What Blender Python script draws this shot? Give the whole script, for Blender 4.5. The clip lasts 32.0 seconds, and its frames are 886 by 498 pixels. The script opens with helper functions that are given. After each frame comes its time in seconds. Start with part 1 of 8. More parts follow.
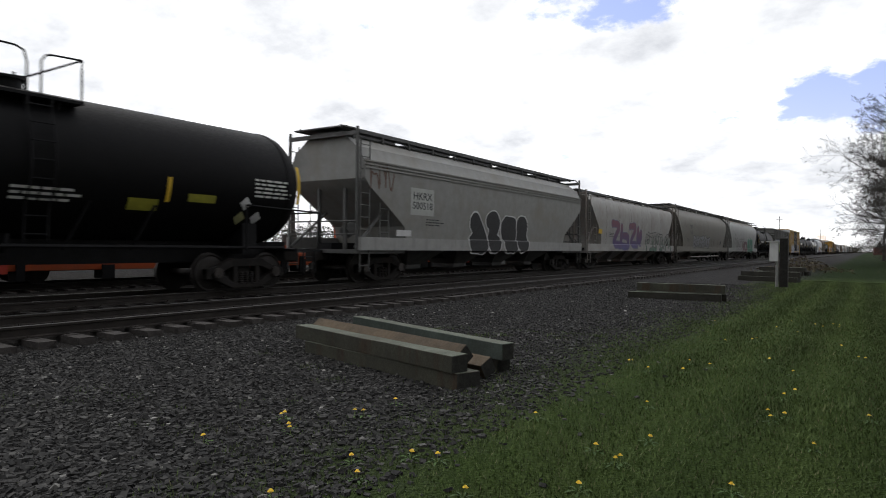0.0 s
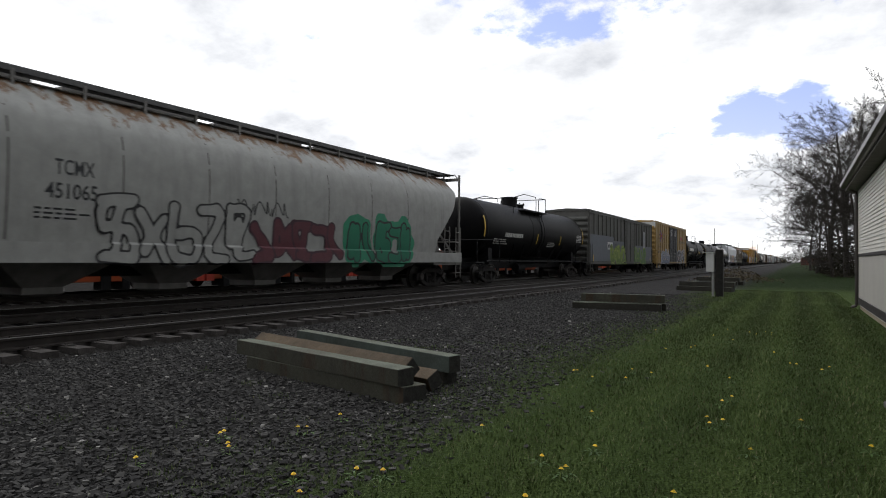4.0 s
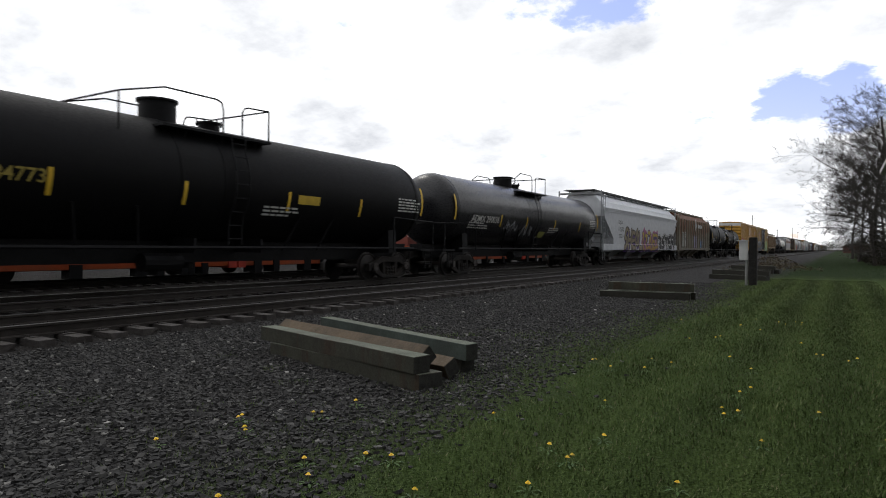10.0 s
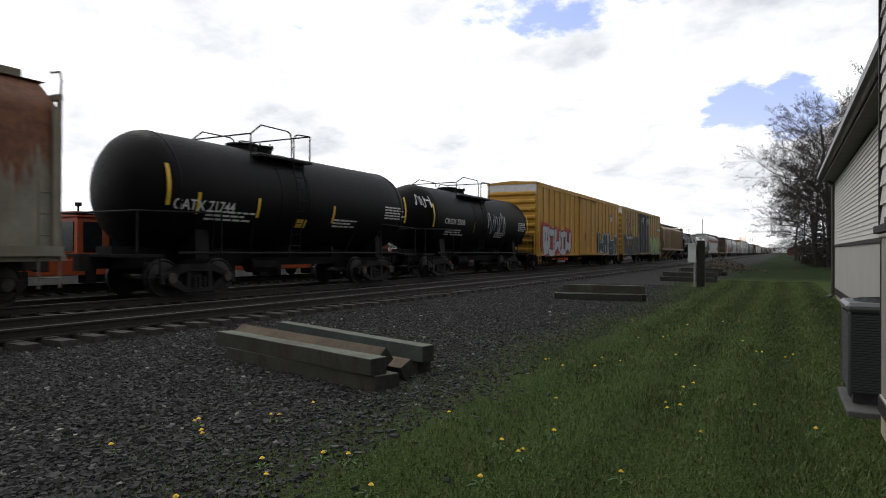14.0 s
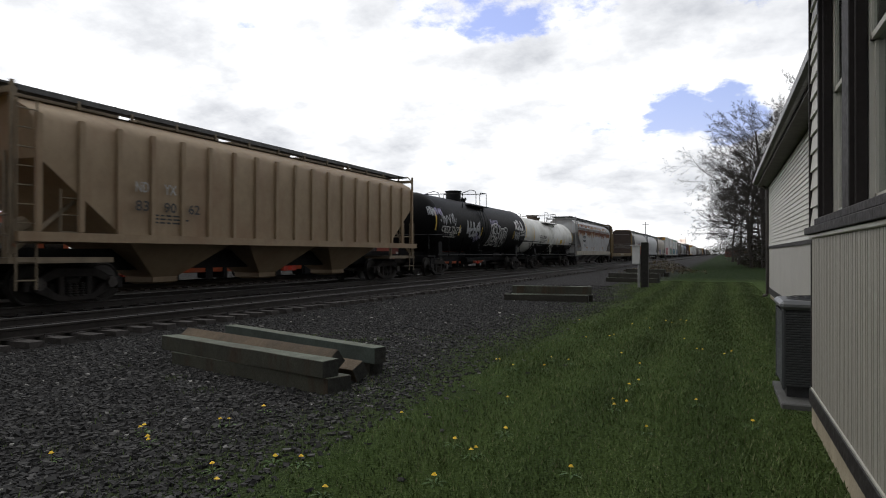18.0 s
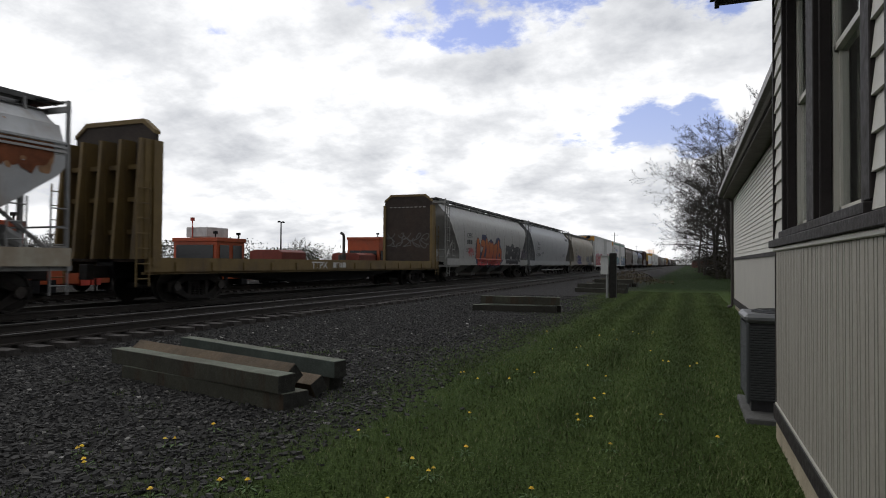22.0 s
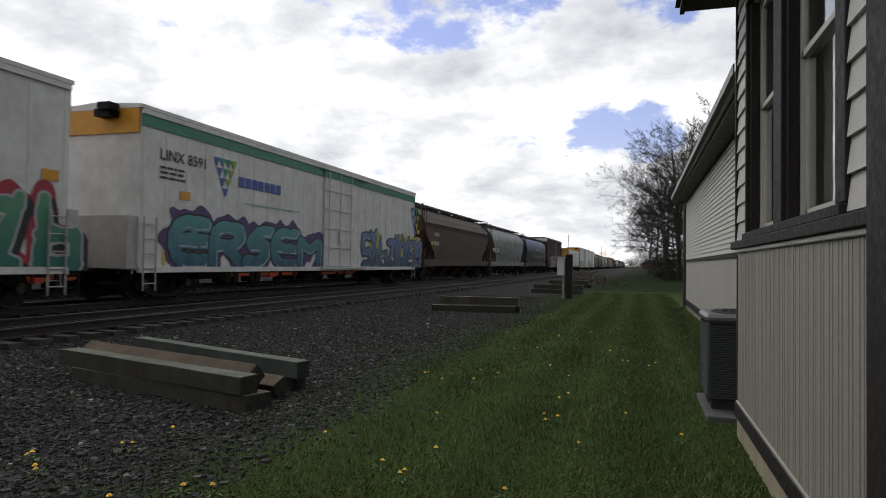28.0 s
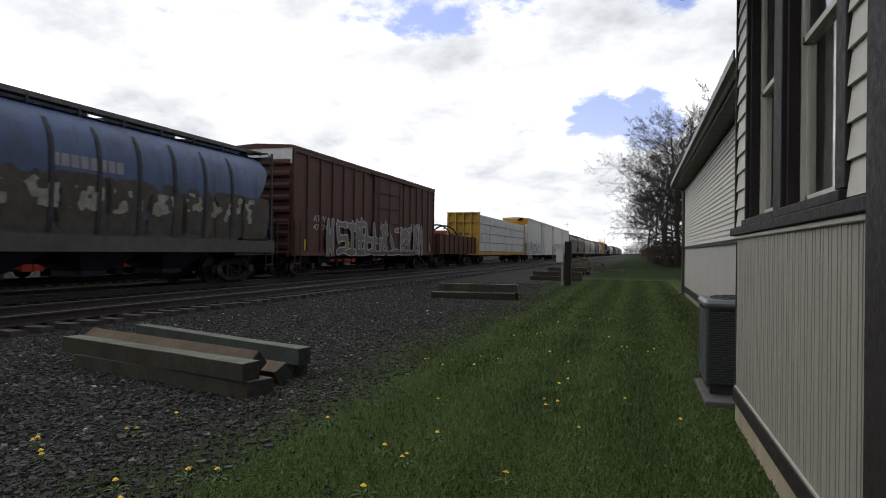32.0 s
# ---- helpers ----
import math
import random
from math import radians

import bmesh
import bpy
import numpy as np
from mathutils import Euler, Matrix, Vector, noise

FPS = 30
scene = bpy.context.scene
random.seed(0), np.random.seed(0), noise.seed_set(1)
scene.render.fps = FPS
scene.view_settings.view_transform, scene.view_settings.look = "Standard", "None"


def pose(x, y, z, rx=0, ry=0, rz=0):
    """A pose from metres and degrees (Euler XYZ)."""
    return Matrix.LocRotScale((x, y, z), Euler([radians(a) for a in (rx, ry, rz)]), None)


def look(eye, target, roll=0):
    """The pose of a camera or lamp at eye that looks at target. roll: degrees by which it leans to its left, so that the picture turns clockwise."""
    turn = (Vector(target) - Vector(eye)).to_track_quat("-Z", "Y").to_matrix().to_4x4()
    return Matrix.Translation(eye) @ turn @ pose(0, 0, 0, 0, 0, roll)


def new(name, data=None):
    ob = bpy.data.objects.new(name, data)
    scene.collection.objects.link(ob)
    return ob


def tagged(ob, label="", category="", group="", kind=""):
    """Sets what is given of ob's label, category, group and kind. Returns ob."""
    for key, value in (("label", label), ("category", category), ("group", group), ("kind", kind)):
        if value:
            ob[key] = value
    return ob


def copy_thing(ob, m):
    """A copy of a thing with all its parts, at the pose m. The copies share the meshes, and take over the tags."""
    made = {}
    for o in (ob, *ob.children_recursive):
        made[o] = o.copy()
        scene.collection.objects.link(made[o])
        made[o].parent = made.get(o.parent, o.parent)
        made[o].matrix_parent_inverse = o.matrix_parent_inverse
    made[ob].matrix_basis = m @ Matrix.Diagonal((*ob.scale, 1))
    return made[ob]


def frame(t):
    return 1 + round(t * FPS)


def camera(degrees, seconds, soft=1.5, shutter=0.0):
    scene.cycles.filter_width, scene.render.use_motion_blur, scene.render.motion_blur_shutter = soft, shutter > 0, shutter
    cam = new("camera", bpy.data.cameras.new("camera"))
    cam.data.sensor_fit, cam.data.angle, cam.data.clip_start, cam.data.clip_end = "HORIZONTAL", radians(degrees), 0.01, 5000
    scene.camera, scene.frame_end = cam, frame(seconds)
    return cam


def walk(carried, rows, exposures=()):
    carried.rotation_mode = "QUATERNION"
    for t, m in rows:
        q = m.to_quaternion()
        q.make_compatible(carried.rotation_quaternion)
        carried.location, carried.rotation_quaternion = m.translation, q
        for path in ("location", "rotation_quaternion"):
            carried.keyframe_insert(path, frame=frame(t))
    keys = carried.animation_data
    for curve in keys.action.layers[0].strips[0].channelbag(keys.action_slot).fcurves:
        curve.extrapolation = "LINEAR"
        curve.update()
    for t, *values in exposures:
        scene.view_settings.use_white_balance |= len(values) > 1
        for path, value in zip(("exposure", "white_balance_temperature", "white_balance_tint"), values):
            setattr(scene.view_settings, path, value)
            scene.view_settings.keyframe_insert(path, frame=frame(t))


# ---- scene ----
cam = camera(69.0, 32.0, soft=1.0, shutter=0.12)

PATH = [
    (0, (-0.165, 0.121, 1.381), (-1.267, 1.79, 1.376), 0.6),
    (0.5, (-0.179, 0.124, 1.389), (-1.202, 1.843, 1.389), 0.7),
    (1, (-0.193, 0.138, 1.386), (-1.166, 1.886, 1.393), 0.7),
    (1.5, (-0.178, 0.132, 1.385), (-1.136, 1.887, 1.397), 0.5),
    (2, (-0.182, 0.135, 1.384), (-1.124, 1.899, 1.397), 0.3),
    (2.5, (-0.18, 0.142, 1.381), (-1.111, 1.912, 1.396), 0.3),
    (3, (-0.17, 0.134, 1.386), (-1.104, 1.903, 1.405), 0.3),
    (3.5, (-0.179, 0.135, 1.391), (-1.131, 1.894, 1.415), 0.5),
    (4, (-0.179, 0.164, 1.383), (-1.141, 1.918, 1.416), 0.4),
    (4.5, (-0.138, 0.223, 1.377), (-1.253, 1.882, 1.42), 1.0),
    (6.5, (-0.016, 0.197, 1.405), (-1.167, 1.832, 1.444), 1.0),
    (7, (-0.006, 0.19, 1.405), (-1.131, 1.843, 1.442), 0.5),
    (7.2, (0.0, 0.191, 1.405), (-1.132, 1.84, 1.439), -0.2),
    (7.5, (0.008, 0.197, 1.406), (-1.091, 1.868, 1.439), 0.2),
    (8, (0.01, 0.201, 1.401), (-1.052, 1.896, 1.427), -0.1),
    (8.5, (0.001, 0.213, 1.401), (-1.047, 1.916, 1.414), -0.1),
    (9, (-0.003, 0.206, 1.419), (-1.042, 1.915, 1.42), -0.0),
    (9.5, (-0.022, 0.212, 1.407), (-1.055, 1.925, 1.404), 0.1),
    (10, (-0.018, 0.199, 1.405), (-1.065, 1.903, 1.397), 0.5),
    (10.5, (-0.023, 0.193, 1.411), (-1.087, 1.886, 1.397), 0.9),
    (11, (-0.019, 0.122, 1.412), (-1.099, 1.805, 1.396), 0.8),
    (11.5, (-0.019, 0.071, 1.405), (-1.104, 1.751, 1.38), 1.1),
    (12, (-0.007, 0.077, 1.406), (-1.08, 1.765, 1.378), 1.1),
    (12.5, (0.01, 0.086, 1.41), (-1.038, 1.79, 1.386), 0.8),
    (13, (0.024, 0.093, 1.399), (-0.968, 1.83, 1.395), 0.4),
    (13.5, (0.058, 0.085, 1.388), (-0.891, 1.846, 1.392), 0.2),
    (14, (0.076, 0.09, 1.395), (-0.859, 1.858, 1.402), 0.2),
    (14.5, (0.078, 0.085, 1.396), (-0.85, 1.857, 1.407), -0.2),
    (16.5, (0.082, 0.084, 1.386), (-0.841, 1.858, 1.403), -0.3),
    (17, (0.083, 0.075, 1.388), (-0.791, 1.874, 1.408), -0.2),
    (17.5, (0.071, 0.054, 1.383), (-0.75, 1.877, 1.407), -0.2),
    (18, (0.068, 0.049, 1.387), (-0.726, 1.884, 1.401), 0.1),
    (18.5, (0.067, 0.049, 1.391), (-0.708, 1.892, 1.4), 0.2),
    (19, (0.055, 0.055, 1.388), (-0.742, 1.889, 1.399), 0.7),
    (19.5, (0.044, 0.053, 1.391), (-0.842, 1.846, 1.402), 0.8),
    (20, (0.048, 0.061, 1.38), (-0.857, 1.845, 1.397), 1.2),
    (20.5, (0.046, 0.068, 1.384), (-0.861, 1.851, 1.402), 1.2),
    (21, (0.054, 0.134, 1.392), (-0.719, 1.978, 1.411), 0.9),
    (21.5, (0.073, 0.225, 1.404), (-0.666, 2.083, 1.436), 0.5),
    (22, (0.082, 0.247, 1.404), (-0.63, 2.115, 1.447), 0.4),
    (22.5, (0.09, 0.25, 1.402), (-0.614, 2.121, 1.452), 0.1),
    (23, (0.091, 0.255, 1.401), (-0.621, 2.123, 1.462), 0.4),
    (23.5, (0.093, 0.256, 1.403), (-0.621, 2.123, 1.469), 0.5),
    (24, (0.101, 0.266, 1.404), (-0.606, 2.135, 1.474), 0.4),
    (24.5, (0.095, 0.265, 1.401), (-0.604, 2.138, 1.472), 0.3),
    (25, (0.095, 0.27, 1.405), (-0.606, 2.142, 1.475), 0.2),
    (25.5, (0.091, 0.277, 1.404), (-0.611, 2.149, 1.472), -0.0),
    (27.5, (-0.029, 0.243, 1.395), (-0.65, 2.144, 1.435), 0.6),
    (28, (-0.043, 0.255, 1.391), (-0.625, 2.168, 1.437), 0.8),
    (28.5, (-0.044, 0.254, 1.387), (-0.593, 2.176, 1.435), 0.9),
    (29, (-0.044, 0.248, 1.388), (-0.576, 2.175, 1.432), 0.7),
    (29.5, (-0.043, 0.237, 1.387), (-0.601, 2.157, 1.423), 0.5),
    (30, (-0.046, 0.232, 1.387), (-0.611, 2.15, 1.41), 0.5),
    (30.5, (-0.054, 0.231, 1.385), (-0.62, 2.15, 1.401), 0.7),
    (31, (-0.061, 0.225, 1.38), (-0.629, 2.142, 1.392), 0.9),
    (31.5, (-0.056, 0.228, 1.383), (-0.631, 2.143, 1.392), 0.8),
    (32, (-0.053, 0.229, 1.386), (-0.631, 2.144, 1.393), 0.7),
]
walk(cam, [(t, look(eye, target, roll)) for t, eye, target, roll in PATH], exposures=[(0, -0.05), (10, -0.05), (12, 0.05), (14, -0.05), (18, -0.17), (21, -0.24), (21.8, -0.3), (22.3, -0.46), (23, -0.55), (25.5, -0.5), (28, -0.28), (30, -0.2), (32, -0.12)])

# ---- world and sun ----
def build_world():
    world = bpy.data.worlds.new("sky")
    scene.world = world
    world.use_nodes = True
    nt = world.node_tree
    nt.nodes.clear()
    N = nt.nodes.new
    link = nt.links.new
    out = N("ShaderNodeOutputWorld")
    bg = N("ShaderNodeBackground")
    sky = N("ShaderNodeTexSky")
    sky.sky_type = "NISHITA"
    sky.sun_disc = False
    sky.sun_elevation = radians(52)
    sky.sun_rotation = radians(292)
    sky.air_density = 1.2
    sky.dust_density = 0.8
    blue = N("ShaderNodeMix")
    blue.data_type = "RGBA"
    blue.blend_type = "MULTIPLY"
    blue.inputs[0].default_value = 1.0
    blue.inputs[7].default_value = (SKY_BLUE * 1.08, SKY_BLUE * 0.93, SKY_BLUE * 1.12, 1)
    link(sky.outputs[0], blue.inputs[6])
    co = N("ShaderNodeTexCoord")
    sep = N("ShaderNodeSeparateXYZ")
    link(co.outputs["Generated"], sep.inputs[0])
    def math_node(op, a, b=None, clamp=False):
        m = N("ShaderNodeMath")
        m.operation = op
        m.use_clamp = clamp
        for i, v in enumerate((a, b)):
            if v is None:
                continue
            if isinstance(v, (int, float)):
                m.inputs[i].default_value = v
            else:
                link(v, m.inputs[i])
        return m.outputs[0]
    up = math_node("ADD", math_node("MAXIMUM", sep.outputs[2], 0.0), 0.30)
    comb = N("ShaderNodeCombineXYZ")
    link(math_node("DIVIDE", sep.outputs[0], up), comb.inputs[0])
    link(math_node("DIVIDE", sep.outputs[1], up), comb.inputs[1])
    def cloud(scale, detail, rough, offset):
        mp = N("ShaderNodeMapping")
        mp.inputs[1].default_value = (offset, offset * 0.7, 0)
        link(comb.outputs[0], mp.inputs[0])
        n = N("ShaderNodeTexNoise")
        n.inputs["Scale"].default_value = scale
        n.inputs["Detail"].default_value = detail
        n.inputs["Roughness"].default_value = rough
        link(mp.outputs[0], n.inputs[0])
        return n.outputs[0]
    billow = cloud(2.3, 9, 0.58, 3.1)
    shade = cloud(3.2, 9, 0.6, 8.4)
    fine = cloud(8.0, 6, 0.62, 1.7)
    # openings of blue between the clouds
    hole = None
    for d, r in (((-0.39, 0.82, 0.415), 0.0075), ((-0.28, 0.87, 0.405), 0.0085), ((-0.17, 0.88, 0.42), 0.007), ((0.05, 0.91, 0.395), 0.0085),
                 ((-0.055, 0.978, 0.200), 0.0017), ((0.008, 0.981, 0.193), 0.0019), ((0.5, 0.5, 0.7), 0.06), ((-0.7, 0.55, 0.46), 0.004)):
        dot = N("ShaderNodeVectorMath")
        dot.operation = "DOT_PRODUCT"
        dot.inputs[1].default_value = Vector(d).normalized()
        nrm = N("ShaderNodeVectorMath")
        nrm.operation = "NORMALIZE"
        link(co.outputs["Generated"], nrm.inputs[0])
        link(nrm.outputs[0], dot.inputs[0])
        h = math_node("DIVIDE", math_node("SUBTRACT", dot.outputs[1] if dot.outputs[1].enabled else dot.outputs[0], 1 - r), r)
        h = math_node("MAXIMUM", h, 0.0)
        hole = h if hole is None else math_node("MAXIMUM", hole, h)
    mask = math_node("ADD", math_node("MULTIPLY", hole, 0.75), math_node("MULTIPLY", math_node("SUBTRACT", billow, 0.5), 2.6))
    mask = math_node("ADD", mask, math_node("MULTIPLY", math_node("SUBTRACT", fine, 0.5), 1.5))
    clear = N("ShaderNodeMapRange")
    clear.interpolation_type = "SMOOTHSTEP"
    link(mask, clear.inputs[0])
    clear.inputs[1].default_value = 0.36
    clear.inputs[2].default_value = 0.72
    ramp = N("ShaderNodeValToRGB")
    ramp.color_ramp.elements[0].position = 0.35
    ramp.color_ramp.elements[0].color = (0.58, 0.60, 0.645, 1)
    ramp.color_ramp.elements[1].position = 0.63
    ramp.color_ramp.elements[1].color = (1.42, 1.42, 1.43, 1)
    e = ramp.color_ramp.elements.new(0.475)
    e.color = (0.88, 0.895, 0.925, 1)
    tex = math_node("ADD", math_node("MULTIPLY", shade, 0.62), math_node("MULTIPLY", billow, 0.38))
    link(tex, ramp.inputs[0])
    white = N("ShaderNodeMix")
    white.data_type = "RGBA"
    white.blend_type = "MULTIPLY"
    white.inputs[0].default_value = 1.0
    # the clouds glow on the side of the hidden sun and are duller on the other
    glow = N("ShaderNodeVectorMath")
    glow.operation = "DOT_PRODUCT"
    glow.inputs[1].default_value = Vector((-0.75, 0.42, 0.5)).normalized()
    link(co.outputs["Generated"], glow.inputs[0])
    side = N("ShaderNodeMapRange")
    side.interpolation_type = "SMOOTHSTEP"
    link(glow.outputs["Value"], side.inputs[0])
    for i, v in enumerate((-0.65, 0.40, CLOUD * 0.2, CLOUD)):
        side.inputs[i + 1].default_value = v
    tint = N("ShaderNodeCombineColor")
    for i in range(3):
        link(side.outputs[0], tint.inputs[i])
    link(tint.outputs[0], white.inputs[7])
    link(ramp.outputs[0], white.inputs[6])
    mix = N("ShaderNodeMix")
    mix.data_type = "RGBA"
    link(clear.outputs[0], mix.inputs[0])
    link(white.outputs[2], mix.inputs[6])
    link(blue.outputs[2], mix.inputs[7])
    link(mix.outputs[2], bg.inputs[0])
    bg.inputs[1].default_value = 0.1
    link(bg.outputs[0], out.inputs[0])


CLOUD = 12.2
SKY_BLUE = 1.6
build_world()
sun_data = bpy.data.lights.new("sun", "SUN")
sun_data.energy = 0.5
sun_data.angle = radians(12)
sun_data.color = (1.0, 0.95, 0.88)
sun = new("sun", sun_data)
sun.matrix_world = look((-30, 12, 42), (0, 0, 0))
scene.view_settings.exposure = 0.0

# ---- materials ----
MATS = {}


def mat(name, color, rough=0.7, metal=0.0, var=0.25, scale=3.0, fine=40.0, dirt=None, streak=0.0, bump=0.15, spec=0.4, rust=None, rust_z=None):
    """Painted or natural surface: colour with two scales of variation, grime, vertical streaks and fine relief."""
    if name in MATS:
        return MATS[name]
    m = bpy.data.materials.new(name)
    m.use_nodes = True
    nt = m.node_tree
    N, link = nt.nodes.new, nt.links.new
    b = nt.nodes["Principled BSDF"]
    b.inputs["Roughness"].default_value = rough
    b.inputs["Metallic"].default_value = metal
    b.inputs["Specular IOR Level"].default_value = spec
    co = N("ShaderNodeTexCoord")
    info = N("ShaderNodeObjectInfo")
    shift = N("ShaderNodeVectorMath")
    shift.operation = "SCALE"
    shift.inputs[0].default_value = (17, 31, 9)
    link(info.outputs["Random"], shift.inputs["Scale"])
    add = N("ShaderNodeVectorMath")
    add.operation = "ADD"
    link(co.outputs["Object"], add.inputs[0])
    link(shift.outputs[0], add.inputs[1])
    def nz(sc, det=5, stretch=None):
        n = N("ShaderNodeTexNoise")
        n.inputs["Scale"].default_value = sc
        n.inputs["Detail"].default_value = det
        n.inputs["Roughness"].default_value = 0.62
        if stretch:
            mp = N("ShaderNodeMapping")
            mp.inputs[3].default_value = stretch
            link(add.outputs[0], mp.inputs[0])
            link(mp.outputs[0], n.inputs[0])
        else:
            link(add.outputs[0], n.inputs[0])
        return n.outputs[0]
    def ramp(src, a, z, lo=0.0, hi=1.0):
        r = N("ShaderNodeMapRange")
        link(src, r.inputs[0])
        for i, v in enumerate((a, z, lo, hi)):
            r.inputs[i + 1].default_value = v
        return r.outputs[0]
    def mix(fac, a, c, kind="MIX"):
        x = N("ShaderNodeMix")
        x.data_type = "RGBA"
        x.blend_type = kind
        if isinstance(fac, float):
            x.inputs[0].default_value = fac
        else:
            link(fac, x.inputs[0])
        for i, v in ((6, a), (7, c)):
            if isinstance(v, tuple):
                x.inputs[i].default_value = (*v, 1)
            else:
                link(v, x.inputs[i])
        return x.outputs[2]
    large, small = nz(scale), nz(fine, 3)
    lo = tuple(c * (1 - var) for c in color)
    hi = tuple(min(1, c * (1 + var)) for c in color)
    col = mix(ramp(large, 0.3, 0.7), lo, hi)
    col = mix(ramp(small, 0.35, 0.75, 0.0, var), col, tuple(c * 0.6 for c in color))
    if streak:
        st = nz(1.0, 6, (3.0, 3.0, 0.25))
        col = mix(ramp(st, 0.52, 0.72, 0.0, streak), col, dirt or tuple(c * 0.35 for c in color))
    if dirt:
        col = mix(ramp(nz(0.7, 8), 0.48, 0.75, 0.0, 0.75), col, dirt)
    if rust:
        st = nz(1.0, 9, (3.2, 3.2, 0.5))
        if rust_z:
            sp = N("ShaderNodeSeparateXYZ")
            link(co.outputs["Object"], sp.inputs[0])
            hgt = ramp(sp.outputs[2], rust_z[0], rust_z[1], -0.35, 0.35)
            ad = N("ShaderNodeMath")
            link(st, ad.inputs[0])
            link(hgt, ad.inputs[1])
            st = ad.outputs[0]
        col = mix(ramp(st, 0.52, 0.62), col, mix(ramp(nz(6, 6), 0.3, 0.7), rust, tuple(c * 0.45 for c in rust)))
    link(col, b.inputs["Base Color"])
    rr = ramp(nz(fine * 0.5, 4), 0.3, 0.7, max(0.05, rough - 0.12), min(1, rough + 0.12))
    link(rr, b.inputs["Roughness"])
    if bump:
        bp = N("ShaderNodeBump")
        bp.inputs["Strength"].default_value = bump
        bp.inputs["Distance"].default_value = 0.02
        link(small, bp.inputs["Height"])
        link(bp.outputs[0], b.inputs["Normal"])
    MATS[name] = m
    return m


def paint(name, color, rough=0.55, **k):
    k.setdefault("var", 0.12)
    k.setdefault("streak", 0.35)
    k.setdefault("bump", 0.05)
    return mat(name, color, rough, **k)


def glass_mat():
    m = bpy.data.materials.new("window_glass")
    m.use_nodes = True
    b = m.node_tree.nodes["Principled BSDF"]
    b.inputs["Base Color"].default_value = (0.9, 0.95, 0.95, 1)
    b.inputs["Roughness"].default_value = 0.03
    b.inputs["Transmission Weight"].default_value = 1.0
    b.inputs["IOR"].default_value = 1.45
    MATS["glass"] = m
    return m


def ground_mat():
    """Mown grass beyond a wavering edge, crushed stone beside the track, tree shade painted on the far grass."""
    m = bpy.data.materials.new("ground")
    m.use_nodes = True
    nt = m.node_tree
    N, link = nt.nodes.new, nt.links.new
    b = nt.nodes["Principled BSDF"]
    b.inputs["Roughness"].default_value = 0.95
    b.inputs["Specular IOR Level"].default_value = 0.04
    co = N("ShaderNodeTexCoord")
    sep = N("ShaderNodeSeparateXYZ")
    link(co.outputs["Object"], sep.inputs[0])
    def nz(sc, det=6, rough=0.6):
        n = N("ShaderNodeTexNoise")
        n.inputs["Scale"].default_value = sc
        n.inputs["Detail"].default_value = det
        n.inputs["Roughness"].default_value = rough
        link(co.outputs["Object"], n.inputs[0])
        return n.outputs[0]
    def ramp(src, stops):
        r = N("ShaderNodeValToRGB")
        link(src, r.inputs[0])
        els = r.color_ramp.elements
        els[0].position, els[0].color = stops[0][0], (*stops[0][1], 1)
        els[1].position, els[1].color = stops[-1][0], (*stops[-1][1], 1)
        for p, c in stops[1:-1]:
            els.new(p).color = (*c, 1)
        return r.outputs[0]
    def mix(fac, a, c, kind="MIX"):
        x = N("ShaderNodeMix")
        x.data_type = "RGBA"
        x.blend_type = kind
        if isinstance(fac, float):
            x.inputs[0].default_value = fac
        else:
            link(fac, x.inputs[0])
        link(a, x.inputs[6])
        link(c, x.inputs[7])
        return x.outputs[2]
    def calc(op, a, c):
        n = N("ShaderNodeMath")
        n.operation = op
        for i, v in enumerate((a, c)):
            if isinstance(v, (int, float)):
                n.inputs[i].default_value = v
            else:
                link(v, n.inputs[i])
        return n.outputs[0]
    vor = N("ShaderNodeTexVoronoi")
    vor.inputs["Scale"].default_value = 42
    link(co.outputs["Object"], vor.inputs[0])
    stone = mix(0.5, ramp(vor.outputs["Color"], [(0.0, (0.016, 0.0158, 0.016)), (1.0, (0.062, 0.06, 0.061))]),
                ramp(nz(2.2), [(0.3, (0.026, 0.0255, 0.025)), (0.7, (0.052, 0.05, 0.048))]))
    grass = mix(0.55, ramp(nz(0.55, 8), [(0.3, (0.026, 0.040, 0.014)), (0.55, (0.042, 0.065, 0.020)), (0.75, (0.066, 0.083, 0.030))]),
                ramp(nz(38, 3), [(0.3, (0.018, 0.032, 0.009)), (0.7, (0.065, 0.098, 0.026))]))
    mow = N("ShaderNodeTexWave")
    mow.inputs["Scale"].default_value = 0.28
    mow.inputs["Distortion"].default_value = 1.2
    link(co.outputs["Object"], mow.inputs[0])
    grass = mix(calc("MULTIPLY", mow.outputs["Fac"], 0.22), grass, ramp(nz(9), [(0.3, (0.065, 0.095, 0.026)), (0.7, (0.095, 0.125, 0.038))]))
    edge = calc("ADD", sep.outputs[0], calc("MULTIPLY", calc("SUBTRACT", nz(0.9, 7, 0.7), 0.5), 2.4))
    edge = calc("ADD", edge, calc("MULTIPLY", calc("SUBTRACT", nz(9, 4, 0.7), 0.5), 0.9))
    er = N("ShaderNodeMapRange")
    link(edge, er.inputs[0])
    er.inputs[1].default_value = -3.7
    er.inputs[2].default_value = -2.2
    # past the far tracks the field turns green again
    far = N("ShaderNodeMapRange")
    link(sep.outputs[0], far.inputs[0])
    far.inputs[1].default_value = -260
    far.inputs[2].default_value = -320
    sel = calc("MAXIMUM", er.outputs[0], far.outputs[0])
    # cinders along the tracks and over the yard, shade under the train painted in
    cinder_shade = N("ShaderNodeMapRange")
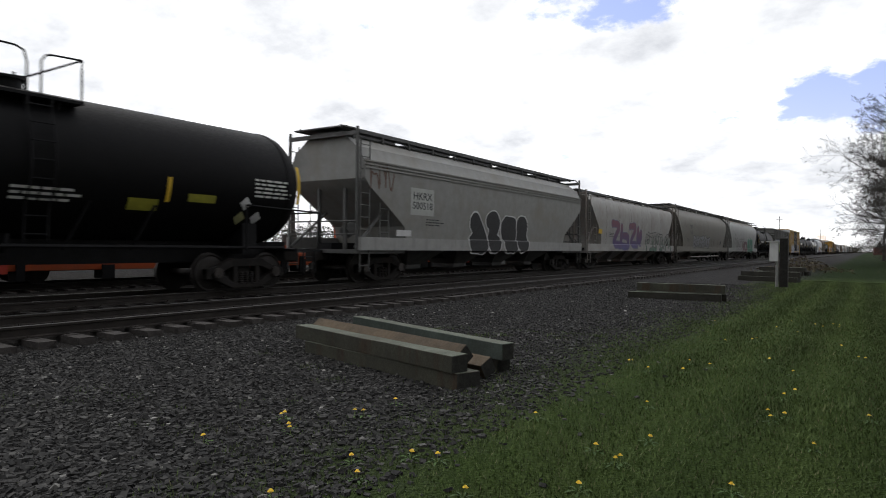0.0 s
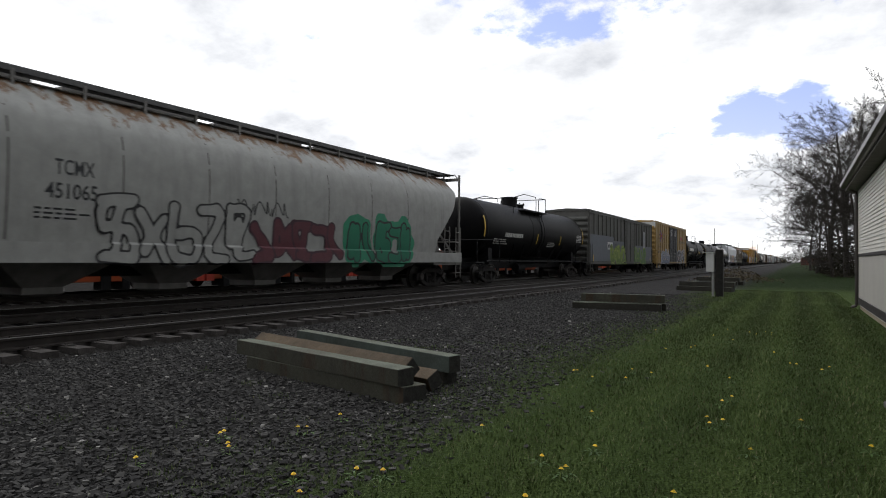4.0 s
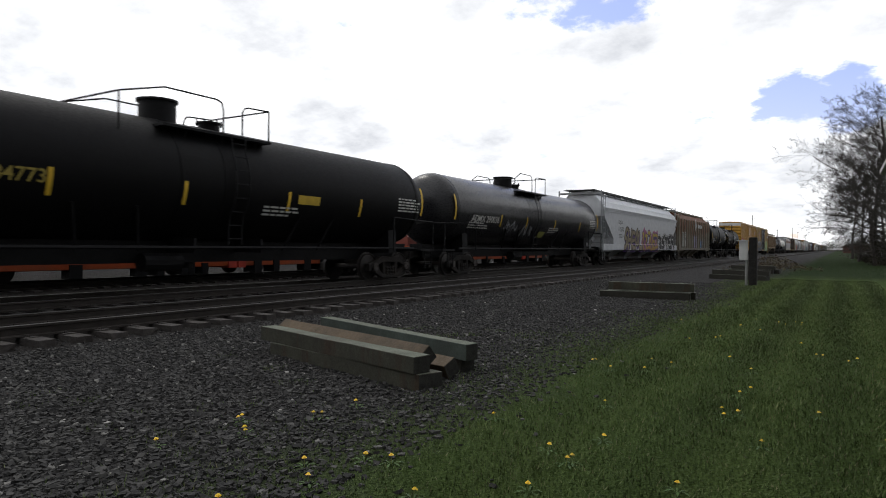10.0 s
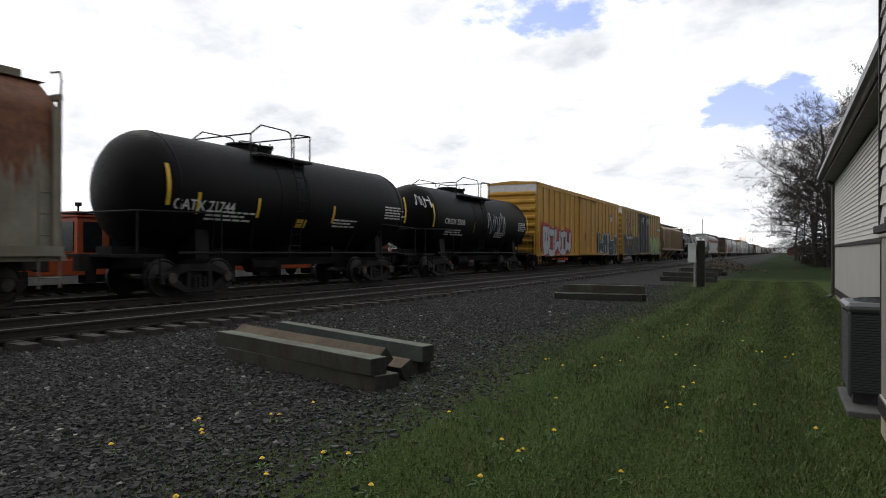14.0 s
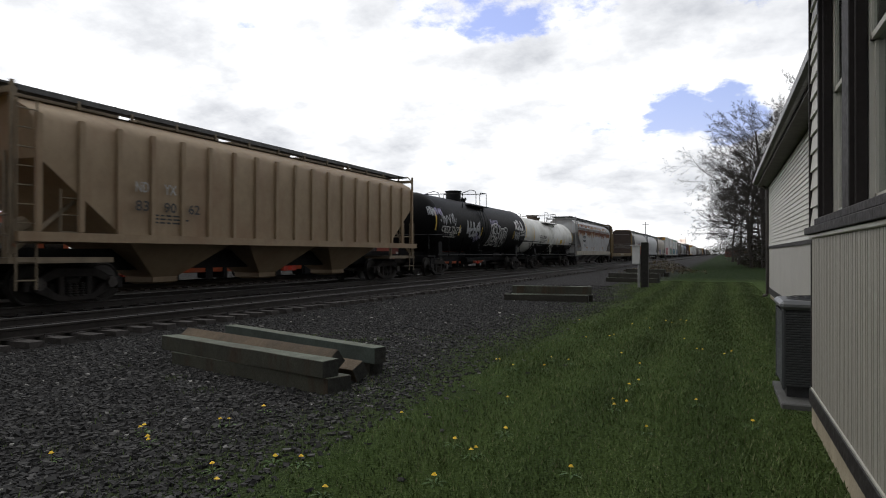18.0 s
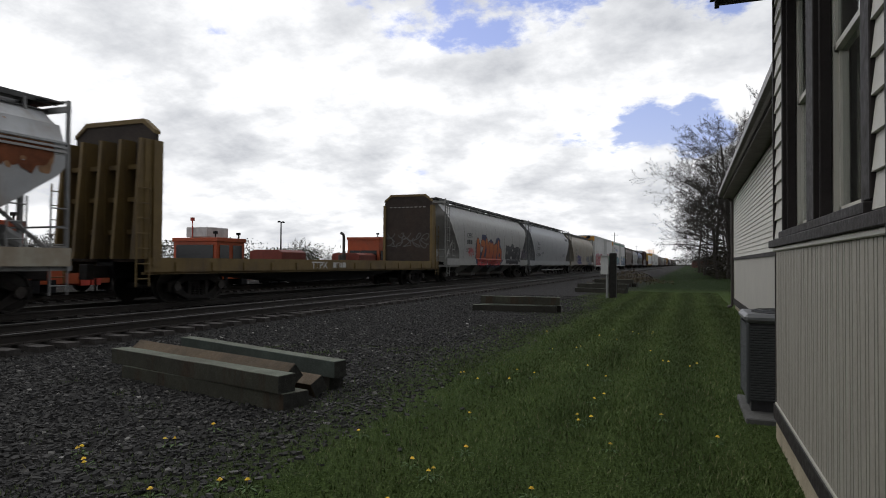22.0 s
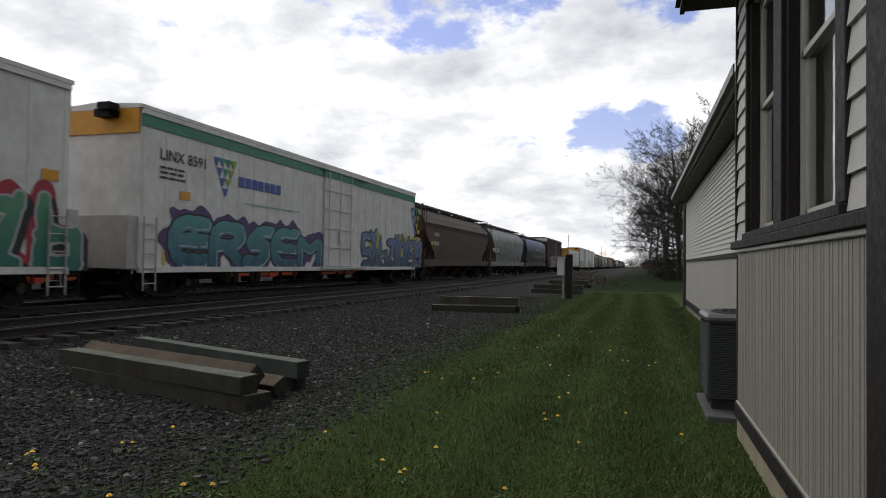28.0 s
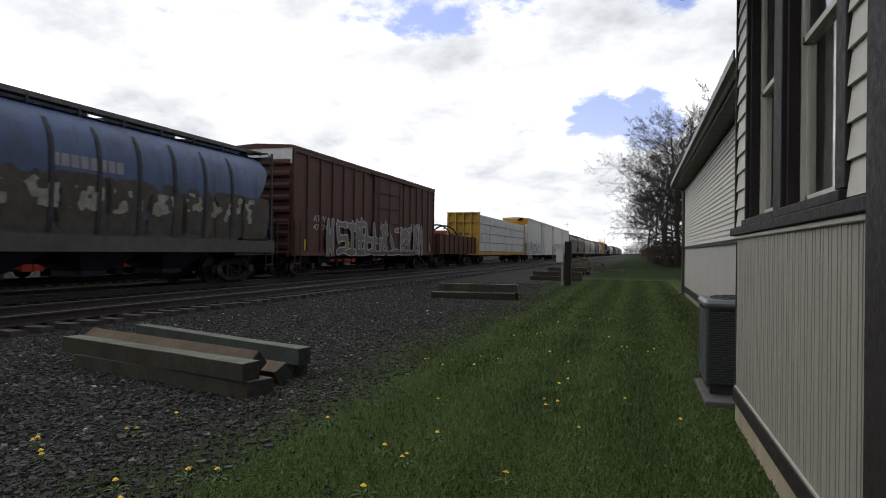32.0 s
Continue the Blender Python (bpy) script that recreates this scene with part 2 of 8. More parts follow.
    link(calc("ADD", sep.outputs[0], calc("MULTIPLY", calc("SUBTRACT", nz(1.3, 6, 0.7), 0.5), 1.6)), cinder_shade.inputs[0])
    cinder_shade.inputs[1].default_value = -8.6
    cinder_shade.inputs[2].default_value = -9.8
    stone = mix(cinder_shade.outputs[0], stone, ramp(nz(14, 6), [(0.3, (0.010, 0.0095, 0.009)), (0.7, (0.032, 0.029, 0.027))]))
    # rough grass and leaf litter past the mown lawn, darkened for the trees' shade
    rough = N("ShaderNodeMapRange")
    link(calc("ADD", sep.outputs[1], calc("MULTIPLY", calc("SUBTRACT", nz(0.5, 6, 0.7), 0.5), 4.0)), rough.inputs[0])
    rough.inputs[1].default_value = 33
    rough.inputs[2].default_value = 40
    grass = mix(rough.outputs[0], grass, ramp(nz(3, 7), [(0.3, (0.010, 0.018, 0.006)), (0.55, (0.018, 0.031, 0.009)), (0.75, (0.030, 0.038, 0.015))]))
    link(mix(sel, stone, grass), b.inputs["Base Color"])
    bp = N("ShaderNodeBump")
    bp.inputs["Strength"].default_value = 0.8
    bp.inputs["Distance"].default_value = 0.04
    link(vor.outputs["Distance"], bp.inputs["Height"])
    link(bp.outputs[0], b.inputs["Normal"])
    return m


def island_mat(name, stops, rough=0.9, spec=0.2, stripe=0.0):
    """Loose pieces whose colour differs from piece to piece."""
    m = bpy.data.materials.new(name)
    m.use_nodes = True
    nt = m.node_tree
    b = nt.nodes["Principled BSDF"]
    b.inputs["Roughness"].default_value = rough
    b.inputs["Specular IOR Level"].default_value = spec
    g = nt.nodes.new("ShaderNodeNewGeometry")
    r = nt.nodes.new("ShaderNodeValToRGB")
    els = r.color_ramp.elements
    els[0].position, els[0].color = stops[0][0], (*stops[0][1], 1)
    els[1].position, els[1].color = stops[-1][0], (*stops[-1][1], 1)
    for p, c in stops[1:-1]:
        els.new(p).color = (*c, 1)
    nt.links.new(g.outputs["Random Per Island"], r.inputs[0])
    n = nt.nodes.new("ShaderNodeTexNoise")
    n.inputs["Scale"].default_value = 60
    x = nt.nodes.new("ShaderNodeMix")
    x.data_type, x.blend_type = "RGBA", "MULTIPLY"
    x.inputs[0].default_value = 0.5
    nt.links.new(r.outputs[0], x.inputs[6])
    nt.links.new(n.outputs[0], x.inputs[7])
    out = x.outputs[2]
    if stripe:
        # mowing lanes
        co = nt.nodes.new("ShaderNodeTexCoord")
        wv = nt.nodes.new("ShaderNodeTexWave")
        wv.inputs["Scale"].default_value = 0.33
        wv.inputs["Distortion"].default_value = 1.5
        wv.inputs["Detail Scale"].default_value = 0.6
        nt.links.new(co.outputs["Object"], wv.inputs[0])
        y = nt.nodes.new("ShaderNodeMix")
        y.data_type, y.blend_type = "RGBA", "MULTIPLY"
        y.inputs[0].default_value = stripe
        nt.links.new(out, y.inputs[6])
        nt.links.new(wv.outputs["Color"], y.inputs[7])
        out = y.outputs[2]
    nt.links.new(out, b.inputs["Base Color"])
    MATS[name] = m
    return m


STEEL = mat("truck_steel", (0.022, 0.02, 0.019), 0.8, 0.1, var=0.4, scale=4, spec=0.2, dirt=(0.036, 0.029, 0.025))
WHEEL = mat("wheel_steel", (0.04, 0.036, 0.034), 0.6, 0.4, var=0.35, scale=6)
BLACK = paint("black_paint", (0.005, 0.005, 0.0055), 0.55, streak=0.15, spec=0.09, dirt=(0.007, 0.0068, 0.0065))
BLACKM = mat("black_metal", (0.009, 0.009, 0.010), 0.65, 0.0, var=0.3, spec=0.15)
WHITE = paint("white_lettering", (0.55, 0.55, 0.53), 0.6, streak=0.1)
DARKL = paint("dark_lettering", (0.03, 0.032, 0.035), 0.6, streak=0.0)
YELLOW = paint("yellow_reflector", (0.65, 0.42, 0.03), 0.5, streak=0.1)
LABEL = mat("label_grey", (0.35, 0.35, 0.34), 0.6, var=0.3, scale=12)
ORANGE = paint("machine_orange", (0.33, 0.058, 0.013), 0.5, streak=0.25, dirt=(0.12, 0.05, 0.03))
RED = paint("red_paint", (0.42, 0.05, 0.03), 0.55)
glass_mat()

# ---- building helpers ----
def box(bm, x0, y0, z0, x1, y1, z1):
    v = [bm.verts.new(p) for p in ((x0, y0, z0), (x1, y0, z0), (x1, y1, z0), (x0, y1, z0), (x0, y0, z1), (x1, y0, z1), (x1, y1, z1), (x0, y1, z1))]
    for f in ((0, 3, 2, 1), (4, 5, 6, 7), (0, 1, 5, 4), (1, 2, 6, 5), (2, 3, 7, 6), (3, 0, 4, 7)):
        bm.faces.new([v[i] for i in f])
    return v


def rings(bm, loops, cap=True, closed=True):
    """Skin through a row of point loops of equal count."""
    vs = [[bm.verts.new(p) for p in loop] for loop in loops]
    n = len(vs[0])
    for a, b in zip(vs, vs[1:]):
        for i in range(n if closed else n - 1):
            j = (i + 1) % n
            bm.faces.new((a[i], a[j], b[j], b[i]))
    if cap and closed:
        bm.faces.new(vs[0][::-1])
        bm.faces.new(vs[-1])
    return vs


def rod(bm, p, q, r, seg=8, r2=None):
    p, q = Vector(p), Vector(q)
    d = (q - p).normalized()
    u = d.orthogonal().normalized()
    w = d.cross(u)
    r2 = r if r2 is None else r2
    loops = []
    for c, rr in ((p, r), (q, r2)):
        loops.append([c + rr * (math.cos(2 * math.pi * k / seg) * u + math.sin(2 * math.pi * k / seg) * w) for k in range(seg)])
    rings(bm, loops)


def pipe(bm, pts, r, seg=6):
    for a, b in zip(pts, pts[1:]):
        rod(bm, a, b, r, seg)


def prism(bm, outline, axis, a, b):
    """Flat outline of (u, v) pairs pushed along an axis from a to b."""
    def at(u, v, w):
        return {"x": (w, u, v), "y": (u, w, v), "z": (u, v, w)}[axis]
    rings(bm, [[at(u, v, a) for u, v in outline], [at(u, v, b) for u, v in outline]])


def mesh_of(name, bm, material, smooth=False, bevel=0.0):
    if bevel:
        bmesh.ops.bevel(bm, geom=bm.edges[:], offset=bevel, segments=1, affect="EDGES", clamp_overlap=True)
    bmesh.ops.recalc_face_normals(bm, faces=bm.faces)
    me = bpy.data.meshes.new(name)
    bm.to_mesh(me)
    bm.free()
    me.materials.append(material)
    if smooth:
        for p in me.polygons:
            p.use_smooth = True
        me.set_sharp_from_angle(angle=radians(35))
    return me


def part(name, bm, material, parent, label="", smooth=False, bevel=0.0, loc=None):
    me = bm if isinstance(bm, bpy.types.Mesh) else mesh_of(name, bm, material, smooth, bevel)
    ob = new(name, me)
    ob.parent = parent
    if loc:
        ob.location = loc
    if label:
        ob["label"] = label
    return ob


def split_parts(name, bm, material, parent, label=""):
    """Each loose piece of bm becomes a part of its own."""
    left = set(bm.verts)
    groups = []
    while left:
        todo, got = [left.pop()], set()
        while todo:
            v = todo.pop()
            got.add(v)
            for e in v.link_edges:
                o = e.other_vert(v)
                if o in left:
                    left.discard(o)
                    todo.append(o)
        groups.append(got)
    groups.sort(key=lambda g: sum(v.co.y for v in g) / len(g))
    for g in groups:
        nb = bmesh.new()
        m = {v: nb.verts.new(v.co) for v in g}
        for f in {f for v in g for f in v.link_faces}:
            nb.faces.new([m[v] for v in f.verts])
        part(name, nb, material, parent, label)
    bm.free()


def thing(name, label, category, group="", m=None, kind=""):
    ob = new(name)
    ob.empty_display_size = 0.2
    tagged(ob, label, category, group, kind)
    if m is not None:
        ob.matrix_basis = m
    return ob


# ---- lettering: every word is shaped once from the built-in font ----
WORDS = {}


def prepare_words(items):
    obs = []
    for text, off in items:
        cu = bpy.data.curves.new("word", "FONT")
        cu.body = text
        cu.size = 1.0
        cu.resolution_u = 3
        cu.offset = off
        cu.align_x = "LEFT"
        ob = new("word", cu)
        obs.append((text, off, ob))
    bpy.context.view_layer.update()
    dg = bpy.context.evaluated_depsgraph_get()
    for text, off, ob in obs:
        me = bpy.data.meshes.new_from_object(ob.evaluated_get(dg))
        co = np.zeros(len(me.vertices) * 3)
        me.vertices.foreach_get("co", co)
        WORDS[text, off] = (co.reshape(-1, 3)[:, :2].copy(), [tuple(p.vertices) for p in me.polygons])
        cu = ob.data
        bpy.data.objects.remove(ob)
        bpy.data.curves.remove(cu)
        bpy.data.meshes.remove(me)


def word_mesh(name, text, off, surf, y, z, width, height, material, lift=0.005, wave=0.0, lean=0.0):
    """The word laid on a side surface that surf(z) describes; it starts at y and stands on z."""
    co, faces = WORDS[text, off]
    base, _ = WORDS[text, 0.0] if (text, 0.0) in WORDS else (co, None)
    x0, x1 = base[:, 0].min(), base[:, 0].max()
    y0, y1 = base[:, 1].min(), base[:, 1].max()
    u = (co[:, 0] - x0) / max(x1 - x0, 1e-6)
    v = (co[:, 1] - y0) / max(y1 - y0, 1e-6)
    yy = y + u * width + lean * v * height
    zz = z + v * height + wave * np.sin(u * 21 + y) * height * (0.35 + 0.65 * v)
    pts = [(surf(float(c)) + lift, float(a), float(c)) for a, c in zip(yy, zz)]
    me = bpy.data.meshes.new(name)
    me.from_pydata(pts, [], faces)
    me.materials.append(material)
    return me


def patch(surf, y0, y1, z0, z1, lift=0.004, rows=6):
    """A thin sheet on a side surface."""
    bm = bmesh.new()
    loops = []
    for k in range(rows + 1):
        c = z0 + (z1 - z0) * k / rows
        loops.append([(surf(c) + lift, y0, c), (surf(c) + lift, y1, c)])
    rings(bm, loops, cap=False, closed=False)
    return bm


# sprayed lettering: strokes on a unit square, swollen by a distance field into one sheet
STROKES = ["ABGH", "ADJ", "GHIA", "AGBHDE", "GAEBH", "ABCFIHG", "CBADEFIHG", "AEGCEI", "ACGI", "AGEIC", "GADBCFE", "ABCBHGI", "ADGHIFED"]
GRID = {c: ((k % 3) / 2, 1 - (k // 3) / 2) for k, c in enumerate("ABCDEFGHI")}
GRID["J"] = (0.6, 0.0)
ALPHABET = {"B": ["GABFEDEFIHG", "AG"], "O": ["BDHFB"], "K": ["AG", "CDI"], "S": ["CBDFHG"], "H": ["AG", "CI", "DF"], "E": ["CAGI", "DF"],
            "L": ["AGI"], "2": ["ABFGI"], "T": ["AC", "BH"], "R": ["GACFD", "EI"], "M": ["GAECI"]}
SILL = {}


def field_sheet(name, F, y0, z0, cell, surf, lift, material):
    """The sheet on a side surface where the field F, sampled on a grid, is below nought."""
    nz, ny = F.shape
    verts, faces, index = [], [], {}
    def corner(key, y, z):
        if key not in index:
            index[key] = len(verts)
            verts.append((surf(z) + lift, y, z))
        return index[key]
    inside = F < 0
    any_in = inside[:-1, :-1] | inside[1:, :-1] | inside[:-1, 1:] | inside[1:, 1:]
    for j, i in zip(*np.nonzero(any_in)):
        ring = []
        loop = ((j, i), (j, i + 1), (j + 1, i + 1), (j + 1, i))
        for a, b in zip(loop, loop[1:] + loop[:1]):
            if inside[a]:
                ring.append(corner(a, y0 + a[1] * cell, z0 + a[0] * cell))
            if inside[a] != inside[b]:
                t = float(F[a] / (F[a] - F[b]))
                ring.append(corner((min(a, b), max(a, b)), y0 + (a[1] + t * (b[1] - a[1])) * cell, z0 + (a[0] + t * (b[0] - a[0])) * cell))
        if len(ring) > 2:
            faces.append(ring)
    me = bpy.data.meshes.new(name)
    me.from_pydata(verts, [], faces)
    me.materials.append(material)
    return me


def soft_noise(rs, shape, step):
    """Smooth noise from -1 to 1 over a grid."""
    a = rs.rand(shape[0] // step + 3, shape[1] // step + 3) * 2 - 1
    v, u = np.arange(shape[0]) / step, np.arange(shape[1]) / step
    i, j = v.astype(int), u.astype(int)
    fv, fu = (v - i)[:, None], (u - j)[None]
    fv, fu = fv * fv * (3 - 2 * fv), fu * fu * (3 - 2 * fu)
    return (a[i][:, j] * (1 - fu) + a[i][:, j + 1] * fu) * (1 - fv) + (a[i + 1][:, j] * (1 - fu) + a[i + 1][:, j + 1] * fu) * fv


def over_sill(car, surf):
    x = SILL.get(car.name)
    return surf if x is None else lambda z: max(surf(z), x + 0.002) if 1.0 < z < 1.425 else surf(z)


def stain(car, surf, y0, y1, z0, z1, material, name, seed, level=0.0, step=5, cell=0.05, fade=0.8, lift=0.007, drip=0.0):
    """An uneven patch of other paint, ragged at its rim; with drip, runs that hang down from its top edge."""
    rs = np.random.RandomState(seed)
    nz, ny = int((z1 - z0) / cell) + 1, int((y1 - y0) / cell) + 1
    v, u = np.linspace(-1, 1, nz)[:, None], np.linspace(-1, 1, ny)[None]
    F = soft_noise(rs, (nz, ny), step) + 0.5 * soft_noise(rs, (nz, ny), max(1, step // 2)) + fade * (np.abs(u) ** 6 + np.abs(v) ** 6) - level
    if drip:
        run = sum(w * soft_noise(rs, (1, ny), k) for k, w in ((61, 0.35), (23, 0.35), (9, 0.35), (3, 0.2)))
        F = 0.35 * soft_noise(rs, (nz, ny), 4) * (v < 0.8) + drip * (run - v) - level
    F[0], F[-1], F[:, 0], F[:, -1] = 1, 1, 1, 1
    me = field_sheet(name, F, y0, z0, cell, surf, lift, material)
    if len(me.polygons):
        part(name, me, material, car)


def piece(car, surf, glyphs, y, z, width, height, fill, line, halo=None, seed=0, fat=0.19, rim=0.06, shine=None, block=None, spiky=0.0, lean=0.0, shell=None):
    """Swollen interlocking sprayed characters: colour cloud, rim, fill, and thin inner lights."""
    rnd, rs = random.Random(seed), np.random.RandomState(seed)
    surf = over_sill(car, surf)
    n = len(glyphs)
    w = width / n
    cell, pad = 0.05, 0.45
    ys = np.arange(y - pad, y + width + pad + abs(lean) * height, cell)
    zs = np.arange(max(0.86, z - 0.3), z + height + pad, cell)
    Y, Z = np.meshgrid(ys, zs)
    shape = Y.shape
    wob = soft_noise(rs, shape, 5) * 0.035
    fields = []
    for k, g in enumerate(glyphs):
        r = 0.68 * fat * min(w * 1.15, height) * rnd.uniform(0.92, 1.1)
        dz, tall = rnd.uniform(-0.05, 0.05) * height, rnd.uniform(0.94, 1.08)
        D = np.full(shape, 9.0)
        for line_of in g:
            pts = []
            for c in line_of:
                u, v = GRID[c]
                u, v = u + rnd.uniform(-0.06, 0.06), v + rnd.uniform(-0.05, 0.05)
                pts.append((y + k * w - 0.04 * w + r * 0.8 + (w * 1.08 - 1.6 * r) * u + lean * v * height, z + dz + r * 0.8 + (height * tall - 1.6 * r) * v))
            for _ in range(0 if spiky else 2):
                cutc = [pts[0]]
                for (a, b), (c, d) in zip(pts, pts[1:]):
                    cutc += [(a * 0.75 + c * 0.25, b * 0.75 + d * 0.25), (a * 0.25 + c * 0.75, b * 0.25 + d * 0.75)]
                pts = cutc + [pts[-1]]
            for (a, b), (c, d) in zip(pts, pts[1:]):
                dy, dv = c - a, d - b
                q = max(dy * dy + dv * dv, 1e-6)
                lo, hi = -spiky * 0.35, 1 + spiky * 0.35
                t = np.clip(((Y - a) * dy + (Z - b) * dv) / q, lo, hi)
                rr = r * (1 - spiky * 0.55 * (2 * np.abs(t - 0.5)) ** 2) if spiky else r
                D = np.minimum(D, np.hypot(Y - a - t * dy, Z - b - t * dv) - rr)
        fields.append(D + wob)
    whole = np.minimum.reduce(fields)
    if halo:
        me = field_sheet("graffiti_cloud", whole - 0.2 + 0.22 * soft_noise(rs, shape, 9), ys[0], zs[0], cell, surf, 0.006, halo)
        part("graffiti_cloud", me, halo, car, "sprayed colour cloud")
    if shell:
        part("graffiti_rim", field_sheet("graffiti_rim", whole - rim - 0.05, ys[0], zs[0], cell, surf, 0.008, shell), shell, car, "pale outer rim")
    shade = block or line
    if block:
        s = 3
        moved = np.full(shape, 9.0)
        moved[:-s, s:] = whole[s:, :-s]
        part("graffiti_shadow", field_sheet("graffiti_shadow", np.minimum(moved, whole) - rim, ys[0], zs[0], cell, surf, 0.009, shade), shade, car, "sprayed drop shadow")
    part("graffiti_outline", field_sheet("graffiti_outline", whole - rim, ys[0], zs[0], cell, surf, 0.011, line), line, car)
    for k, D in enumerate(fields):
        F = D
        if k + 1 < n:
            F = np.maximum(D, rim - fields[k + 1])
        me = field_sheet("graffiti_letter", F, ys[0], zs[0], cell, surf, 0.014, fill)
        if len(me.polygons):
            part("graffiti_letter", me, fill, car)
        if shine:
            up = np.roll(np.roll(D, 2, 0), -2, 1) - D
            me = field_sheet("graffiti_shine", np.maximum(np.abs(F + 0.07) - 0.028, 0.06 - up), ys[0], zs[0], cell, surf, 0.0165, shine)
            if len(me.polygons):
                part("graffiti_shine", me, shine, car)


def graffiti(car, surf, text, y, z, width, height, fill, line, halo=None, seed=0, **k):
    """A sprayed word that can be read."""
    piece(car, surf, [ALPHABET[c] for c in text], y, z, width, height, fill, line, halo, seed, **k)


def lumps(car, surf, y, z, width, height, fill, line, n=4, seed=0, halo=None, **k):
    """Swollen sprayed characters that cannot be read."""
    rnd = random.Random(seed)
    piece(car, surf, [[rnd.choice(STROKES) for _ in range(1 + (rnd.random() < 0.3))] for _ in range(n)], y, z, width, height, fill, line, halo, seed, **k)


def letter(car, surf, text, y, z, width, height, material=None, bold=0.012):
    key = (text, bold) if (text, bold) in WORDS else (text, 0.0)
    part("lettering", word_mesh("lettering", text, key[1], surf, y, z, width, height, material or WHITE, 0.006), material or WHITE, car)


def bars(car, surf, y, z, width, n, h=0.05, gap=0.05, material=None, seed=1):
    """Rows of writing too small to read."""
    rnd = random.Random(seed)
    bm = bmesh.new()
    for k in range(n):
        c = z - k * (h + gap)
        a = y
        while a < y + width * (0.75 + 0.25 * rnd.random()):
            w = 0.1 + 0.22 * rnd.random()
            loops = [[(surf(c) + 0.006, a, c), (surf(c) + 0.006, a + w, c)], [(surf(c + h) + 0.006, a, c + h), (surf(c + h) + 0.006, a + w, c + h)]]
            rings(bm, loops, cap=False, closed=False)
            a += w + 0.05
    part("small_print", bm, material or WHITE, car)["kind"] = "stuff"


# ---- running gear, shared by all cars ----
def truck_meshes():
    bm = bmesh.new()
    top = [(-1.2, 0.56), (-0.85, 0.62), (-0.5, 0.80), (0.5, 0.80), (0.85, 0.62), (1.2, 0.56), (1.2, 0.42), (0.8, 0.46), (0.45, 0.60), (-0.45, 0.60), (-0.8, 0.46), (-1.2, 0.42)]
    low = [(-1.0, 0.44), (-0.78, 0.46), (-0.38, 0.19), (0.38, 0.19), (0.78, 0.46), (1.0, 0.44), (0.98, 0.30), (0.42, 0.06), (-0.42, 0.06), (-0.98, 0.30)]
    prism(bm, top, "x", -0.09, 0.09)
    prism(bm, low, "x", -0.085, 0.085)
    for s in (-1, 1):
        box(bm, -0.08, s * 0.34 - 0.07, 0.15, 0.08, s * 0.34 + 0.07, 0.66)
        box(bm, -0.1, s * 1.13 - 0.07, 0.30, 0.1, s * 1.13 + 0.07, 0.55)
    bmesh.ops.recalc_face_normals(bm, faces=bm.faces[:])
    frame_me = mesh_of("side_frame", bm, STEEL, bevel=0.015)
    bm = bmesh.new()
    prof = [(0.05, 0.15)] + [(0.075 if j % 2 else 0.058, 0.16 + 0.026 * j) for j in range(12)] + [(0.05, 0.47)]
    rings(bm, [[(r * math.cos(k * math.pi / 4), r * math.sin(k * math.pi / 4), z) for k in range(8)] for r, z in prof])
    spring_me = mesh_of("spring", bm, STEEL)
    bm = bmesh.new()
    rod(bm, (-0.02, 0, 0.457), (0.08, 0, 0.457), 0.13, 12)
    for k in range(3):
        a = k * 2.094
        rod(bm, (0.07, 0.07 * math.cos(a), 0.457 + 0.07 * math.sin(a)), (0.095, 0.07 * math.cos(a), 0.457 + 0.07 * math.sin(a)), 0.02, 6)
    cap_me = mesh_of("bearing_cap", bm, mat("bearing_cap", (0.06, 0.052, 0.048), 0.6, 0.3, var=0.5))
    bm = bmesh.new()
    box(bm, -0.95, -0.2, 0.45, 0.95, 0.2, 0.75)
    bolster_me = mesh_of("bolster", bm, STEEL, bevel=0.03)
    bm = bmesh.new()
    for s in (-1, 1):
        loops = []
        prof = [(0.0, 0.10), (0.0, 0.30), (0.03, 0.40), (0.0, 0.43), (0.0, 0.457), (0.09, 0.457), (0.1, 0.49), (0.13, 0.49), (0.13, 0.40), (0.1, 0.30), (0.1, 0.1)]
        for w, r in prof:
            loops.append([(s * (0.82 - w), r * math.cos(2 * math.pi * k / 24), r * math.sin(2 * math.pi * k / 24)) for k in range(24)])
        rings(bm, loops)
        for k in range(4):
            a = math.pi / 4 + k * math.pi / 2
            rod(bm, (s * 0.815, 0.2 * math.cos(a), 0.2 * math.sin(a)), (s * 0.828, 0.2 * math.cos(a), 0.2 * math.sin(a)), 0.03, 6)
    rod(bm, (-0.9, 0, 0), (0.9, 0, 0), 0.08, 12)
    wheel_me = mesh_of("wheelset", bm, WHEEL, smooth=True)
    bm = bmesh.new()
    box(bm, -0.13, -0.32, -0.16, 0.13, 0.30, 0.16)
    box(bm, -0.18, 0.2, -0.2, 0.10, 0.42, 0.2)
    rod(bm, (0.12, -0.1, -0.1), (0.3, -0.25, -0.55), 0.03)
    coupler_me = mesh_of("coupler", bm, STEEL, bevel=0.03)
    return frame_me, spring_me, cap_me, bolster_me, wheel_me, coupler_me


FRAME_ME, SPRING_ME, CAP_ME, BOLSTER_ME, WHEEL_ME, COUPLER_ME = truck_meshes()
WHEELS = []


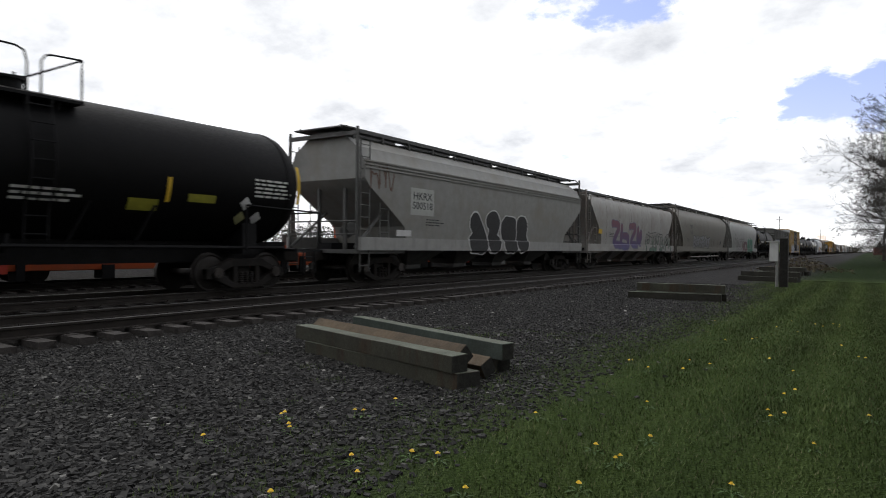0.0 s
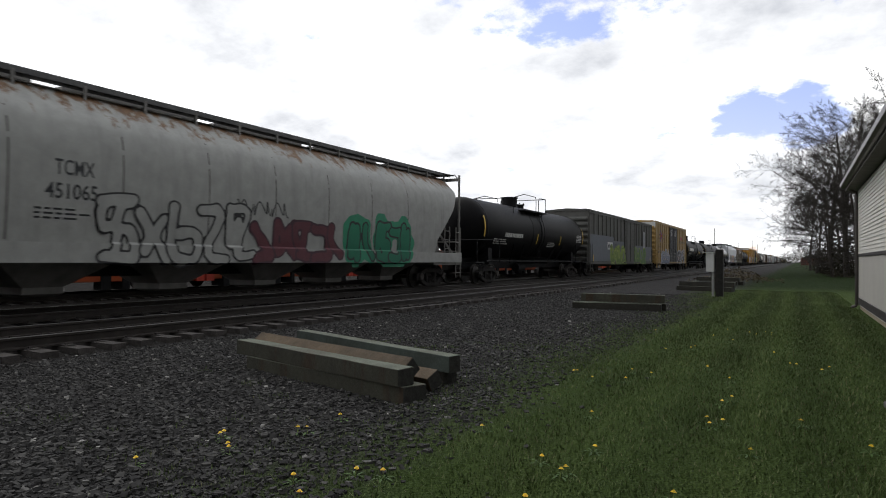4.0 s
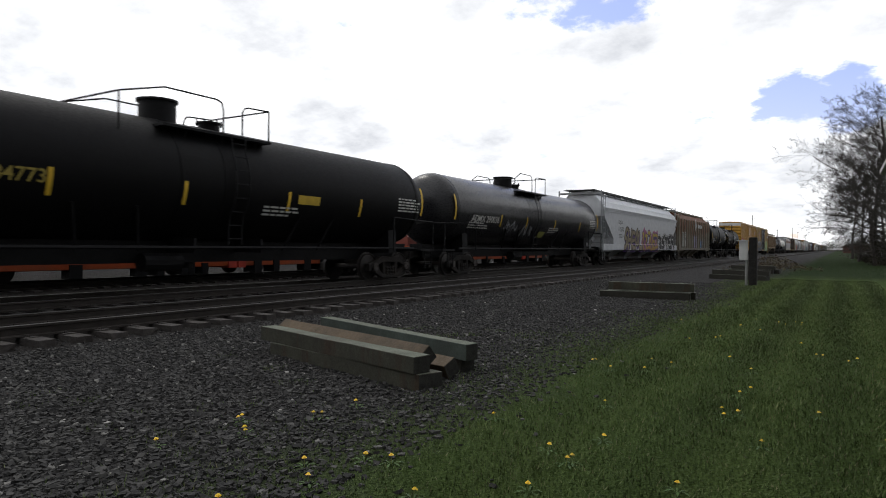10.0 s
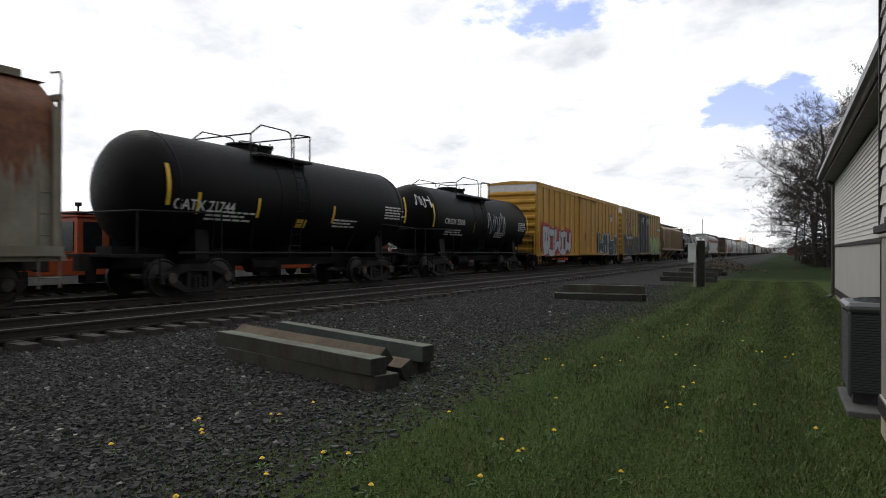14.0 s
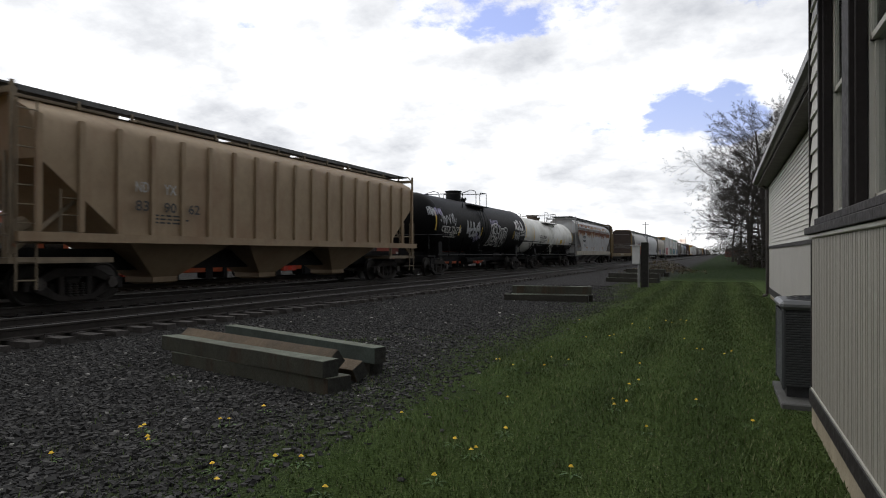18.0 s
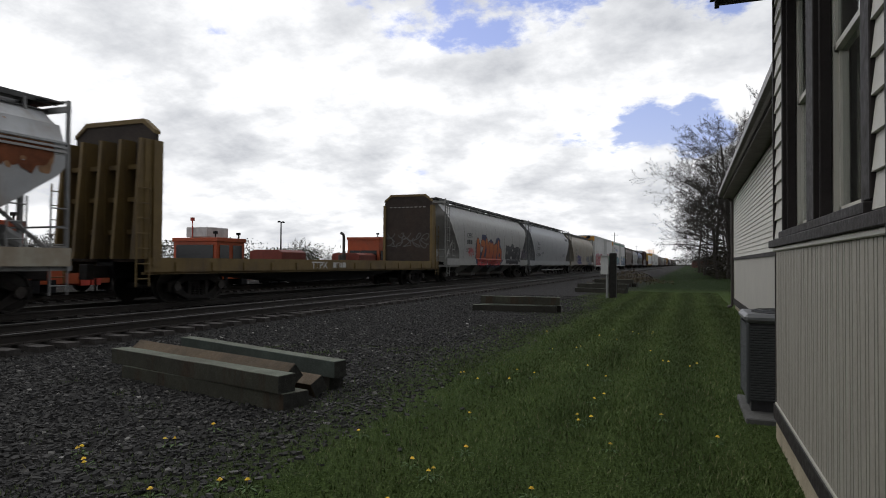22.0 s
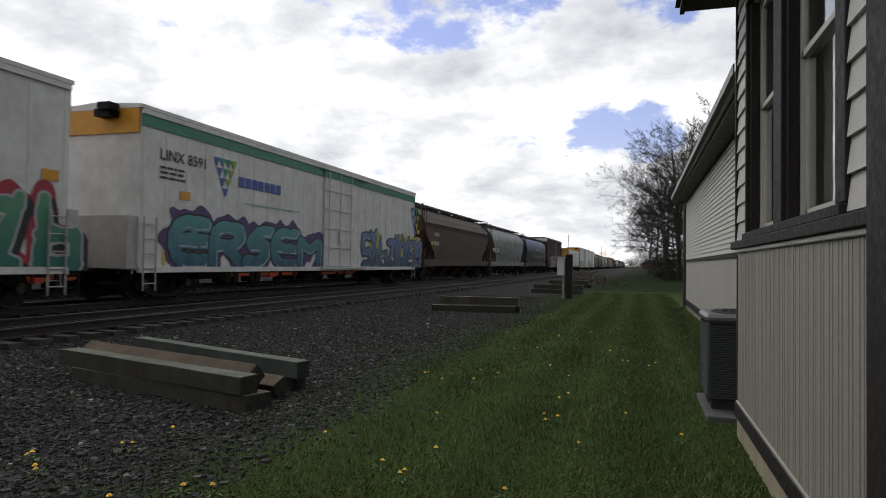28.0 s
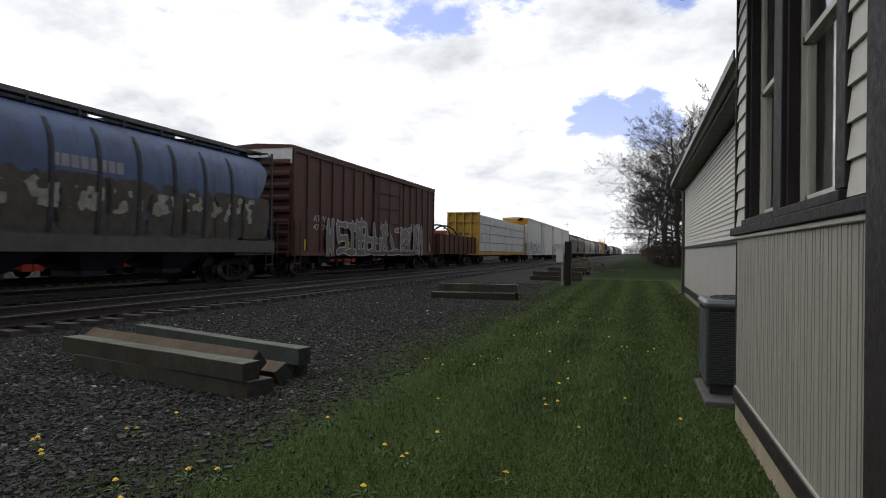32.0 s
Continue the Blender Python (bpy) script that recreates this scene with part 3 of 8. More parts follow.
def running_gear(car, L, center, near=True):
    for s in (-1, 1):
        tr = part("truck", BOLSTER_ME, None, car, loc=(0, s * center, 0))
        for q in (-1, 1):
            ob = part("side_frame", FRAME_ME, None, tr, loc=(q * 0.98, 0, 0))
            if q > 0 or near:
                for e in (-0.16, 0.0, 0.16):
                    part("spring", SPRING_ME, None, tr, loc=(q * 1.02, e, 0))
            for e in (-0.89, 0.89):
                part("bearing_cap", CAP_ME, None, tr, loc=(q * 1.06, e, 0))
            w = part("wheelset", WHEEL_ME, None, tr, loc=(0, q * 0.89, 0.457))
            WHEELS.append((car, w))
        cp = part("coupler", COUPLER_ME, None, car, loc=(0, s * (L / 2 - 0.32), 0.86))
        if s < 0:
            cp.rotation_euler = (0, 0, math.pi)
    bm = bmesh.new()
    box(bm, -0.3, -L / 2 + 0.6, 0.7, 0.3, L / 2 - 0.6, 1.24)
    part("center_sill", bm, BLACKM, car)


def ladder(bm, x, y, z0, z1, w=0.42, along="y", rungs=None):
    n = rungs or max(2, int((z1 - z0) / 0.36))
    for s in (-0.5, 0.5):
        p = (x, y + s * w) if along == "y" else (x + s * w, y)
        rod(bm, (*p, z0), (*p, z1), 0.022, 6)
    for k in range(n):
        z = z0 + (k + 0.5) * (z1 - z0) / n
        if along == "y":
            rod(bm, (x, y - w / 2, z), (x, y + w / 2, z), 0.016, 6)
        else:
            rod(bm, (x - w / 2, y, z), (x + w / 2, y, z), 0.016, 6)

# ---- railway cars: the near side faces +x, the car runs along y, z = 0 is the rail top ----
def squiggle(car, surf, y, z, width, height, material, seed=0, n=3, thick=0.035):
    """Thin sprayed handwriting that cannot be read."""
    rnd = random.Random(seed)
    for k in range(n):
        y0 = y + width * k / n
        a1, a2, p1 = rnd.uniform(0.3, 0.5), rnd.uniform(0.1, 0.3), rnd.random() * 6
        pts = []
        for j in range(30):
            t = j / 29
            pts.append((y0 + width / n * (t + 0.12 * math.sin(9 * t + p1)), z + height * (0.5 + a1 * math.sin(14 * t + p1) + a2 * math.cos(23 * t))))
        loops = []
        for j, (a, c) in enumerate(pts):
            p, q = pts[max(0, j - 1)], pts[min(29, j + 1)]
            d = Vector((-(q[1] - p[1]), q[0] - p[0])).normalized() * thick / 2
            loops.append([(surf(v) + 0.008, u, v) for u, v in ((a - d.x, c - d.y), (a + d.x, c + d.y))])
        bm = bmesh.new()
        rings(bm, loops, cap=False, closed=False)
        part("graffiti_line", bm, material, car)


BACK = 0.85


def tank_car(label, L, R, zc, shell, belly=None, marks=(), dome=0.45, rail_style=0, cap_mat=None, fit_mat=None, group="freight train", rails=(-2.9, -1.1, 0.45, 0.85, 2.0)):
    car = thing("tank_car", label, "tank car", group)
    half = L / 2 - 0.68
    rails = [y - BACK for y in rails]
    def surf(z):
        return math.sqrt(max(R * R - (z - zc) ** 2, 0.01))
    seg = 40
    prof = [(half * -1 + 0.85 * (1 - math.cos(t)) , R * math.sin(t)) for t in [math.pi / 2 * k / 7 for k in range(8)]]
    prof[0] = (-half, 0.05)
    ys = [-half + 0.85 + (2 * half - 1.7) * k / 8 for k in range(9)]
    loops = prof + [(y, R) for y in ys[1:-1]] + [(-a, r) for a, r in prof[::-1]]
    bm = bmesh.new()
    rings(bm, [[(r * math.cos(2 * math.pi * k / seg), y, zc + r * math.sin(2 * math.pi * k / seg)) for k in range(seg)] for y, r in loops])
    part("tank", bm, shell, car, smooth=True)
    if belly:
        bm = bmesh.new()
        lo = [math.pi * (1 + k / 14) for k in range(15)]
        lo = [a for a in lo if math.sin(a) < -0.4]
        rings(bm, [[((R + 0.012) * math.cos(a), y, zc + (R + 0.012) * math.sin(a)) for a in lo] for y in (-half + 0.5, half - 0.5)], cap=False, closed=False)
        part("belly_coat", bm, belly, car, "black coating on the underside")
    for y in (-half + 0.9, -0.62 - BACK, 0.62 - BACK, half - 0.9):
        bm = bmesh.new()
        rings(bm, [[((R + d) * math.cos(2 * math.pi * k / seg), y + w, zc + (R + d) * math.sin(2 * math.pi * k / seg)) for k in range(seg)] for w, d in ((-0.05, 0), (-0.04, 0.012), (0.04, 0.012), (0.05, 0))], cap=False)
        part("weld_band", bm, shell, car, smooth=True)
    # manway, valve housing and platform
    top = zc + R
    r0, r1, r2, r3, r4 = rails
    hub, lad = (r1 + r2) / 2 - 0.35, (r2 + r3) / 2 - 0.2
    bm = bmesh.new()
    rod(bm, (0, hub, top - 0.1), (0, hub, top + dome), 0.44, 18)
    rod(bm, (0, hub, top + dome), (0, hub, top + dome + 0.05), 0.49, 18)
    part("valve_housing", bm, BLACKM if cap_mat is None else cap_mat, car, smooth=True)
    bm = bmesh.new()
    c = r3 - 0.1
    rod(bm, (0, c, top - 0.05), (0, c, top + 0.16), 0.28, 14)
    rod(bm, (0, c, top + 0.16), (0, c, top + 0.2), 0.34, 14)
    for k in range(6):
        a = k * math.pi / 3
        rod(bm, (0.31 * math.cos(a), c + 0.31 * math.sin(a), top + 0.1), (0.31 * math.cos(a), c + 0.31 * math.sin(a), top + 0.27), 0.025, 5)
    part("manway", bm, BLACKM if cap_mat is None else cap_mat, car)
    pl = top - 0.3
    bm = bmesh.new()
    for s in (-1, 1):
        box(bm, s * 1.0 - 0.28, r1 - 0.4, pl - 0.03, s * 1.0 + 0.28, r4, pl + 0.03)
        for y in (r1 + 0.3, r2, r4 - 0.4):
            rod(bm, (s * 1.15, y, pl), (s * 1.05, y, zc + R * 0.62), 0.03, 5)
    fit_mat = fit_mat or BLACKM
    split_parts("platform", bm, fit_mat, car)
    zt = top + 0.56
    for s in (-1, 1):
        x = s * 1.18
        bm = bmesh.new()
        pipe(bm, [(x, r0, zc + 0.92), (x, r0, zt - 0.3), (x, r1 - 0.3, zt), (x, r2 - 0.2, zt), (x, r2 - 0.05, zt - 0.06), (x, r2, zt - 0.25), (x, r2, pl)], 0.022)
        part("handrail", bm, fit_mat, car)
        bm = bmesh.new()
        pipe(bm, [(x, r3, pl), (x, r3, zt - 0.18), (x, r3 + 0.08, zt - 0.06), (x, r3 + 0.2, zt - 0.03), (x, r4, zt), (x, r4, pl)], 0.022)
        part("handrail", bm, fit_mat, car)
        if rail_style:
            bm = bmesh.new()
            pipe(bm, [(x, r0, top + 0.1), (x, r2, top + 0.15)], 0.016)
            part("handrail", bm, fit_mat, car)
    for y, z in ((r4, zt), (r0, zt - 0.3)):
        bm = bmesh.new()
        pipe(bm, [(-1.18, y, z), (1.18, y, z)], 0.022)
        part("handrail", bm, fit_mat, car)
    bm = bmesh.new()
    xs = [(max(surf(z) + 0.1, 1.28) if z < zc else surf(min(z, zc + 0.75)) + 0.1, z) for z in np.linspace(1.15, pl, 9)]
    for yy in (lad, lad + 0.42):
        pipe(bm, [(x, yy, z) for x, z in xs], 0.02)
    for x, z in xs[:-1]:
        rod(bm, (x, lad, z + 0.15), (x, lad + 0.42, z + 0.15), 0.016, 5)
    part("ladder", bm, BLACKM if shell == BLACK else shell, car)
    # saddles, stub sills, end platforms
    ctr = L / 2 - 2.55
    for s in (-1, 1):
        bm = bmesh.new()
        pts = [(-1.2, 0.95), (-1.3, 1.25)] + [(-R * math.cos(a) * 1.0, zc - R * math.sin(a)) for a in [0.75 + 0.15 * k for k in range(6)]][::1]
        arc = [(R * math.cos(a), zc + R * math.sin(a)) for a in [math.pi * (1.23 + 0.54 * k / 10) for k in range(11)]]
        prism(bm, [(-1.15, 0.92)] + arc + [(1.15, 0.92)], "y", s * ctr - 0.22, s * ctr + 0.22)
        part("saddle", bm, BLACKM, car)
        bm = bmesh.new()
        box(bm, -1.5, s * (L / 2 - 0.75) - 0.55, 0.98, 1.5, s * (L / 2 - 0.75) + 0.35, 1.05)
        part("end_platform", bm, BLACKM, car)
        bm = bmesh.new()
        e = s * (L / 2 - 0.42)
        b2 = s * (L / 2 - 2.9)
        for q in (-1, 1):
            bm = bmesh.new()
            pipe(bm, [(q * 1.45, e, 1.0), (q * 1.45, e, 2.05), (q * 1.45, b2, 2.12), (q * 1.45, b2, 1.0)], 0.024)
            part("handrail", bm, BLACKM, car)
        bm = bmesh.new()
        pipe(bm, [(-1.45, e, 2.05), (1.45, e, 2.05)], 0.024)
        part("handrail", bm, BLACKM, car)
        bm = bmesh.new()
        ladder(bm, 1.47, s * (L / 2 - 0.8), 0.35, 1.0, 0.42)
        part("step", bm, BLACKM, car)
        bm = bmesh.new()
        for y in (s * 2.2, s * 3.6):
            rod(bm, (0.9, y, 1.0), (surf(zc - 0.7), y + s * 0.3, zc - 0.7), 0.035, 6)
        box(bm, 0.3, s * 1.0, 0.95, 1.35, s * 1.06, 1.3)
        split_parts("bracket", bm, BLACKM, car)
    bm = bmesh.new()
    pipe(bm, [(1.38, -L / 2 + 1.6, 1.08), (1.38, L / 2 - 1.6, 1.08)], 0.04)
    pipe(bm, [(-1.38, -L / 2 + 1.6, 1.08), (-1.38, L / 2 - 1.6, 1.08)], 0.04)
    split_parts("side_rail", bm, BLACKM, car)
    bm = bmesh.new()
    rod(bm, (0.0, -0.3, zc - R - 0.05), (0, -0.3, 0.55), 0.22, 12)
    rod(bm, (0.55, -1.9, 0.72), (0.55, -0.9, 0.72), 0.22, 12)
    split_parts("outlet_valve", bm, BLACKM, car)
    for y in marks:
        part("reflector", patch(surf, y, y + 0.1, zc - 0.62, zc - 0.08), YELLOW, car)
    for y in (-half + 0.5, half - 0.6):
        part("reflector", patch(surf, y, y + 0.11, zc - 0.45, zc + 0.55), YELLOW, car)
    bars(car, surf, -half + 2.6 - BACK, zc - 0.55, 1.6, 3, seed=len(marks))
    bars(car, surf, half - 2.0, zc + 0.05, 1.2, 5, seed=len(marks) + 3)
    bars(car, surf, 1.9 - BACK, zc - 0.55, 1.2, 3, seed=len(marks) + 5)
    running_gear(car, L, ctr)
    car["half"] = half
    return car, surf, half


def interp(tab, z):
    return float(np.interp(z, [a for a, _ in tab], [b for _, b in tab]))


def hopper_car(label, L, H, body, style="round", sill=None, dark=None, outlets=4, group="freight train", ribs=0, rib_mat=None, W=3.16, board=True):
    car = thing("hopper_car", label, "hopper car", group)
    zb = 1.5 if style == "post" else 1.15
    dark = dark or body
    sill = sill or body
    if style == "round":
        wt = [(1.2, 0.93), (1.6, 0.96), (2.3, 0.99), (2.9, 1.0), (3.4, 0.985), (3.8, 0.93), (4.05, 0.84), (4.25, 0.70), (H - 0.25, 0.5)]
        et = [(1.2, 2.75), (1.9, 2.6), (2.5, 2.0), (3.2, 1.3), (3.9, 0.85), (H, 0.72)]
    elif style == "flat":
        wt = [(1.2, 0.95), (1.6, 0.97), (2.4, 1.0), (3.45, 1.0), (3.72, 0.985), (3.75, 0.96), (4.15, 0.86), (4.18, 0.78), (H - 0.25, 0.5)]
        et = [(1.2, 2.9), (1.8, 2.7), (3.0, 0.85), (3.2, 0.68), (H, 0.66)]
    else:
        wt = [(zb, 0.97), (zb + 0.05, 1.0), (3.9, 1.0), (4.1, 0.92), (H - 0.25, 0.55)]
        et = [(zb, 2.9), (1.7, 2.75), (3.1, 0.95), (H, 0.7)] if style == "post" else [(1.15, 0.6), (H, 0.6)]
    def surf(z):
        return interp(wt, z) * W / 2
    def end(z):
        return L / 2 - interp(et, z)
    bm = bmesh.new()
    zs = sorted({z for z, _ in wt} | {z for z, _ in et if wt[0][0] < z < wt[-1][0]})
    n = 10
    loops = []
    for z in zs:
        w, e = surf(z), end(z)
        near = [(w, -e + 2 * e * k / n, z) for k in range(n + 1)]
        loops.append(near + [(-a, -b, c) for a, b, c in near])
    rings(bm, loops)
    part("body", bm, body, car, smooth=True)
    # roof
    ztop = wt[-1][0]
    bm = bmesh.new()
    e = end(ztop) + 0.1
    prism(bm, [(-surf(ztop) - 0.1, ztop), (-0.4, ztop + 0.14), (0.4, ztop + 0.14), (surf(ztop) + 0.1, ztop), (0.3, ztop - 0.05), (-0.3, ztop - 0.05)], "y", -e, e)
    part("roof", bm, dark, car)
    for k in range(5):
        bm = bmesh.new()
        y = -e + (k + 0.5) * 2 * e / 5
        box(bm, -0.28, y - e * 0.17, ztop + 0.1, 0.28, y + e * 0.17, ztop + 0.24)
        part("roof_hatch", bm, dark, car)
    if board:
        bm = bmesh.new()
        for s in (-1, 1):
            box(bm, s * 0.62 - 0.24, -L / 2 + 0.35, H - 0.04, s * 0.62 + 0.24, L / 2 - 0.35, H)
            box(bm, s * 0.86 - 0.02, -L / 2 + 0.35, H - 0.09, s * 0.86 + 0.02, L / 2 - 0.35, H + 0.03)
        for s in (-1, 1):
            box(bm, -1.05, s * (L / 2 - 0.6) - 0.3, H - 0.05, 1.05, s * (L / 2 - 0.6) + 0.3, H - 0.01)
        part("running_board", bm, mat("running_board", (0.1, 0.1, 0.1), 0.6, 0.5, var=0.3), car)
        bm = bmesh.new()
        k = -L / 2 + 0.9
        while k < L / 2 - 0.6:
            bm = bmesh.new()
            for s in (-1, 1):
                box(bm, s * 0.86 - 0.03, k, ztop - 0.1, s * 0.86 + 0.03, k + 0.06, H - 0.04)
            box(bm, -0.86, k + 0.01, ztop + 0.02, 0.86, k + 0.05, ztop + 0.06)
            part("board_bracket", bm, dark, car)
            k += 1.45
    if style == "flat":
        bm = bmesh.new()
        for z in (3.5, 3.6, 3.7):
            for s in (-1, 1):
                e = end(z)
                box(bm, s * W / 2 - 0.01, -e, z, s * W / 2 + 0.035, e, z + 0.05)
        split_parts("side_bead", bm, body, car)
    if style == "round":
        k = -end(2.4) + 1.3
        while k < end(2.4) - 0.8:
            part("weld_seam", patch(surf, k, k + 0.035, 1.45, 3.95, 0.004, 10), mat(body.name + "_seam", (0.1, 0.095, 0.09), 0.7, var=0.5, scale=5), car)
            k += 2.3
    for k in range(ribs):
        bm = bmesh.new()
        e = end(3.6) - 0.06
        y = -e + 2 * e * k / (ribs - 1)
        box(bm, W / 2 - 0.005, y - 0.06, zb + 0.08, W / 2 + 0.075, y + 0.06, 4.0)
        part("side_post", bm, rib_mat or body, car)
        bm = bmesh.new()
        box(bm, -W / 2 - 0.075, y - 0.06, zb + 0.08, -W / 2 + 0.005, y + 0.06, 4.0)
        part("side_post", bm, rib_mat or body, car)
    # side sill and outlets
    bm = bmesh.new()
    for s in (-1, 1):
        box(bm, s * surf(zb + 0.15) - 0.05, -L / 2 + 0.5, zb - 0.13, s * (surf(zb + 0.15) + 0.03) + 0.05, L / 2 - 0.5, 1.42 if style in ("round", "flat") else zb + 0.07)
    split_parts("side_sill", bm, sill, car)
    if style in ("round", "flat"):
        SILL[car.name] = surf(zb + 0.15) + 0.08
    span = L - 6.2
    for k in range(outlets):
        bm = bmesh.new()
        y = -span / 2 + span * (k + 0.5) / outlets
        h = span / outlets * 0.48
        rings(bm, [[(-a, y - b, z), (a, y - b, z), (a, y + b, z), (-a, y + b, z)] for a, b, z in ((1.38, h, zb + 0.1), (0.5, 0.42, 0.5), (0.5, 0.42, 0.36), (0.3, 0.3, 0.3))])
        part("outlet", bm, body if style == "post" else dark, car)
    # ends: posts, slope shadow framing, ladders, platforms
    for s in (-1, 1):
        bm = bmesh.new()
        ye = s * (L / 2 - 0.5)
        for q in (-1, 1):
            box(bm, q * 1.42 - 0.035, ye - 0.035, 0.95, q * 1.42 + 0.035, ye + 0.035, H - 0.05 if board else H - 0.55)
            rod(bm, (q * 1.35, ye, 1.1), (q * 1.2, s * (L / 2 - 2.3), 2.5), 0.05, 5)
            box(bm, q * 0.55 - 0.05, s * (L / 2 - 0.95) - 0.05, 0.95, q * 0.55 + 0.05, s * (L / 2 - 0.95) + 0.05, 3.3)
        box(bm, -1.45, ye - 0.05, H - (0.3 if board else 0.67), 1.45, ye + 0.05, H - (0.18 if board else 0.55))
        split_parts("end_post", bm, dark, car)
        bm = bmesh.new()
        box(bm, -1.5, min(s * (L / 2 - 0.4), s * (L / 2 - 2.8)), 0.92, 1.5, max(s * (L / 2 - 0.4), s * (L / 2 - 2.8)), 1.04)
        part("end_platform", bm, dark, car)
        bm = bmesh.new()
        for q in (-1, 1):
            bm = bmesh.new()
            ladder(bm, q * 1.52, s * (L / 2 - 0.75), 0.38, H - 0.4 if s < 0 or q < 0 else 2.5)
            part("ladder", bm, dark, car)
            bm = bmesh.new()
            ladder(bm, q * 1.5, s * (L / 2 - 1.7), 1.4, 2.5)
            part("ladder", bm, dark, car)
        bm = bmesh.new()
        pipe(bm, [(-1.4, ye, 1.9), (1.4, ye, 1.9)], 0.025)
        part("grab_iron", bm, dark, car)
        bm = bmesh.new()
        rod(bm, (0.5, ye - s * 0.5, 1.55), (0.5, ye - s * 0.9, 1.75), 0.2, 12)
        part("brake_reservoir", bm, dark, car)
        bm = bmesh.new()
        pipe(bm, [(-1.4, ye, 1.5), (1.4, ye, 1.5)], 0.02)
        part("grab_iron", bm, dark, car)
        bm = bmesh.new()
        if s > 0:
            pipe(bm, [(0.86, L / 2 - 0.35, H), (1.1, L / 2 - 0.3, H), (1.4, L / 2 - 0.45, H - 0.25), (1.45, L / 2 - 0.5, H - 0.6)], 0.022)
            part("grab_iron", bm, dark, car)
    running_gear(car, L, L / 2 - 2.2)
    bars(car, surf, -L / 2 + 3.9, 2.05, 1.1, 3, h=0.04, material=DARKL, seed=7)
    return car, surf, end


def box_car(label, L, H, body, doors=(), ribs=14, end_ribs=6, roof=None, top_end=None, group="freight train", W=3.1, z0=0.95, smooth_side=False, door_mat=None, name="box_car", rib_mat=None):
    car = thing(name, label, "boxcar" if name == "box_car" else "refrigerator car", group)
    half = L / 2 - 0.75
    def surf(z):
        return W / 2
    bm = bmesh.new()
    box(bm, -W / 2, -half, z0, W / 2, half, H - 0.12)
    part("body", bm, body, car)
    bm = bmesh.new()
    prism(bm, [(-W / 2 - 0.05, H - 0.14), (-W / 2 - 0.05, H - 0.04), (0, H + 0.06), (W / 2 + 0.05, H - 0.04), (W / 2 + 0.05, H - 0.14)], "y", -half - 0.06, half + 0.06)
    k = -half + 0.6
    while k < half and not smooth_side:
        box(bm, -W / 2 + 0.35, k, H - 0.05, W / 2 - 0.35, k + 0.05, H + 0.055)
        k += 1.1
    part("roof", bm, roof or body, car)
    spans = [(-half + 2 * half * a, -half + 2 * half * b) for a, b in doors]
    rib_me = None
    for k in range(ribs):
        y = -half + 0.12 + (2 * half - 0.24) * k / (ribs - 1)
        if any(a - 0.05 < y < b + 0.05 for a, b in spans):
            continue
        if rib_me is None:
            bm = bmesh.new()
            d = 0.012 if smooth_side else 0.06
            w = 0.03 if smooth_side else 0.07
            prism(bm, [(W / 2 - 0.004, -w - 0.02), (W / 2 + d, -w), (W / 2 + d, w), (W / 2 - 0.004, w + 0.02)], "z", z0 + 0.12, H - 0.2)
            rib_me = mesh_of("side_post", bm, rib_mat or body)
        part("side_post", rib_me, None, car, loc=(0, y, 0))
        part("side_post", rib_me, None, car, loc=(0, y, 0)).rotation_euler = (0, 0, math.pi)
    bm = bmesh.new()
    for s in (-1, 1):
        box(bm, s * (W / 2 + 0.02) - 0.04, -half, z0 - 0.06, s * (W / 2 + 0.02) + 0.05, half, z0 + 0.1)
        box(bm, s * (W / 2) - 0.03, -half, H - 0.28, s * (W / 2) + 0.05, half, H - 0.15)
    split_parts("side_sill", bm, body, car)
    for i, (a, b) in enumerate(spans):
        dm = door_mat or body
        door = None
        bm = bmesh.new()
        box(bm, W / 2 + 0.01, a, z0 + 0.12, W / 2 + 0.08, b, H - 0.32)
        door = part("door", bm, dm, car, bevel=0.01)
        bm = bmesh.new()
        for k in range(1, 5):
            z = z0 + 0.12 + (H - 0.44 - z0) * k / 5
            box(bm, W / 2 + 0.07, a + 0.05, z - 0.03, W / 2 + 0.12, b - 0.05, z + 0.03)
        split_parts("door_rib", bm, dm, door)
        bm = bmesh.new()
        for f in (0.12, 0.5, 0.88):
            y = a + (b - a) * f
            rod(bm, (W / 2 + 0.13, y, z0 + 0.15), (W / 2 + 0.13, y, H - 0.35), 0.022, 6)
        box(bm, W / 2 + 0.1, a + (b - a) * 0.45, 2.1, W / 2 + 0.17, a + (b - a) * 0.58, 2.5)
        split_parts("lock_rod", bm, dm, door)
    bm = bmesh.new()
    if spans:
        a, b = min(s[0] for s in spans), max(s[1] for s in spans)
        box(bm, W / 2 + 0.02, a - (b - a) * 0.1, H - 0.3, W / 2 + 0.14, b + (b - a) * 0.55, H - 0.22)
        box(bm, W / 2 + 0.02, a - (b - a) * 0.1, z0 + 0.02, W / 2 + 0.14, b + (b - a) * 0.55, z0 + 0.1)
        split_parts("door_rail", bm, body, car)
    for s in (-1, 1):
        for k in range(end_ribs):
            z = z0 + 0.3 + (H - 1.0 - z0) * k / max(end_ribs - 1, 1)
            bm = bmesh.new()
            y = s * half
            prism(bm, [(z - 0.16, y), (z - 0.05, y + s * 0.1), (z + 0.05, y + s * 0.1), (z + 0.16, y)], "x", -W / 2 + 0.08, W / 2 - 0.08)
            me = bm
            for v in me.verts:
                v.co = Vector((v.co.x, v.co.z, v.co.y))
            part("end_rib", bm, body, car)
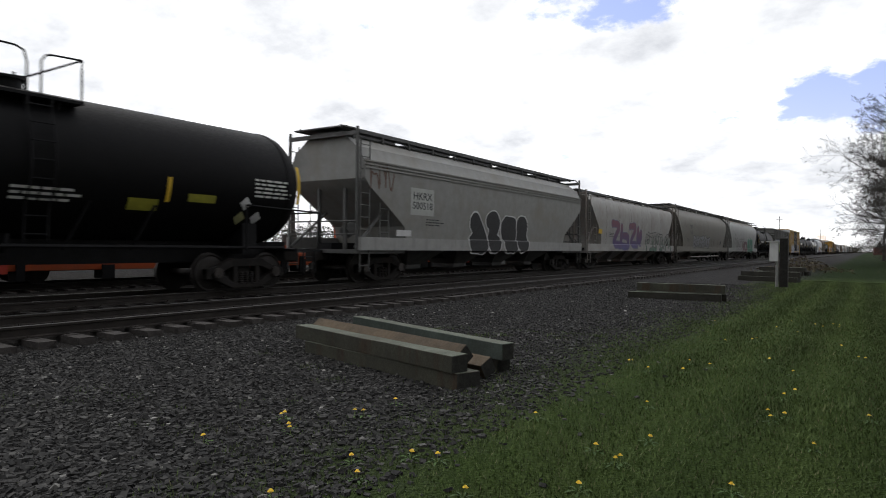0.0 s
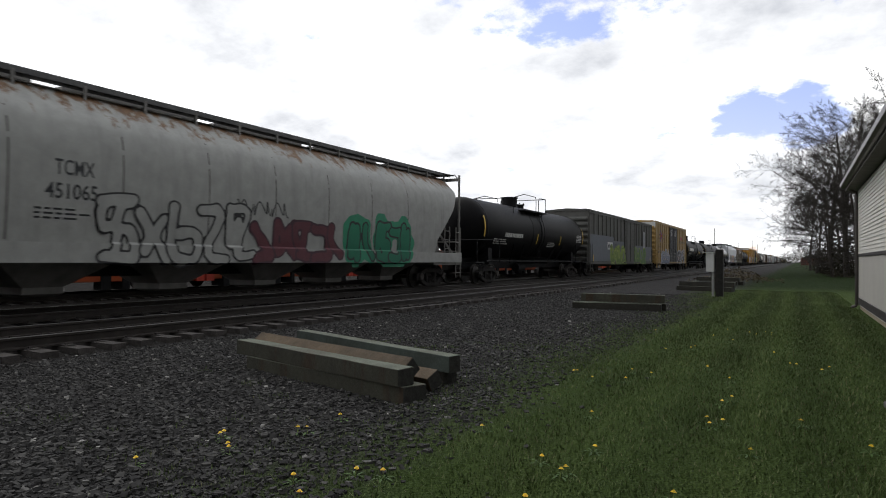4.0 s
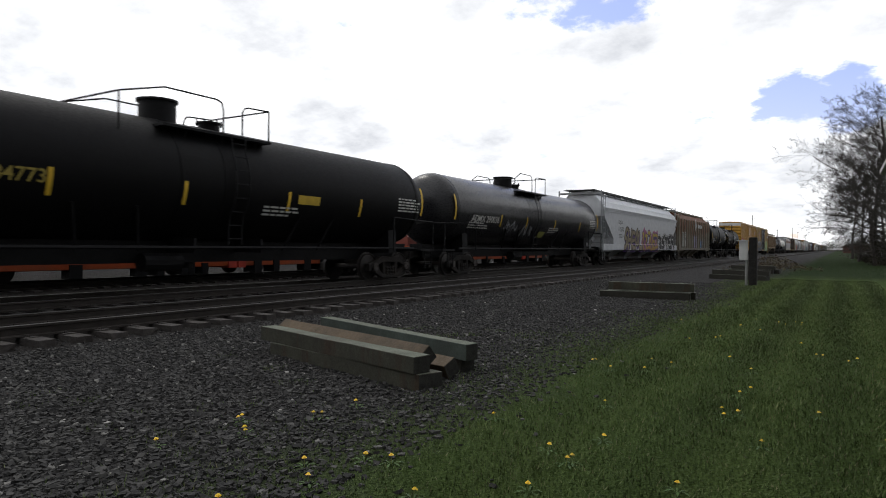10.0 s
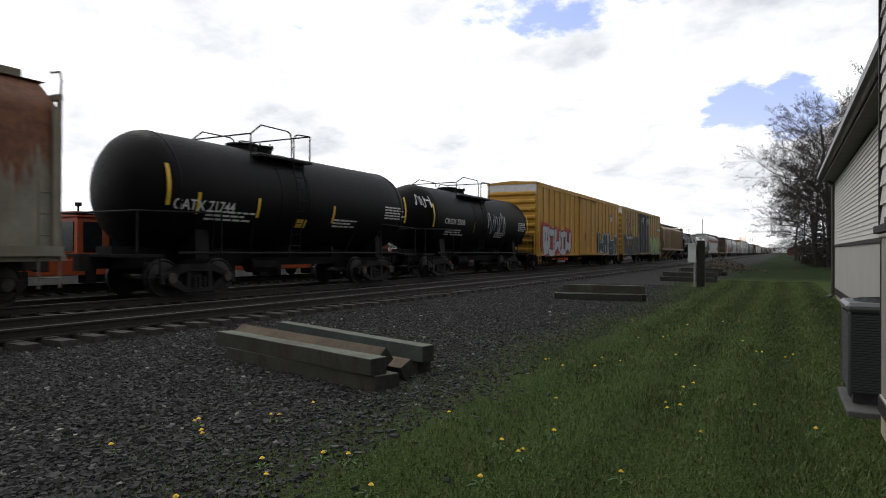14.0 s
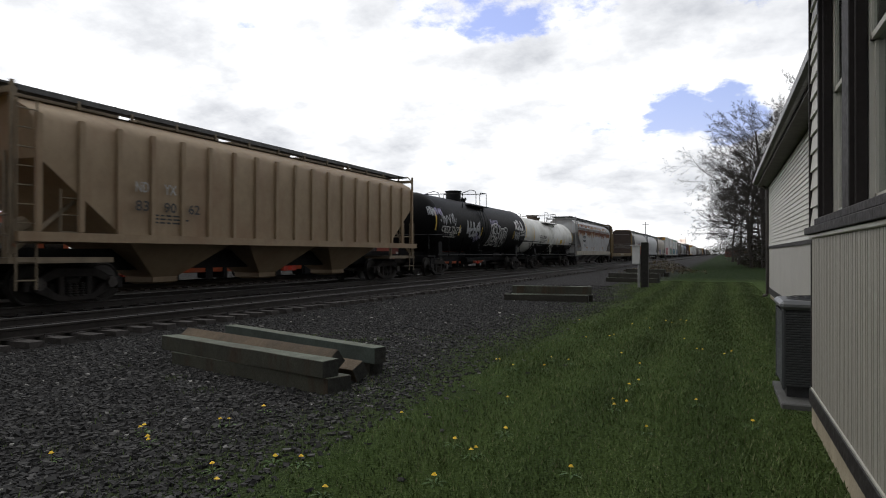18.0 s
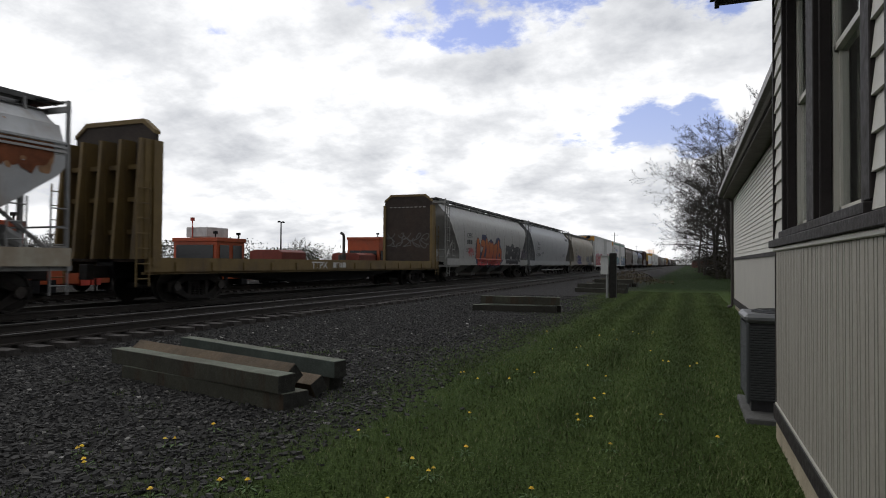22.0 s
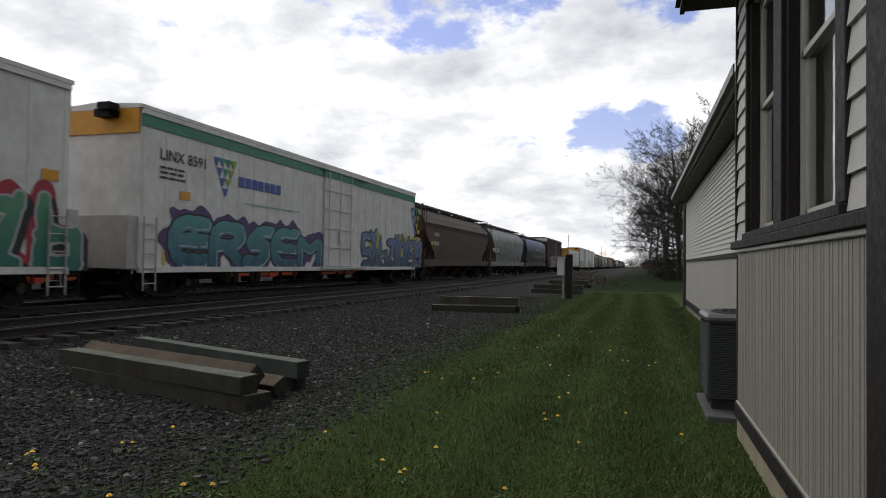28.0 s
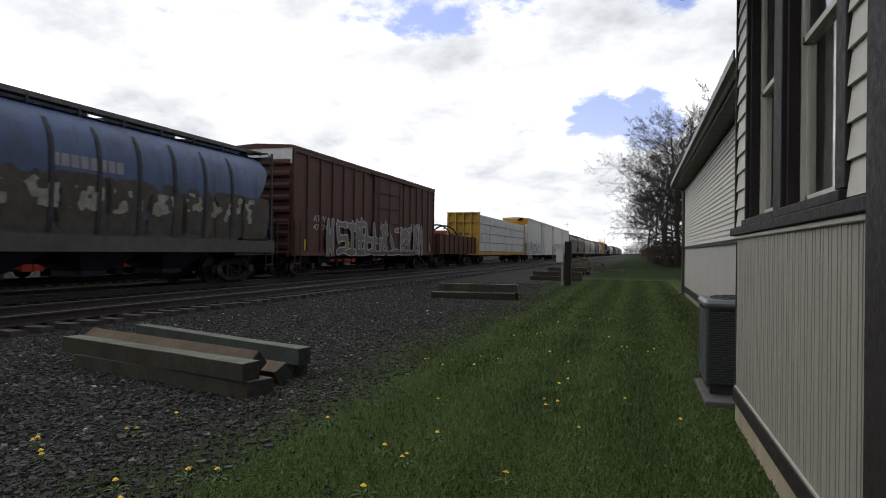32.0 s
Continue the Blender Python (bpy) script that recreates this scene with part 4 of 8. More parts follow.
        if top_end:
            bm = bmesh.new()
            box(bm, -W / 2, min(s * (half + 0.002), s * (half + 0.03)), H - 0.75, W / 2, max(s * (half + 0.002), s * (half + 0.03)), H - 0.1)
            part("end_panel", bm, top_end, car, "pale panel at the top of the end")
        for q in (1, -1):
            for x, y, z, way in ((W / 2 + 0.09, half - 0.32, z0 - 0.55, "y"), (W / 2 - 0.3, half + 0.13, z0 - 0.1, "x")):
                bm = bmesh.new()
                ladder(bm, q * x, s * y, z, 2.3, 0.46, way)
                part("ladder", bm, body if not smooth_side else LABEL, car)
        bm = bmesh.new()
        box(bm, -0.6, s * half - (0 if s > 0 else 0.45), z0 - 0.05, 0.6, s * half + (0.45 if s > 0 else 0), z0)
        rod(bm, (0.5, s * (half + 0.12), 1.8), (0.5, s * (half + 0.2), 1.8), 0.25, 14)
        part("brake_platform", bm, BLACKM, car)
    bm = bmesh.new()
    box(bm, -1.0, -half + 3.2, 0.55, 1.0, -half + 4.4, z0)
    rod(bm, (0.7, -0.8, 0.62), (0.7, 0.6, 0.62), 0.2, 10)
    split_parts("underframe_gear", bm, BLACKM, car)
    for y in (-half + 0.9, -half * 0.45, half * 0.45, half - 1.0):
        part("reflector", patch(surf, y, y + 0.1, z0 + 0.15, z0 + 0.6, 0.064 if not smooth_side else 0.02), YELLOW, car)
    running_gear(car, L, L / 2 - 2.4)
    return car, surf, half


def bulkhead_flat(label, L):
    car = thing("bulkhead_flatcar", label, "flatcar", "freight train")
    yel = paint("flatcar_yellow", (0.155, 0.105, 0.037), 0.7, dirt=(0.07, 0.05, 0.034), streak=0.5)
    brn = mat("bulkhead_planks", (0.035, 0.025, 0.02), 0.8, var=0.4, scale=2, dirt=(0.05, 0.03, 0.02))
    half = L / 2 - 0.6
    def surf(z):
        return 1.46
    bm = bmesh.new()
    box(bm, -1.4, -half, 1.12, 1.4, half, 1.2)
    part("deck", bm, brn, car)
    for s in (-1, 1):
        bm = bmesh.new()
        box(bm, s * 1.4 - 0.05, -half, 0.82, s * 1.4 + 0.06, half, 1.24)
        box(bm, s * 1.4 - 0.15, -half, 0.8, s * 1.4 + 0.06, half, 0.86)
        part("side_sill", bm, yel, car)
        bm = bmesh.new()
        for k in range(14):
            y = -half + 1 + (2 * half - 2) * k / 13
            box(bm, s * 1.46, y - 0.06, 0.88, s * 1.5, y + 0.06, 1.12)
        split_parts("stake_pocket", bm, yel, car)
    for s in (-1, 1):
        y = half - 0.9 if s > 0 else 0.3 - half
        bm = bmesh.new()
        prism(bm, [(-1.4, 1.2), (-1.4, 4.55), (-1.0, 4.83), (1.0, 4.83), (1.4, 4.55), (1.4, 1.2)], "y", y - 0.06, y + 0.06)
        bh = part("bulkhead", bm, brn, car)
        bm = bmesh.new()
        for k in range(5):
            x = -1.35 + 2.7 * k / 4
            box(bm, x - 0.07, min(y + s * 0.06, y + s * 0.4), 1.2, x + 0.07, max(y + s * 0.06, y + s * 0.4), 4.3)
            prism(bm, [(y + s * 0.38, 4.3), (y + s * 0.38, 1.2), (y + s * 0.72, 1.2), (y + s * 0.5, 4.3)], "x", x - 0.05, x + 0.05)
        split_parts("bulkhead_post", bm, yel, bh)
        bm = bmesh.new()
        for z in (1.9, 2.75, 3.6):
            box(bm, -1.4, min(y + s * 0.06, y + s * 0.3), z - 0.06, 1.4, max(y + s * 0.06, y + s * 0.3), z + 0.06)
        prism(bm, [(-1.42, 4.48), (-1.42, 4.58), (-1.02, 4.9), (1.02, 4.9), (1.42, 4.58), (1.42, 4.48), (1.0, 4.78), (-1.0, 4.78)], "y", y - 0.1, y + 0.1)
        part("bulkhead_rail", bm, yel, bh)
        bm = bmesh.new()
        for q in (-1, 1):
            box(bm, q * 1.4 - 0.06, y - 0.15, 1.0, q * 1.4 + 0.08, y + 0.15, 4.3)
        split_parts("corner_post", bm, yel, bh)
        for q in (-1, 1):
            bm = bmesh.new()
            ladder(bm, q * 1.5, y + s * 0.5, 0.5, 3.2)
            part("ladder", bm, yel, bh)
    bm = bmesh.new()
    for s in (-1, 1):
        rings(bm, [[(-w, y, z0), (w, y, z0), (w, y, 0.85), (-w, y, 0.85)] for y, w, z0 in ((-half + 3.5, 0.7, 0.8), (-2.5, 0.7, 0.42), (2.5, 0.7, 0.42), (half - 3.5, 0.7, 0.8))])
        break
    part("fishbelly_sill", bm, BLACKM, car)
    running_gear(car, L, L / 2 - 2.9)
    return car, surf, half


def coil_car(label, L):
    car = thing("gondola_car", label, "gondola", "freight train")
    red = paint("gondola_brown", (0.07, 0.022, 0.016), 0.75, dirt=(0.04, 0.02, 0.015))
    half = L / 2 - 0.6
    bm = bmesh.new()
    rings(bm, [[(-1.45, -half, 0.95), (1.45, -half, 0.95), (1.45, half, 0.95), (-1.45, half, 0.95)], [(-1.45, -half, 2.3), (1.45, -half, 2.3), (1.45, half, 2.3), (-1.45, half, 2.3)],
               [(-1.35, -half + 0.1, 2.3), (1.35, -half + 0.1, 2.3), (1.35, half - 0.1, 2.3), (-1.35, half - 0.1, 2.3)], [(-1.35, -half + 0.1, 1.2), (1.35, -half + 0.1, 1.2), (1.35, half - 0.1, 1.2), (-1.35, half - 0.1, 1.2)]])
    part("body", bm, red, car)
    bm = bmesh.new()
    for k in range(9):
        y = -half + 0.2 + (2 * half - 0.4) * k / 8
        for s in (-1, 1):
            box(bm, s * 1.45 - 0.05, y - 0.06, 1.0, s * 1.45 + 0.08, y + 0.06, 2.3)
    part("side_post", bm, red, car)
    bm = bmesh.new()
    for y in (-0.9, 0.9):
        pipe(bm, [(math.cos(a) * 1.1, y, 2.0 + 1.1 * math.sin(a)) for a in [math.pi * k / 10 for k in range(11)]], 0.06)
    part("load_hoop", bm, BLACKM, car, "dark hoops standing above the side")
    bm = bmesh.new()
    for y in (-3.5, 3.6):
        rod(bm, (0, y - 1.0, 1.75), (0, y + 1.0, 1.75), 0.75, 20)
    part("load", bm, STEEL, car)
    running_gear(car, L, L / 2 - 2.1)
    return car


def centerbeam(label, L):
    car = thing("centerbeam_flatcar", label, "flatcar", "freight train")
    yel = paint("centerbeam_yellow", (0.42, 0.26, 0.04), 0.65, dirt=(0.12, 0.08, 0.03))
    wrap = mat("lumber_wrap", (0.5, 0.52, 0.53), 0.5, var=0.25, scale=5, streak=0.3, dirt=(0.2, 0.24, 0.3))
    half = L / 2 - 0.6
    bm = bmesh.new()
    box(bm, -1.45, -half, 0.85, 1.45, half, 1.15)
    part("deck", bm, yel, car)
    for s in (-1, 1):
        bm = bmesh.new()
        y = s * (half - 0.35)
        box(bm, -1.42, y - 0.05, 1.15, 1.42, y + 0.05, 4.5)
        for k in range(5):
            x = -1.36 + 2.72 * k / 4
            box(bm, x - 0.06, min(y, y + s * 0.25), 1.15, x + 0.06, max(y, y + s * 0.25), 4.5)
        for z in (1.9, 2.8, 3.7, 4.45):
            box(bm, -1.42, min(y, y + s * 0.2), z - 0.05, 1.42, max(y, y + s * 0.2), z + 0.05)
        part("bulkhead", bm, yel, car)
    bm = bmesh.new()
    box(bm, -0.08, -half + 0.4, 1.15, 0.08, half - 0.4, 4.45)
    part("center_beam", bm, yel, car)
    n = 6
    for k in range(n):
        for j in range(4):
            bm = bmesh.new()
            w = (2 * half - 1.2) / n
            y = -half + 0.6 + k * w
            box(bm, 0.1, y + 0.03, 1.17 + j * 0.79, 1.38, y + w - 0.03, 1.92 + j * 0.79)
            part("lumber_pack", bm, wrap, car, bevel=0.02)
            bm = bmesh.new()
            box(bm, -1.38, y + 0.03, 1.17 + j * 0.79, -0.1, y + w - 0.03, 1.92 + j * 0.79)
            part("lumber_pack", bm, wrap, car)
    running_gear(car, L, L / 2 - 2.6)
    return car

# ---- the train ----
XT, ZR, SPEED = -14.34, 0.25, 17.9
GAPS = [-5.6, 12.7, 32.9, 52.2, 74.8, 96.9, 115.0, 138.5, 161.0, 179.6, 199.0, 218.9, 241.5, 259.1, 272.4, 286.0, 308.6, 330.1, 349.2, 368.35,
        383.6, 406.2, 428.0, 449.0, 469.4, 489.5, 514.0, 539.4, 558.9, 576.2, 594.3, 613.8, 625.5, 650.0, 675.0, 700.0]
FULL = [b - a for a, b in zip(GAPS, GAPS[1:])]
# cars that stand back from the coupler at one end
CUT = {1: 1.55, 7: 0.5, 19: -0.7, 20: 0.5, 23: -0.5, 26: 0.75, 27: -0.6, 28: -1.1}
TAIL = {18: 0.7, 20: 1.2, 22: 0.5, 26: 1.2, 27: 1.3}
NUDGE = {1: 0.4, 23: -0.4, 28: -1.15}
# tank cars stand this much further back than their lettering was laid out for
TANKS = (0, 5, 8, 9, 10, 13, 14, 18, 19)
LEN = [v - CUT.get(i, 0) - TAIL.get(i, 0) for i, v in enumerate(FULL)]
CARS, BY_INDEX = [], {}
TEXTS = ["HKRX", "500518", "CEFX", "75475", "TCMX", "451065", "MHX", "71234", "BOX", "UTLX 684773", "ADMX 290036", "EQUX", "115270", "AD", "MX", "55", "196",
         "GATX 71744", "CRGX 5506", "TBOX", "665887", "CBTX 721736", "UTLX 200674", "CBFX", "TB OX", "63 95 10", "GACX", "15309", "CAGX", "95182", "LINX 8591", "AEX", "16397",
         "ATW", "473743", "TTPX", "next", "load", "any", "road", "ND", "YX", "83", "90", "62", "PROX 45620", "RAILCAR POOLING EXPERTS"]
prepare_words([(t, o) for t in TEXTS for o in (0.0, 0.012)])


def col(name, rgb, rough=0.6):
    return paint("spray_" + name, rgb, rough, streak=0.12)


S_BLACK, S_WHITE, S_SILVER = col("black", (0.02, 0.02, 0.022)), col("white", (0.6, 0.6, 0.6)), col("silver", (0.36, 0.37, 0.39))
S_RED, S_BLUE, S_GREEN = col("red", (0.40, 0.035, 0.04)), col("blue", (0.05, 0.10, 0.32)), col("green", (0.02, 0.22, 0.12))
S_LIME, S_TEAL, S_PURPLE = col("lime", (0.24, 0.33, 0.045)), col("teal", (0.06, 0.22, 0.26)), col("purple", (0.10, 0.05, 0.18))
S_ORANGE, S_SAND, S_PINK = col("orange", (0.45, 0.10, 0.02)), col("sand", (0.36, 0.25, 0.12)), col("pink", (0.45, 0.08, 0.16))
S_LILAC, S_SKY, S_YEL = col("lilac", (0.30, 0.28, 0.42)), col("sky", (0.12, 0.26, 0.42)), col("yellow", (0.55, 0.38, 0.04))
S_MAROON = col("maroon", (0.10, 0.025, 0.035))


def fade_paint(name, low, high, z0, z1):
    """Sprayed paint that blends from one colour at the foot to another at the top, a little worn."""
    m = bpy.data.materials.new("spray_" + name)
    m.use_nodes = True
    nt = m.node_tree
    N, link = nt.nodes.new, nt.links.new
    b = nt.nodes["Principled BSDF"]
    b.inputs["Roughness"].default_value = 0.6
    b.inputs["Specular IOR Level"].default_value = 0.3
    co, sep, nz, add = N("ShaderNodeTexCoord"), N("ShaderNodeSeparateXYZ"), N("ShaderNodeTexNoise"), N("ShaderNodeMath")
    link(co.outputs["Object"], sep.inputs[0])
    link(co.outputs["Object"], nz.inputs[0])
    nz.inputs["Scale"].default_value = 2.6
    nz.inputs["Detail"].default_value = 6
    add.operation = "MULTIPLY_ADD"
    link(nz.outputs[0], add.inputs[0])
    add.inputs[1].default_value = 1.3
    link(sep.outputs[2], add.inputs[2])
    r, x = N("ShaderNodeMapRange"), N("ShaderNodeMix")
    link(add.outputs[0], r.inputs[0])
    r.inputs[1].default_value, r.inputs[2].default_value = z0 + 0.5, z1 + 0.8
    x.data_type = "RGBA"
    link(r.outputs[0], x.inputs[0])
    x.inputs[6].default_value, x.inputs[7].default_value = (*low, 1), (*high, 1)
    link(x.outputs[2], b.inputs["Base Color"])
    return m


def at(i, u):
    return -FULL[i] / 2 + u * FULL[i] + (TAIL.get(i, 0) - CUT.get(i, 0)) / 2 + NUDGE.get(i, 0) - (BACK if i in TANKS else 0)


def place(i, car):
    BY_INDEX[i] = car
    CARS.append((car, (GAPS[i] + GAPS[i + 1] + CUT.get(i, 0) - TAIL.get(i, 0)) / 2 + (BACK if i in TANKS else 0)))


def diamond(car, surf, y, z, r, material, name="placard"):
    bm = bmesh.new()
    bm.faces.new([bm.verts.new((surf(c) + 0.008, a, c)) for a, c in ((y - r, z), (y, z - r), (y + r, z), (y, z + r))])
    part(name, bm, material, car)


def sign(car, surf, y0, y1, z0, z1, material, name="panel", label="", lift=0.005):
    part(name, patch(surf, y0, y1, z0, z1, lift), material, car, label)


def brand(car, surf, y, z, w, h, n, material, seed=3):
    """A maker's name as a row of plain blocks."""
    rnd = random.Random(seed)
    for k in range(n):
        a, b = y + w * k / n, y + w * (k + 0.82) / n
        bm = bmesh.new()
        rings(bm, [[(surf(c) + 0.007, a, c), (surf(c) + 0.007, b, c)] for c in (z, z + h * 0.5, z + h)], cap=False, closed=False)
        part("name_block", bm, material, car, "plain block of the maker's name")


# 0: black tank car already passing
car, sf, half = tank_car("black tank car with white print and hazard placards", LEN[0], 1.5, 2.68, BLACK, rails=(-2.0, 0.6, 2.25, 2.5, 3.25), marks=(at(0, .77),))
sign(car, sf, at(0, .725), at(0, .762), 1.85, 2.1, mat("label_olive", (0.28, 0.27, 0.03), 0.6), "label_plate")
sign(car, sf, at(0, .80), at(0, .84), 2.1, 2.28, mat("label_olive", (0, 0, 0)), "label_plate")
for u, z, m in ((.888, 2.15, S_WHITE), (.885, 1.8, mat("label_cream", (0.4, 0.4, 0.2), 0.6)), (.912, 1.82, S_WHITE)):
    diamond(car, sf, at(0, u), z, 0.17, m)
place(0, car)

# 1: grey flat-sided hopper
g1 = paint("hopper_grey", (0.25, 0.25, 0.238), 0.6, dirt=(0.2, 0.18, 0.15))
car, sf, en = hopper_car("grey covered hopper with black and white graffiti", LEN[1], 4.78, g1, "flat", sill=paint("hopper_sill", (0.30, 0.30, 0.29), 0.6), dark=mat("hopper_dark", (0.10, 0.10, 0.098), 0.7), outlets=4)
pale = paint("pale_panel", (0.42, 0.43, 0.41), 0.6, streak=0.2)
sign(car, sf, at(1, .205), at(1, .272), 2.2, 3.1, pale, "number_panel", "paler repainted square")
letter(car, sf, "HKRX", at(1, .213), 2.72, 1.08, 0.24, DARKL)
letter(car, sf, "500518", at(1, .211), 2.4, 1.14, 0.24, DARKL)
lumps(car, sf, at(1, .40), 1.05, 5.1, 1.4, S_BLACK, S_WHITE, 4, 7, fat=0.42, rim=0.05)
squiggle(car, sf, at(1, .10), 2.9, 1.2, 0.7, col("brown", (0.12, 0.07, 0.05)), 3, 2, 0.06)
sign(car, sf, at(1, .17), at(1, .21), 1.48, 1.68, S_WHITE, "label_plate")
place(1, car)

# 2: pale round-sided hopper with large red and blue letters
h2 = paint("hopper_pale", (0.36, 0.352, 0.335), 0.6, rust=(0.16, 0.08, 0.045), rust_z=(5.2, 6.2), dirt=(0.24, 0.21, 0.18))
dk = mat("hopper_frame_grey", (0.22, 0.21, 0.2), 0.7, dirt=(0.16, 0.08, 0.04))
car, sf, en = hopper_car("pale grey round-sided hopper with red and blue graffiti", LEN[2], 4.4, h2, "round", dark=dk, outlets=5)
lumps(car, sf, at(2, .225), 1.25, 6.6, 1.45, fade_paint("wine", (0.10, 0.10, 0.24), (0.20, 0.085, 0.11), 1.2, 2.6), col("dusk", (0.16, 0.15, 0.22)), 4, 11, None, fat=0.2, rim=0.05)
lumps(car, sf, at(2, .59), 1.1, 6.4, 1.15, fade_paint("sage", (0.05, 0.14, 0.10), (0.30, 0.29, 0.27), 1.0, 2.0), col("soot", (0.06, 0.06, 0.06)), 8, 12, fat=0.15, rim=0.05)
sign(car, sf, at(2, .11), at(2, .14), 2.0, 2.25, YELLOW, "label_plate")
place(2, car)

# 3: grey-tan round-sided hopper
h3 = paint("hopper_tan_grey", (0.178, 0.167, 0.145), 0.62, dirt=(0.15, 0.125, 0.10), streak=0.4)
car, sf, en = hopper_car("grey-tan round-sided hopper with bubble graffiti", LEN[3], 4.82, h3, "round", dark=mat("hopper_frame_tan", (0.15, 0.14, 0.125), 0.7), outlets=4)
letter(car, sf, "CEFX", at(3, .218), 2.95, 0.95, 0.3, DARKL)
letter(car, sf, "75475", at(3, .217), 2.45, 1.1, 0.3, DARKL)
chrome = fade_paint("chrome", (0.17, 0.17, 0.18), (0.30, 0.30, 0.31), 1.4, 2.5)
graffiti(car, sf, "BOKS", at(3, .280), 1.38, 3.3, 1.0, chrome, S_BLACK, None, 4, fat=0.205, rim=0.05)
graffiti(car, sf, "BOKS", at(3, .433), 1.38, 3.2, 0.95, chrome, S_BLACK, None, 5, fat=0.205, rim=0.05)
for k, u in enumerate((.60, .65, .735)):
    squiggle(car, sf, at(3, u), 1.6, 0.7, 0.6, col("faint_brown", (0.10, 0.075, 0.06)), 60 + k, 2, 0.05)
lumps(car, sf, at(3, .80), 1.75, 0.7, 0.3, S_BLACK, S_BLACK, 2, 63)
bm = bmesh.new()
pipe(bm, [(1.42, at(3, .24), 0.95), (1.42, at(3, .80), 0.95)], 0.06)
pipe(bm, [(1.42, at(3, .25), 0.55), (1.42, at(3, .80), 0.55)], 0.06)
part("air_pipe", bm, dk, car, "unloading pipe along the sill")
place(3, car)

# 4: light grey hopper with rust at the roof
h4 = paint("hopper_light_rust", (0.30, 0.305, 0.29), 0.6, rust=(0.2, 0.11, 0.055), rust_z=(3.1, 5.3), streak=0.3)
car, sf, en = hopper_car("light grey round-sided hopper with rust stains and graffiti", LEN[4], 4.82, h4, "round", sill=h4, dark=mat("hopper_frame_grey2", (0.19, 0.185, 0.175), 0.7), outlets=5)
letter(car, sf, "TCMX", at(4, .193), 2.75, 0.8, 0.3, DARKL)
letter(car, sf, "451065", at(4, .185), 2.28, 1.05, 0.3, DARKL)
lumps(car, sf, at(4, .235), 1.05, 4.3, 1.3, h4, S_BLACK, 5, 21, fat=0.16, rim=0.05)
lumps(car, sf, at(4, .43), 1.1, 4.0, 1.0, S_MAROON, col("dark_plum", (0.05, 0.02, 0.03)), 5, 22)
lumps(car, sf, at(4, .62), 1.08, 3.9, 1.2, fade_paint("emerald", (0.01, 0.12, 0.07), (0.02, 0.19, 0.11), 1.0, 2.3), S_BLACK, 5, 23, S_GREEN, fat=0.22)
squiggle(car, sf, at(4, .40), 2.3, 2.0, 0.35, S_BLACK, 9)
place(4, car)

# 5: plain black tank car
car, sf, half = tank_car("plain black tank car with small white number", LEN[5], 1.47, 2.68, BLACK, marks=(at(5, .5), at(5, .72)))
bars(car, sf, at(5, .25), 2.3, 2.6, 1, 0.2, 0.06, WHITE, 4)
place(5, car)

# 6: grey boxcar with lime graffiti
b6 = paint("boxcar_grey", (0.095, 0.095, 0.088), 0.65, dirt=(0.07, 0.066, 0.058), streak=0.45)
blue6 = paint("boxcar_blue_grey", (0.125, 0.137, 0.16), 0.62, streak=0.25)
car, sf, half = box_car("weathered grey boxcar with lime green graffiti", LEN[6], 4.75, b6, doors=((.475, .64),), ribs=20, end_ribs=8)
for u0, u1, z1 in ((.0, .30, 3.0), (.30, .46, 2.7), (.66, .995, 2.5)):
    sign(car, sf, at(6, .04 + .92 * u0), at(6, .04 + .92 * u1), 1.1, z1, blue6, "repainted_area", "paler blue-grey repainted area", 0.062)
def sf6(z):
    return 1.62
sign(car, sf6, at(6, .235), at(6, .302), 2.0, 2.55, S_WHITE, "number_panel")
letter(car, lambda z: 1.63, "MHX", at(6, .24), 2.08, 1.35, 0.36, DARKL)
letter(car, sf6, "71234", at(6, .312), 2.1, 1.2, 0.36, DARKL)
lime_fade = fade_paint("lime_fade", (0.07, 0.14, 0.03), (0.25, 0.33, 0.05), 0.9, 2.1)
lumps(car, sf6, at(6, .285), 0.97, 4.9, 1.15, lime_fade, col("lime_dark", (0.06, 0.12, 0.02)), 6, 31, S_LIME, fat=0.2, shine=col("pale_yellow", (0.4, 0.42, 0.14)))
lumps(car, sf6, at(6, .62), 0.97, 4.9, 1.2, col("leaf", (0.07, 0.15, 0.035)), S_LIME, 5, 36, fat=0.24, rim=0.07)
sign(car, sf6, at(6, .785), at(6, .815), 1.75, 3.85, S_SILVER, "panel", "pale vertical panel")
place(6, car)

# 7: tan boxcar with black double doors
b7 = paint("boxcar_tan", (0.36, 0.235, 0.075), 0.55, streak=0.2)
car, sf, half = box_car("tan boxcar with black double doors and graffiti", LEN[7], 5.3, b7, doors=((.40, .51), (.513, .635)), ribs=17, end_ribs=8, top_end=S_WHITE, door_mat=paint("door_black", (0.012, 0.014, 0.018), 0.5))
def sf7(z):
    return 1.615
bm = bmesh.new()
for z in (2.15, 3.05, 4.0):
    box(bm, 1.545, -half, z, 1.60, -half + 2 * half * .385, z + 0.07)
    box(bm, 1.545, -half + 2 * half * .65, z, 1.60, half, z + 0.07)
split_parts("side_rail", bm, b7, car)
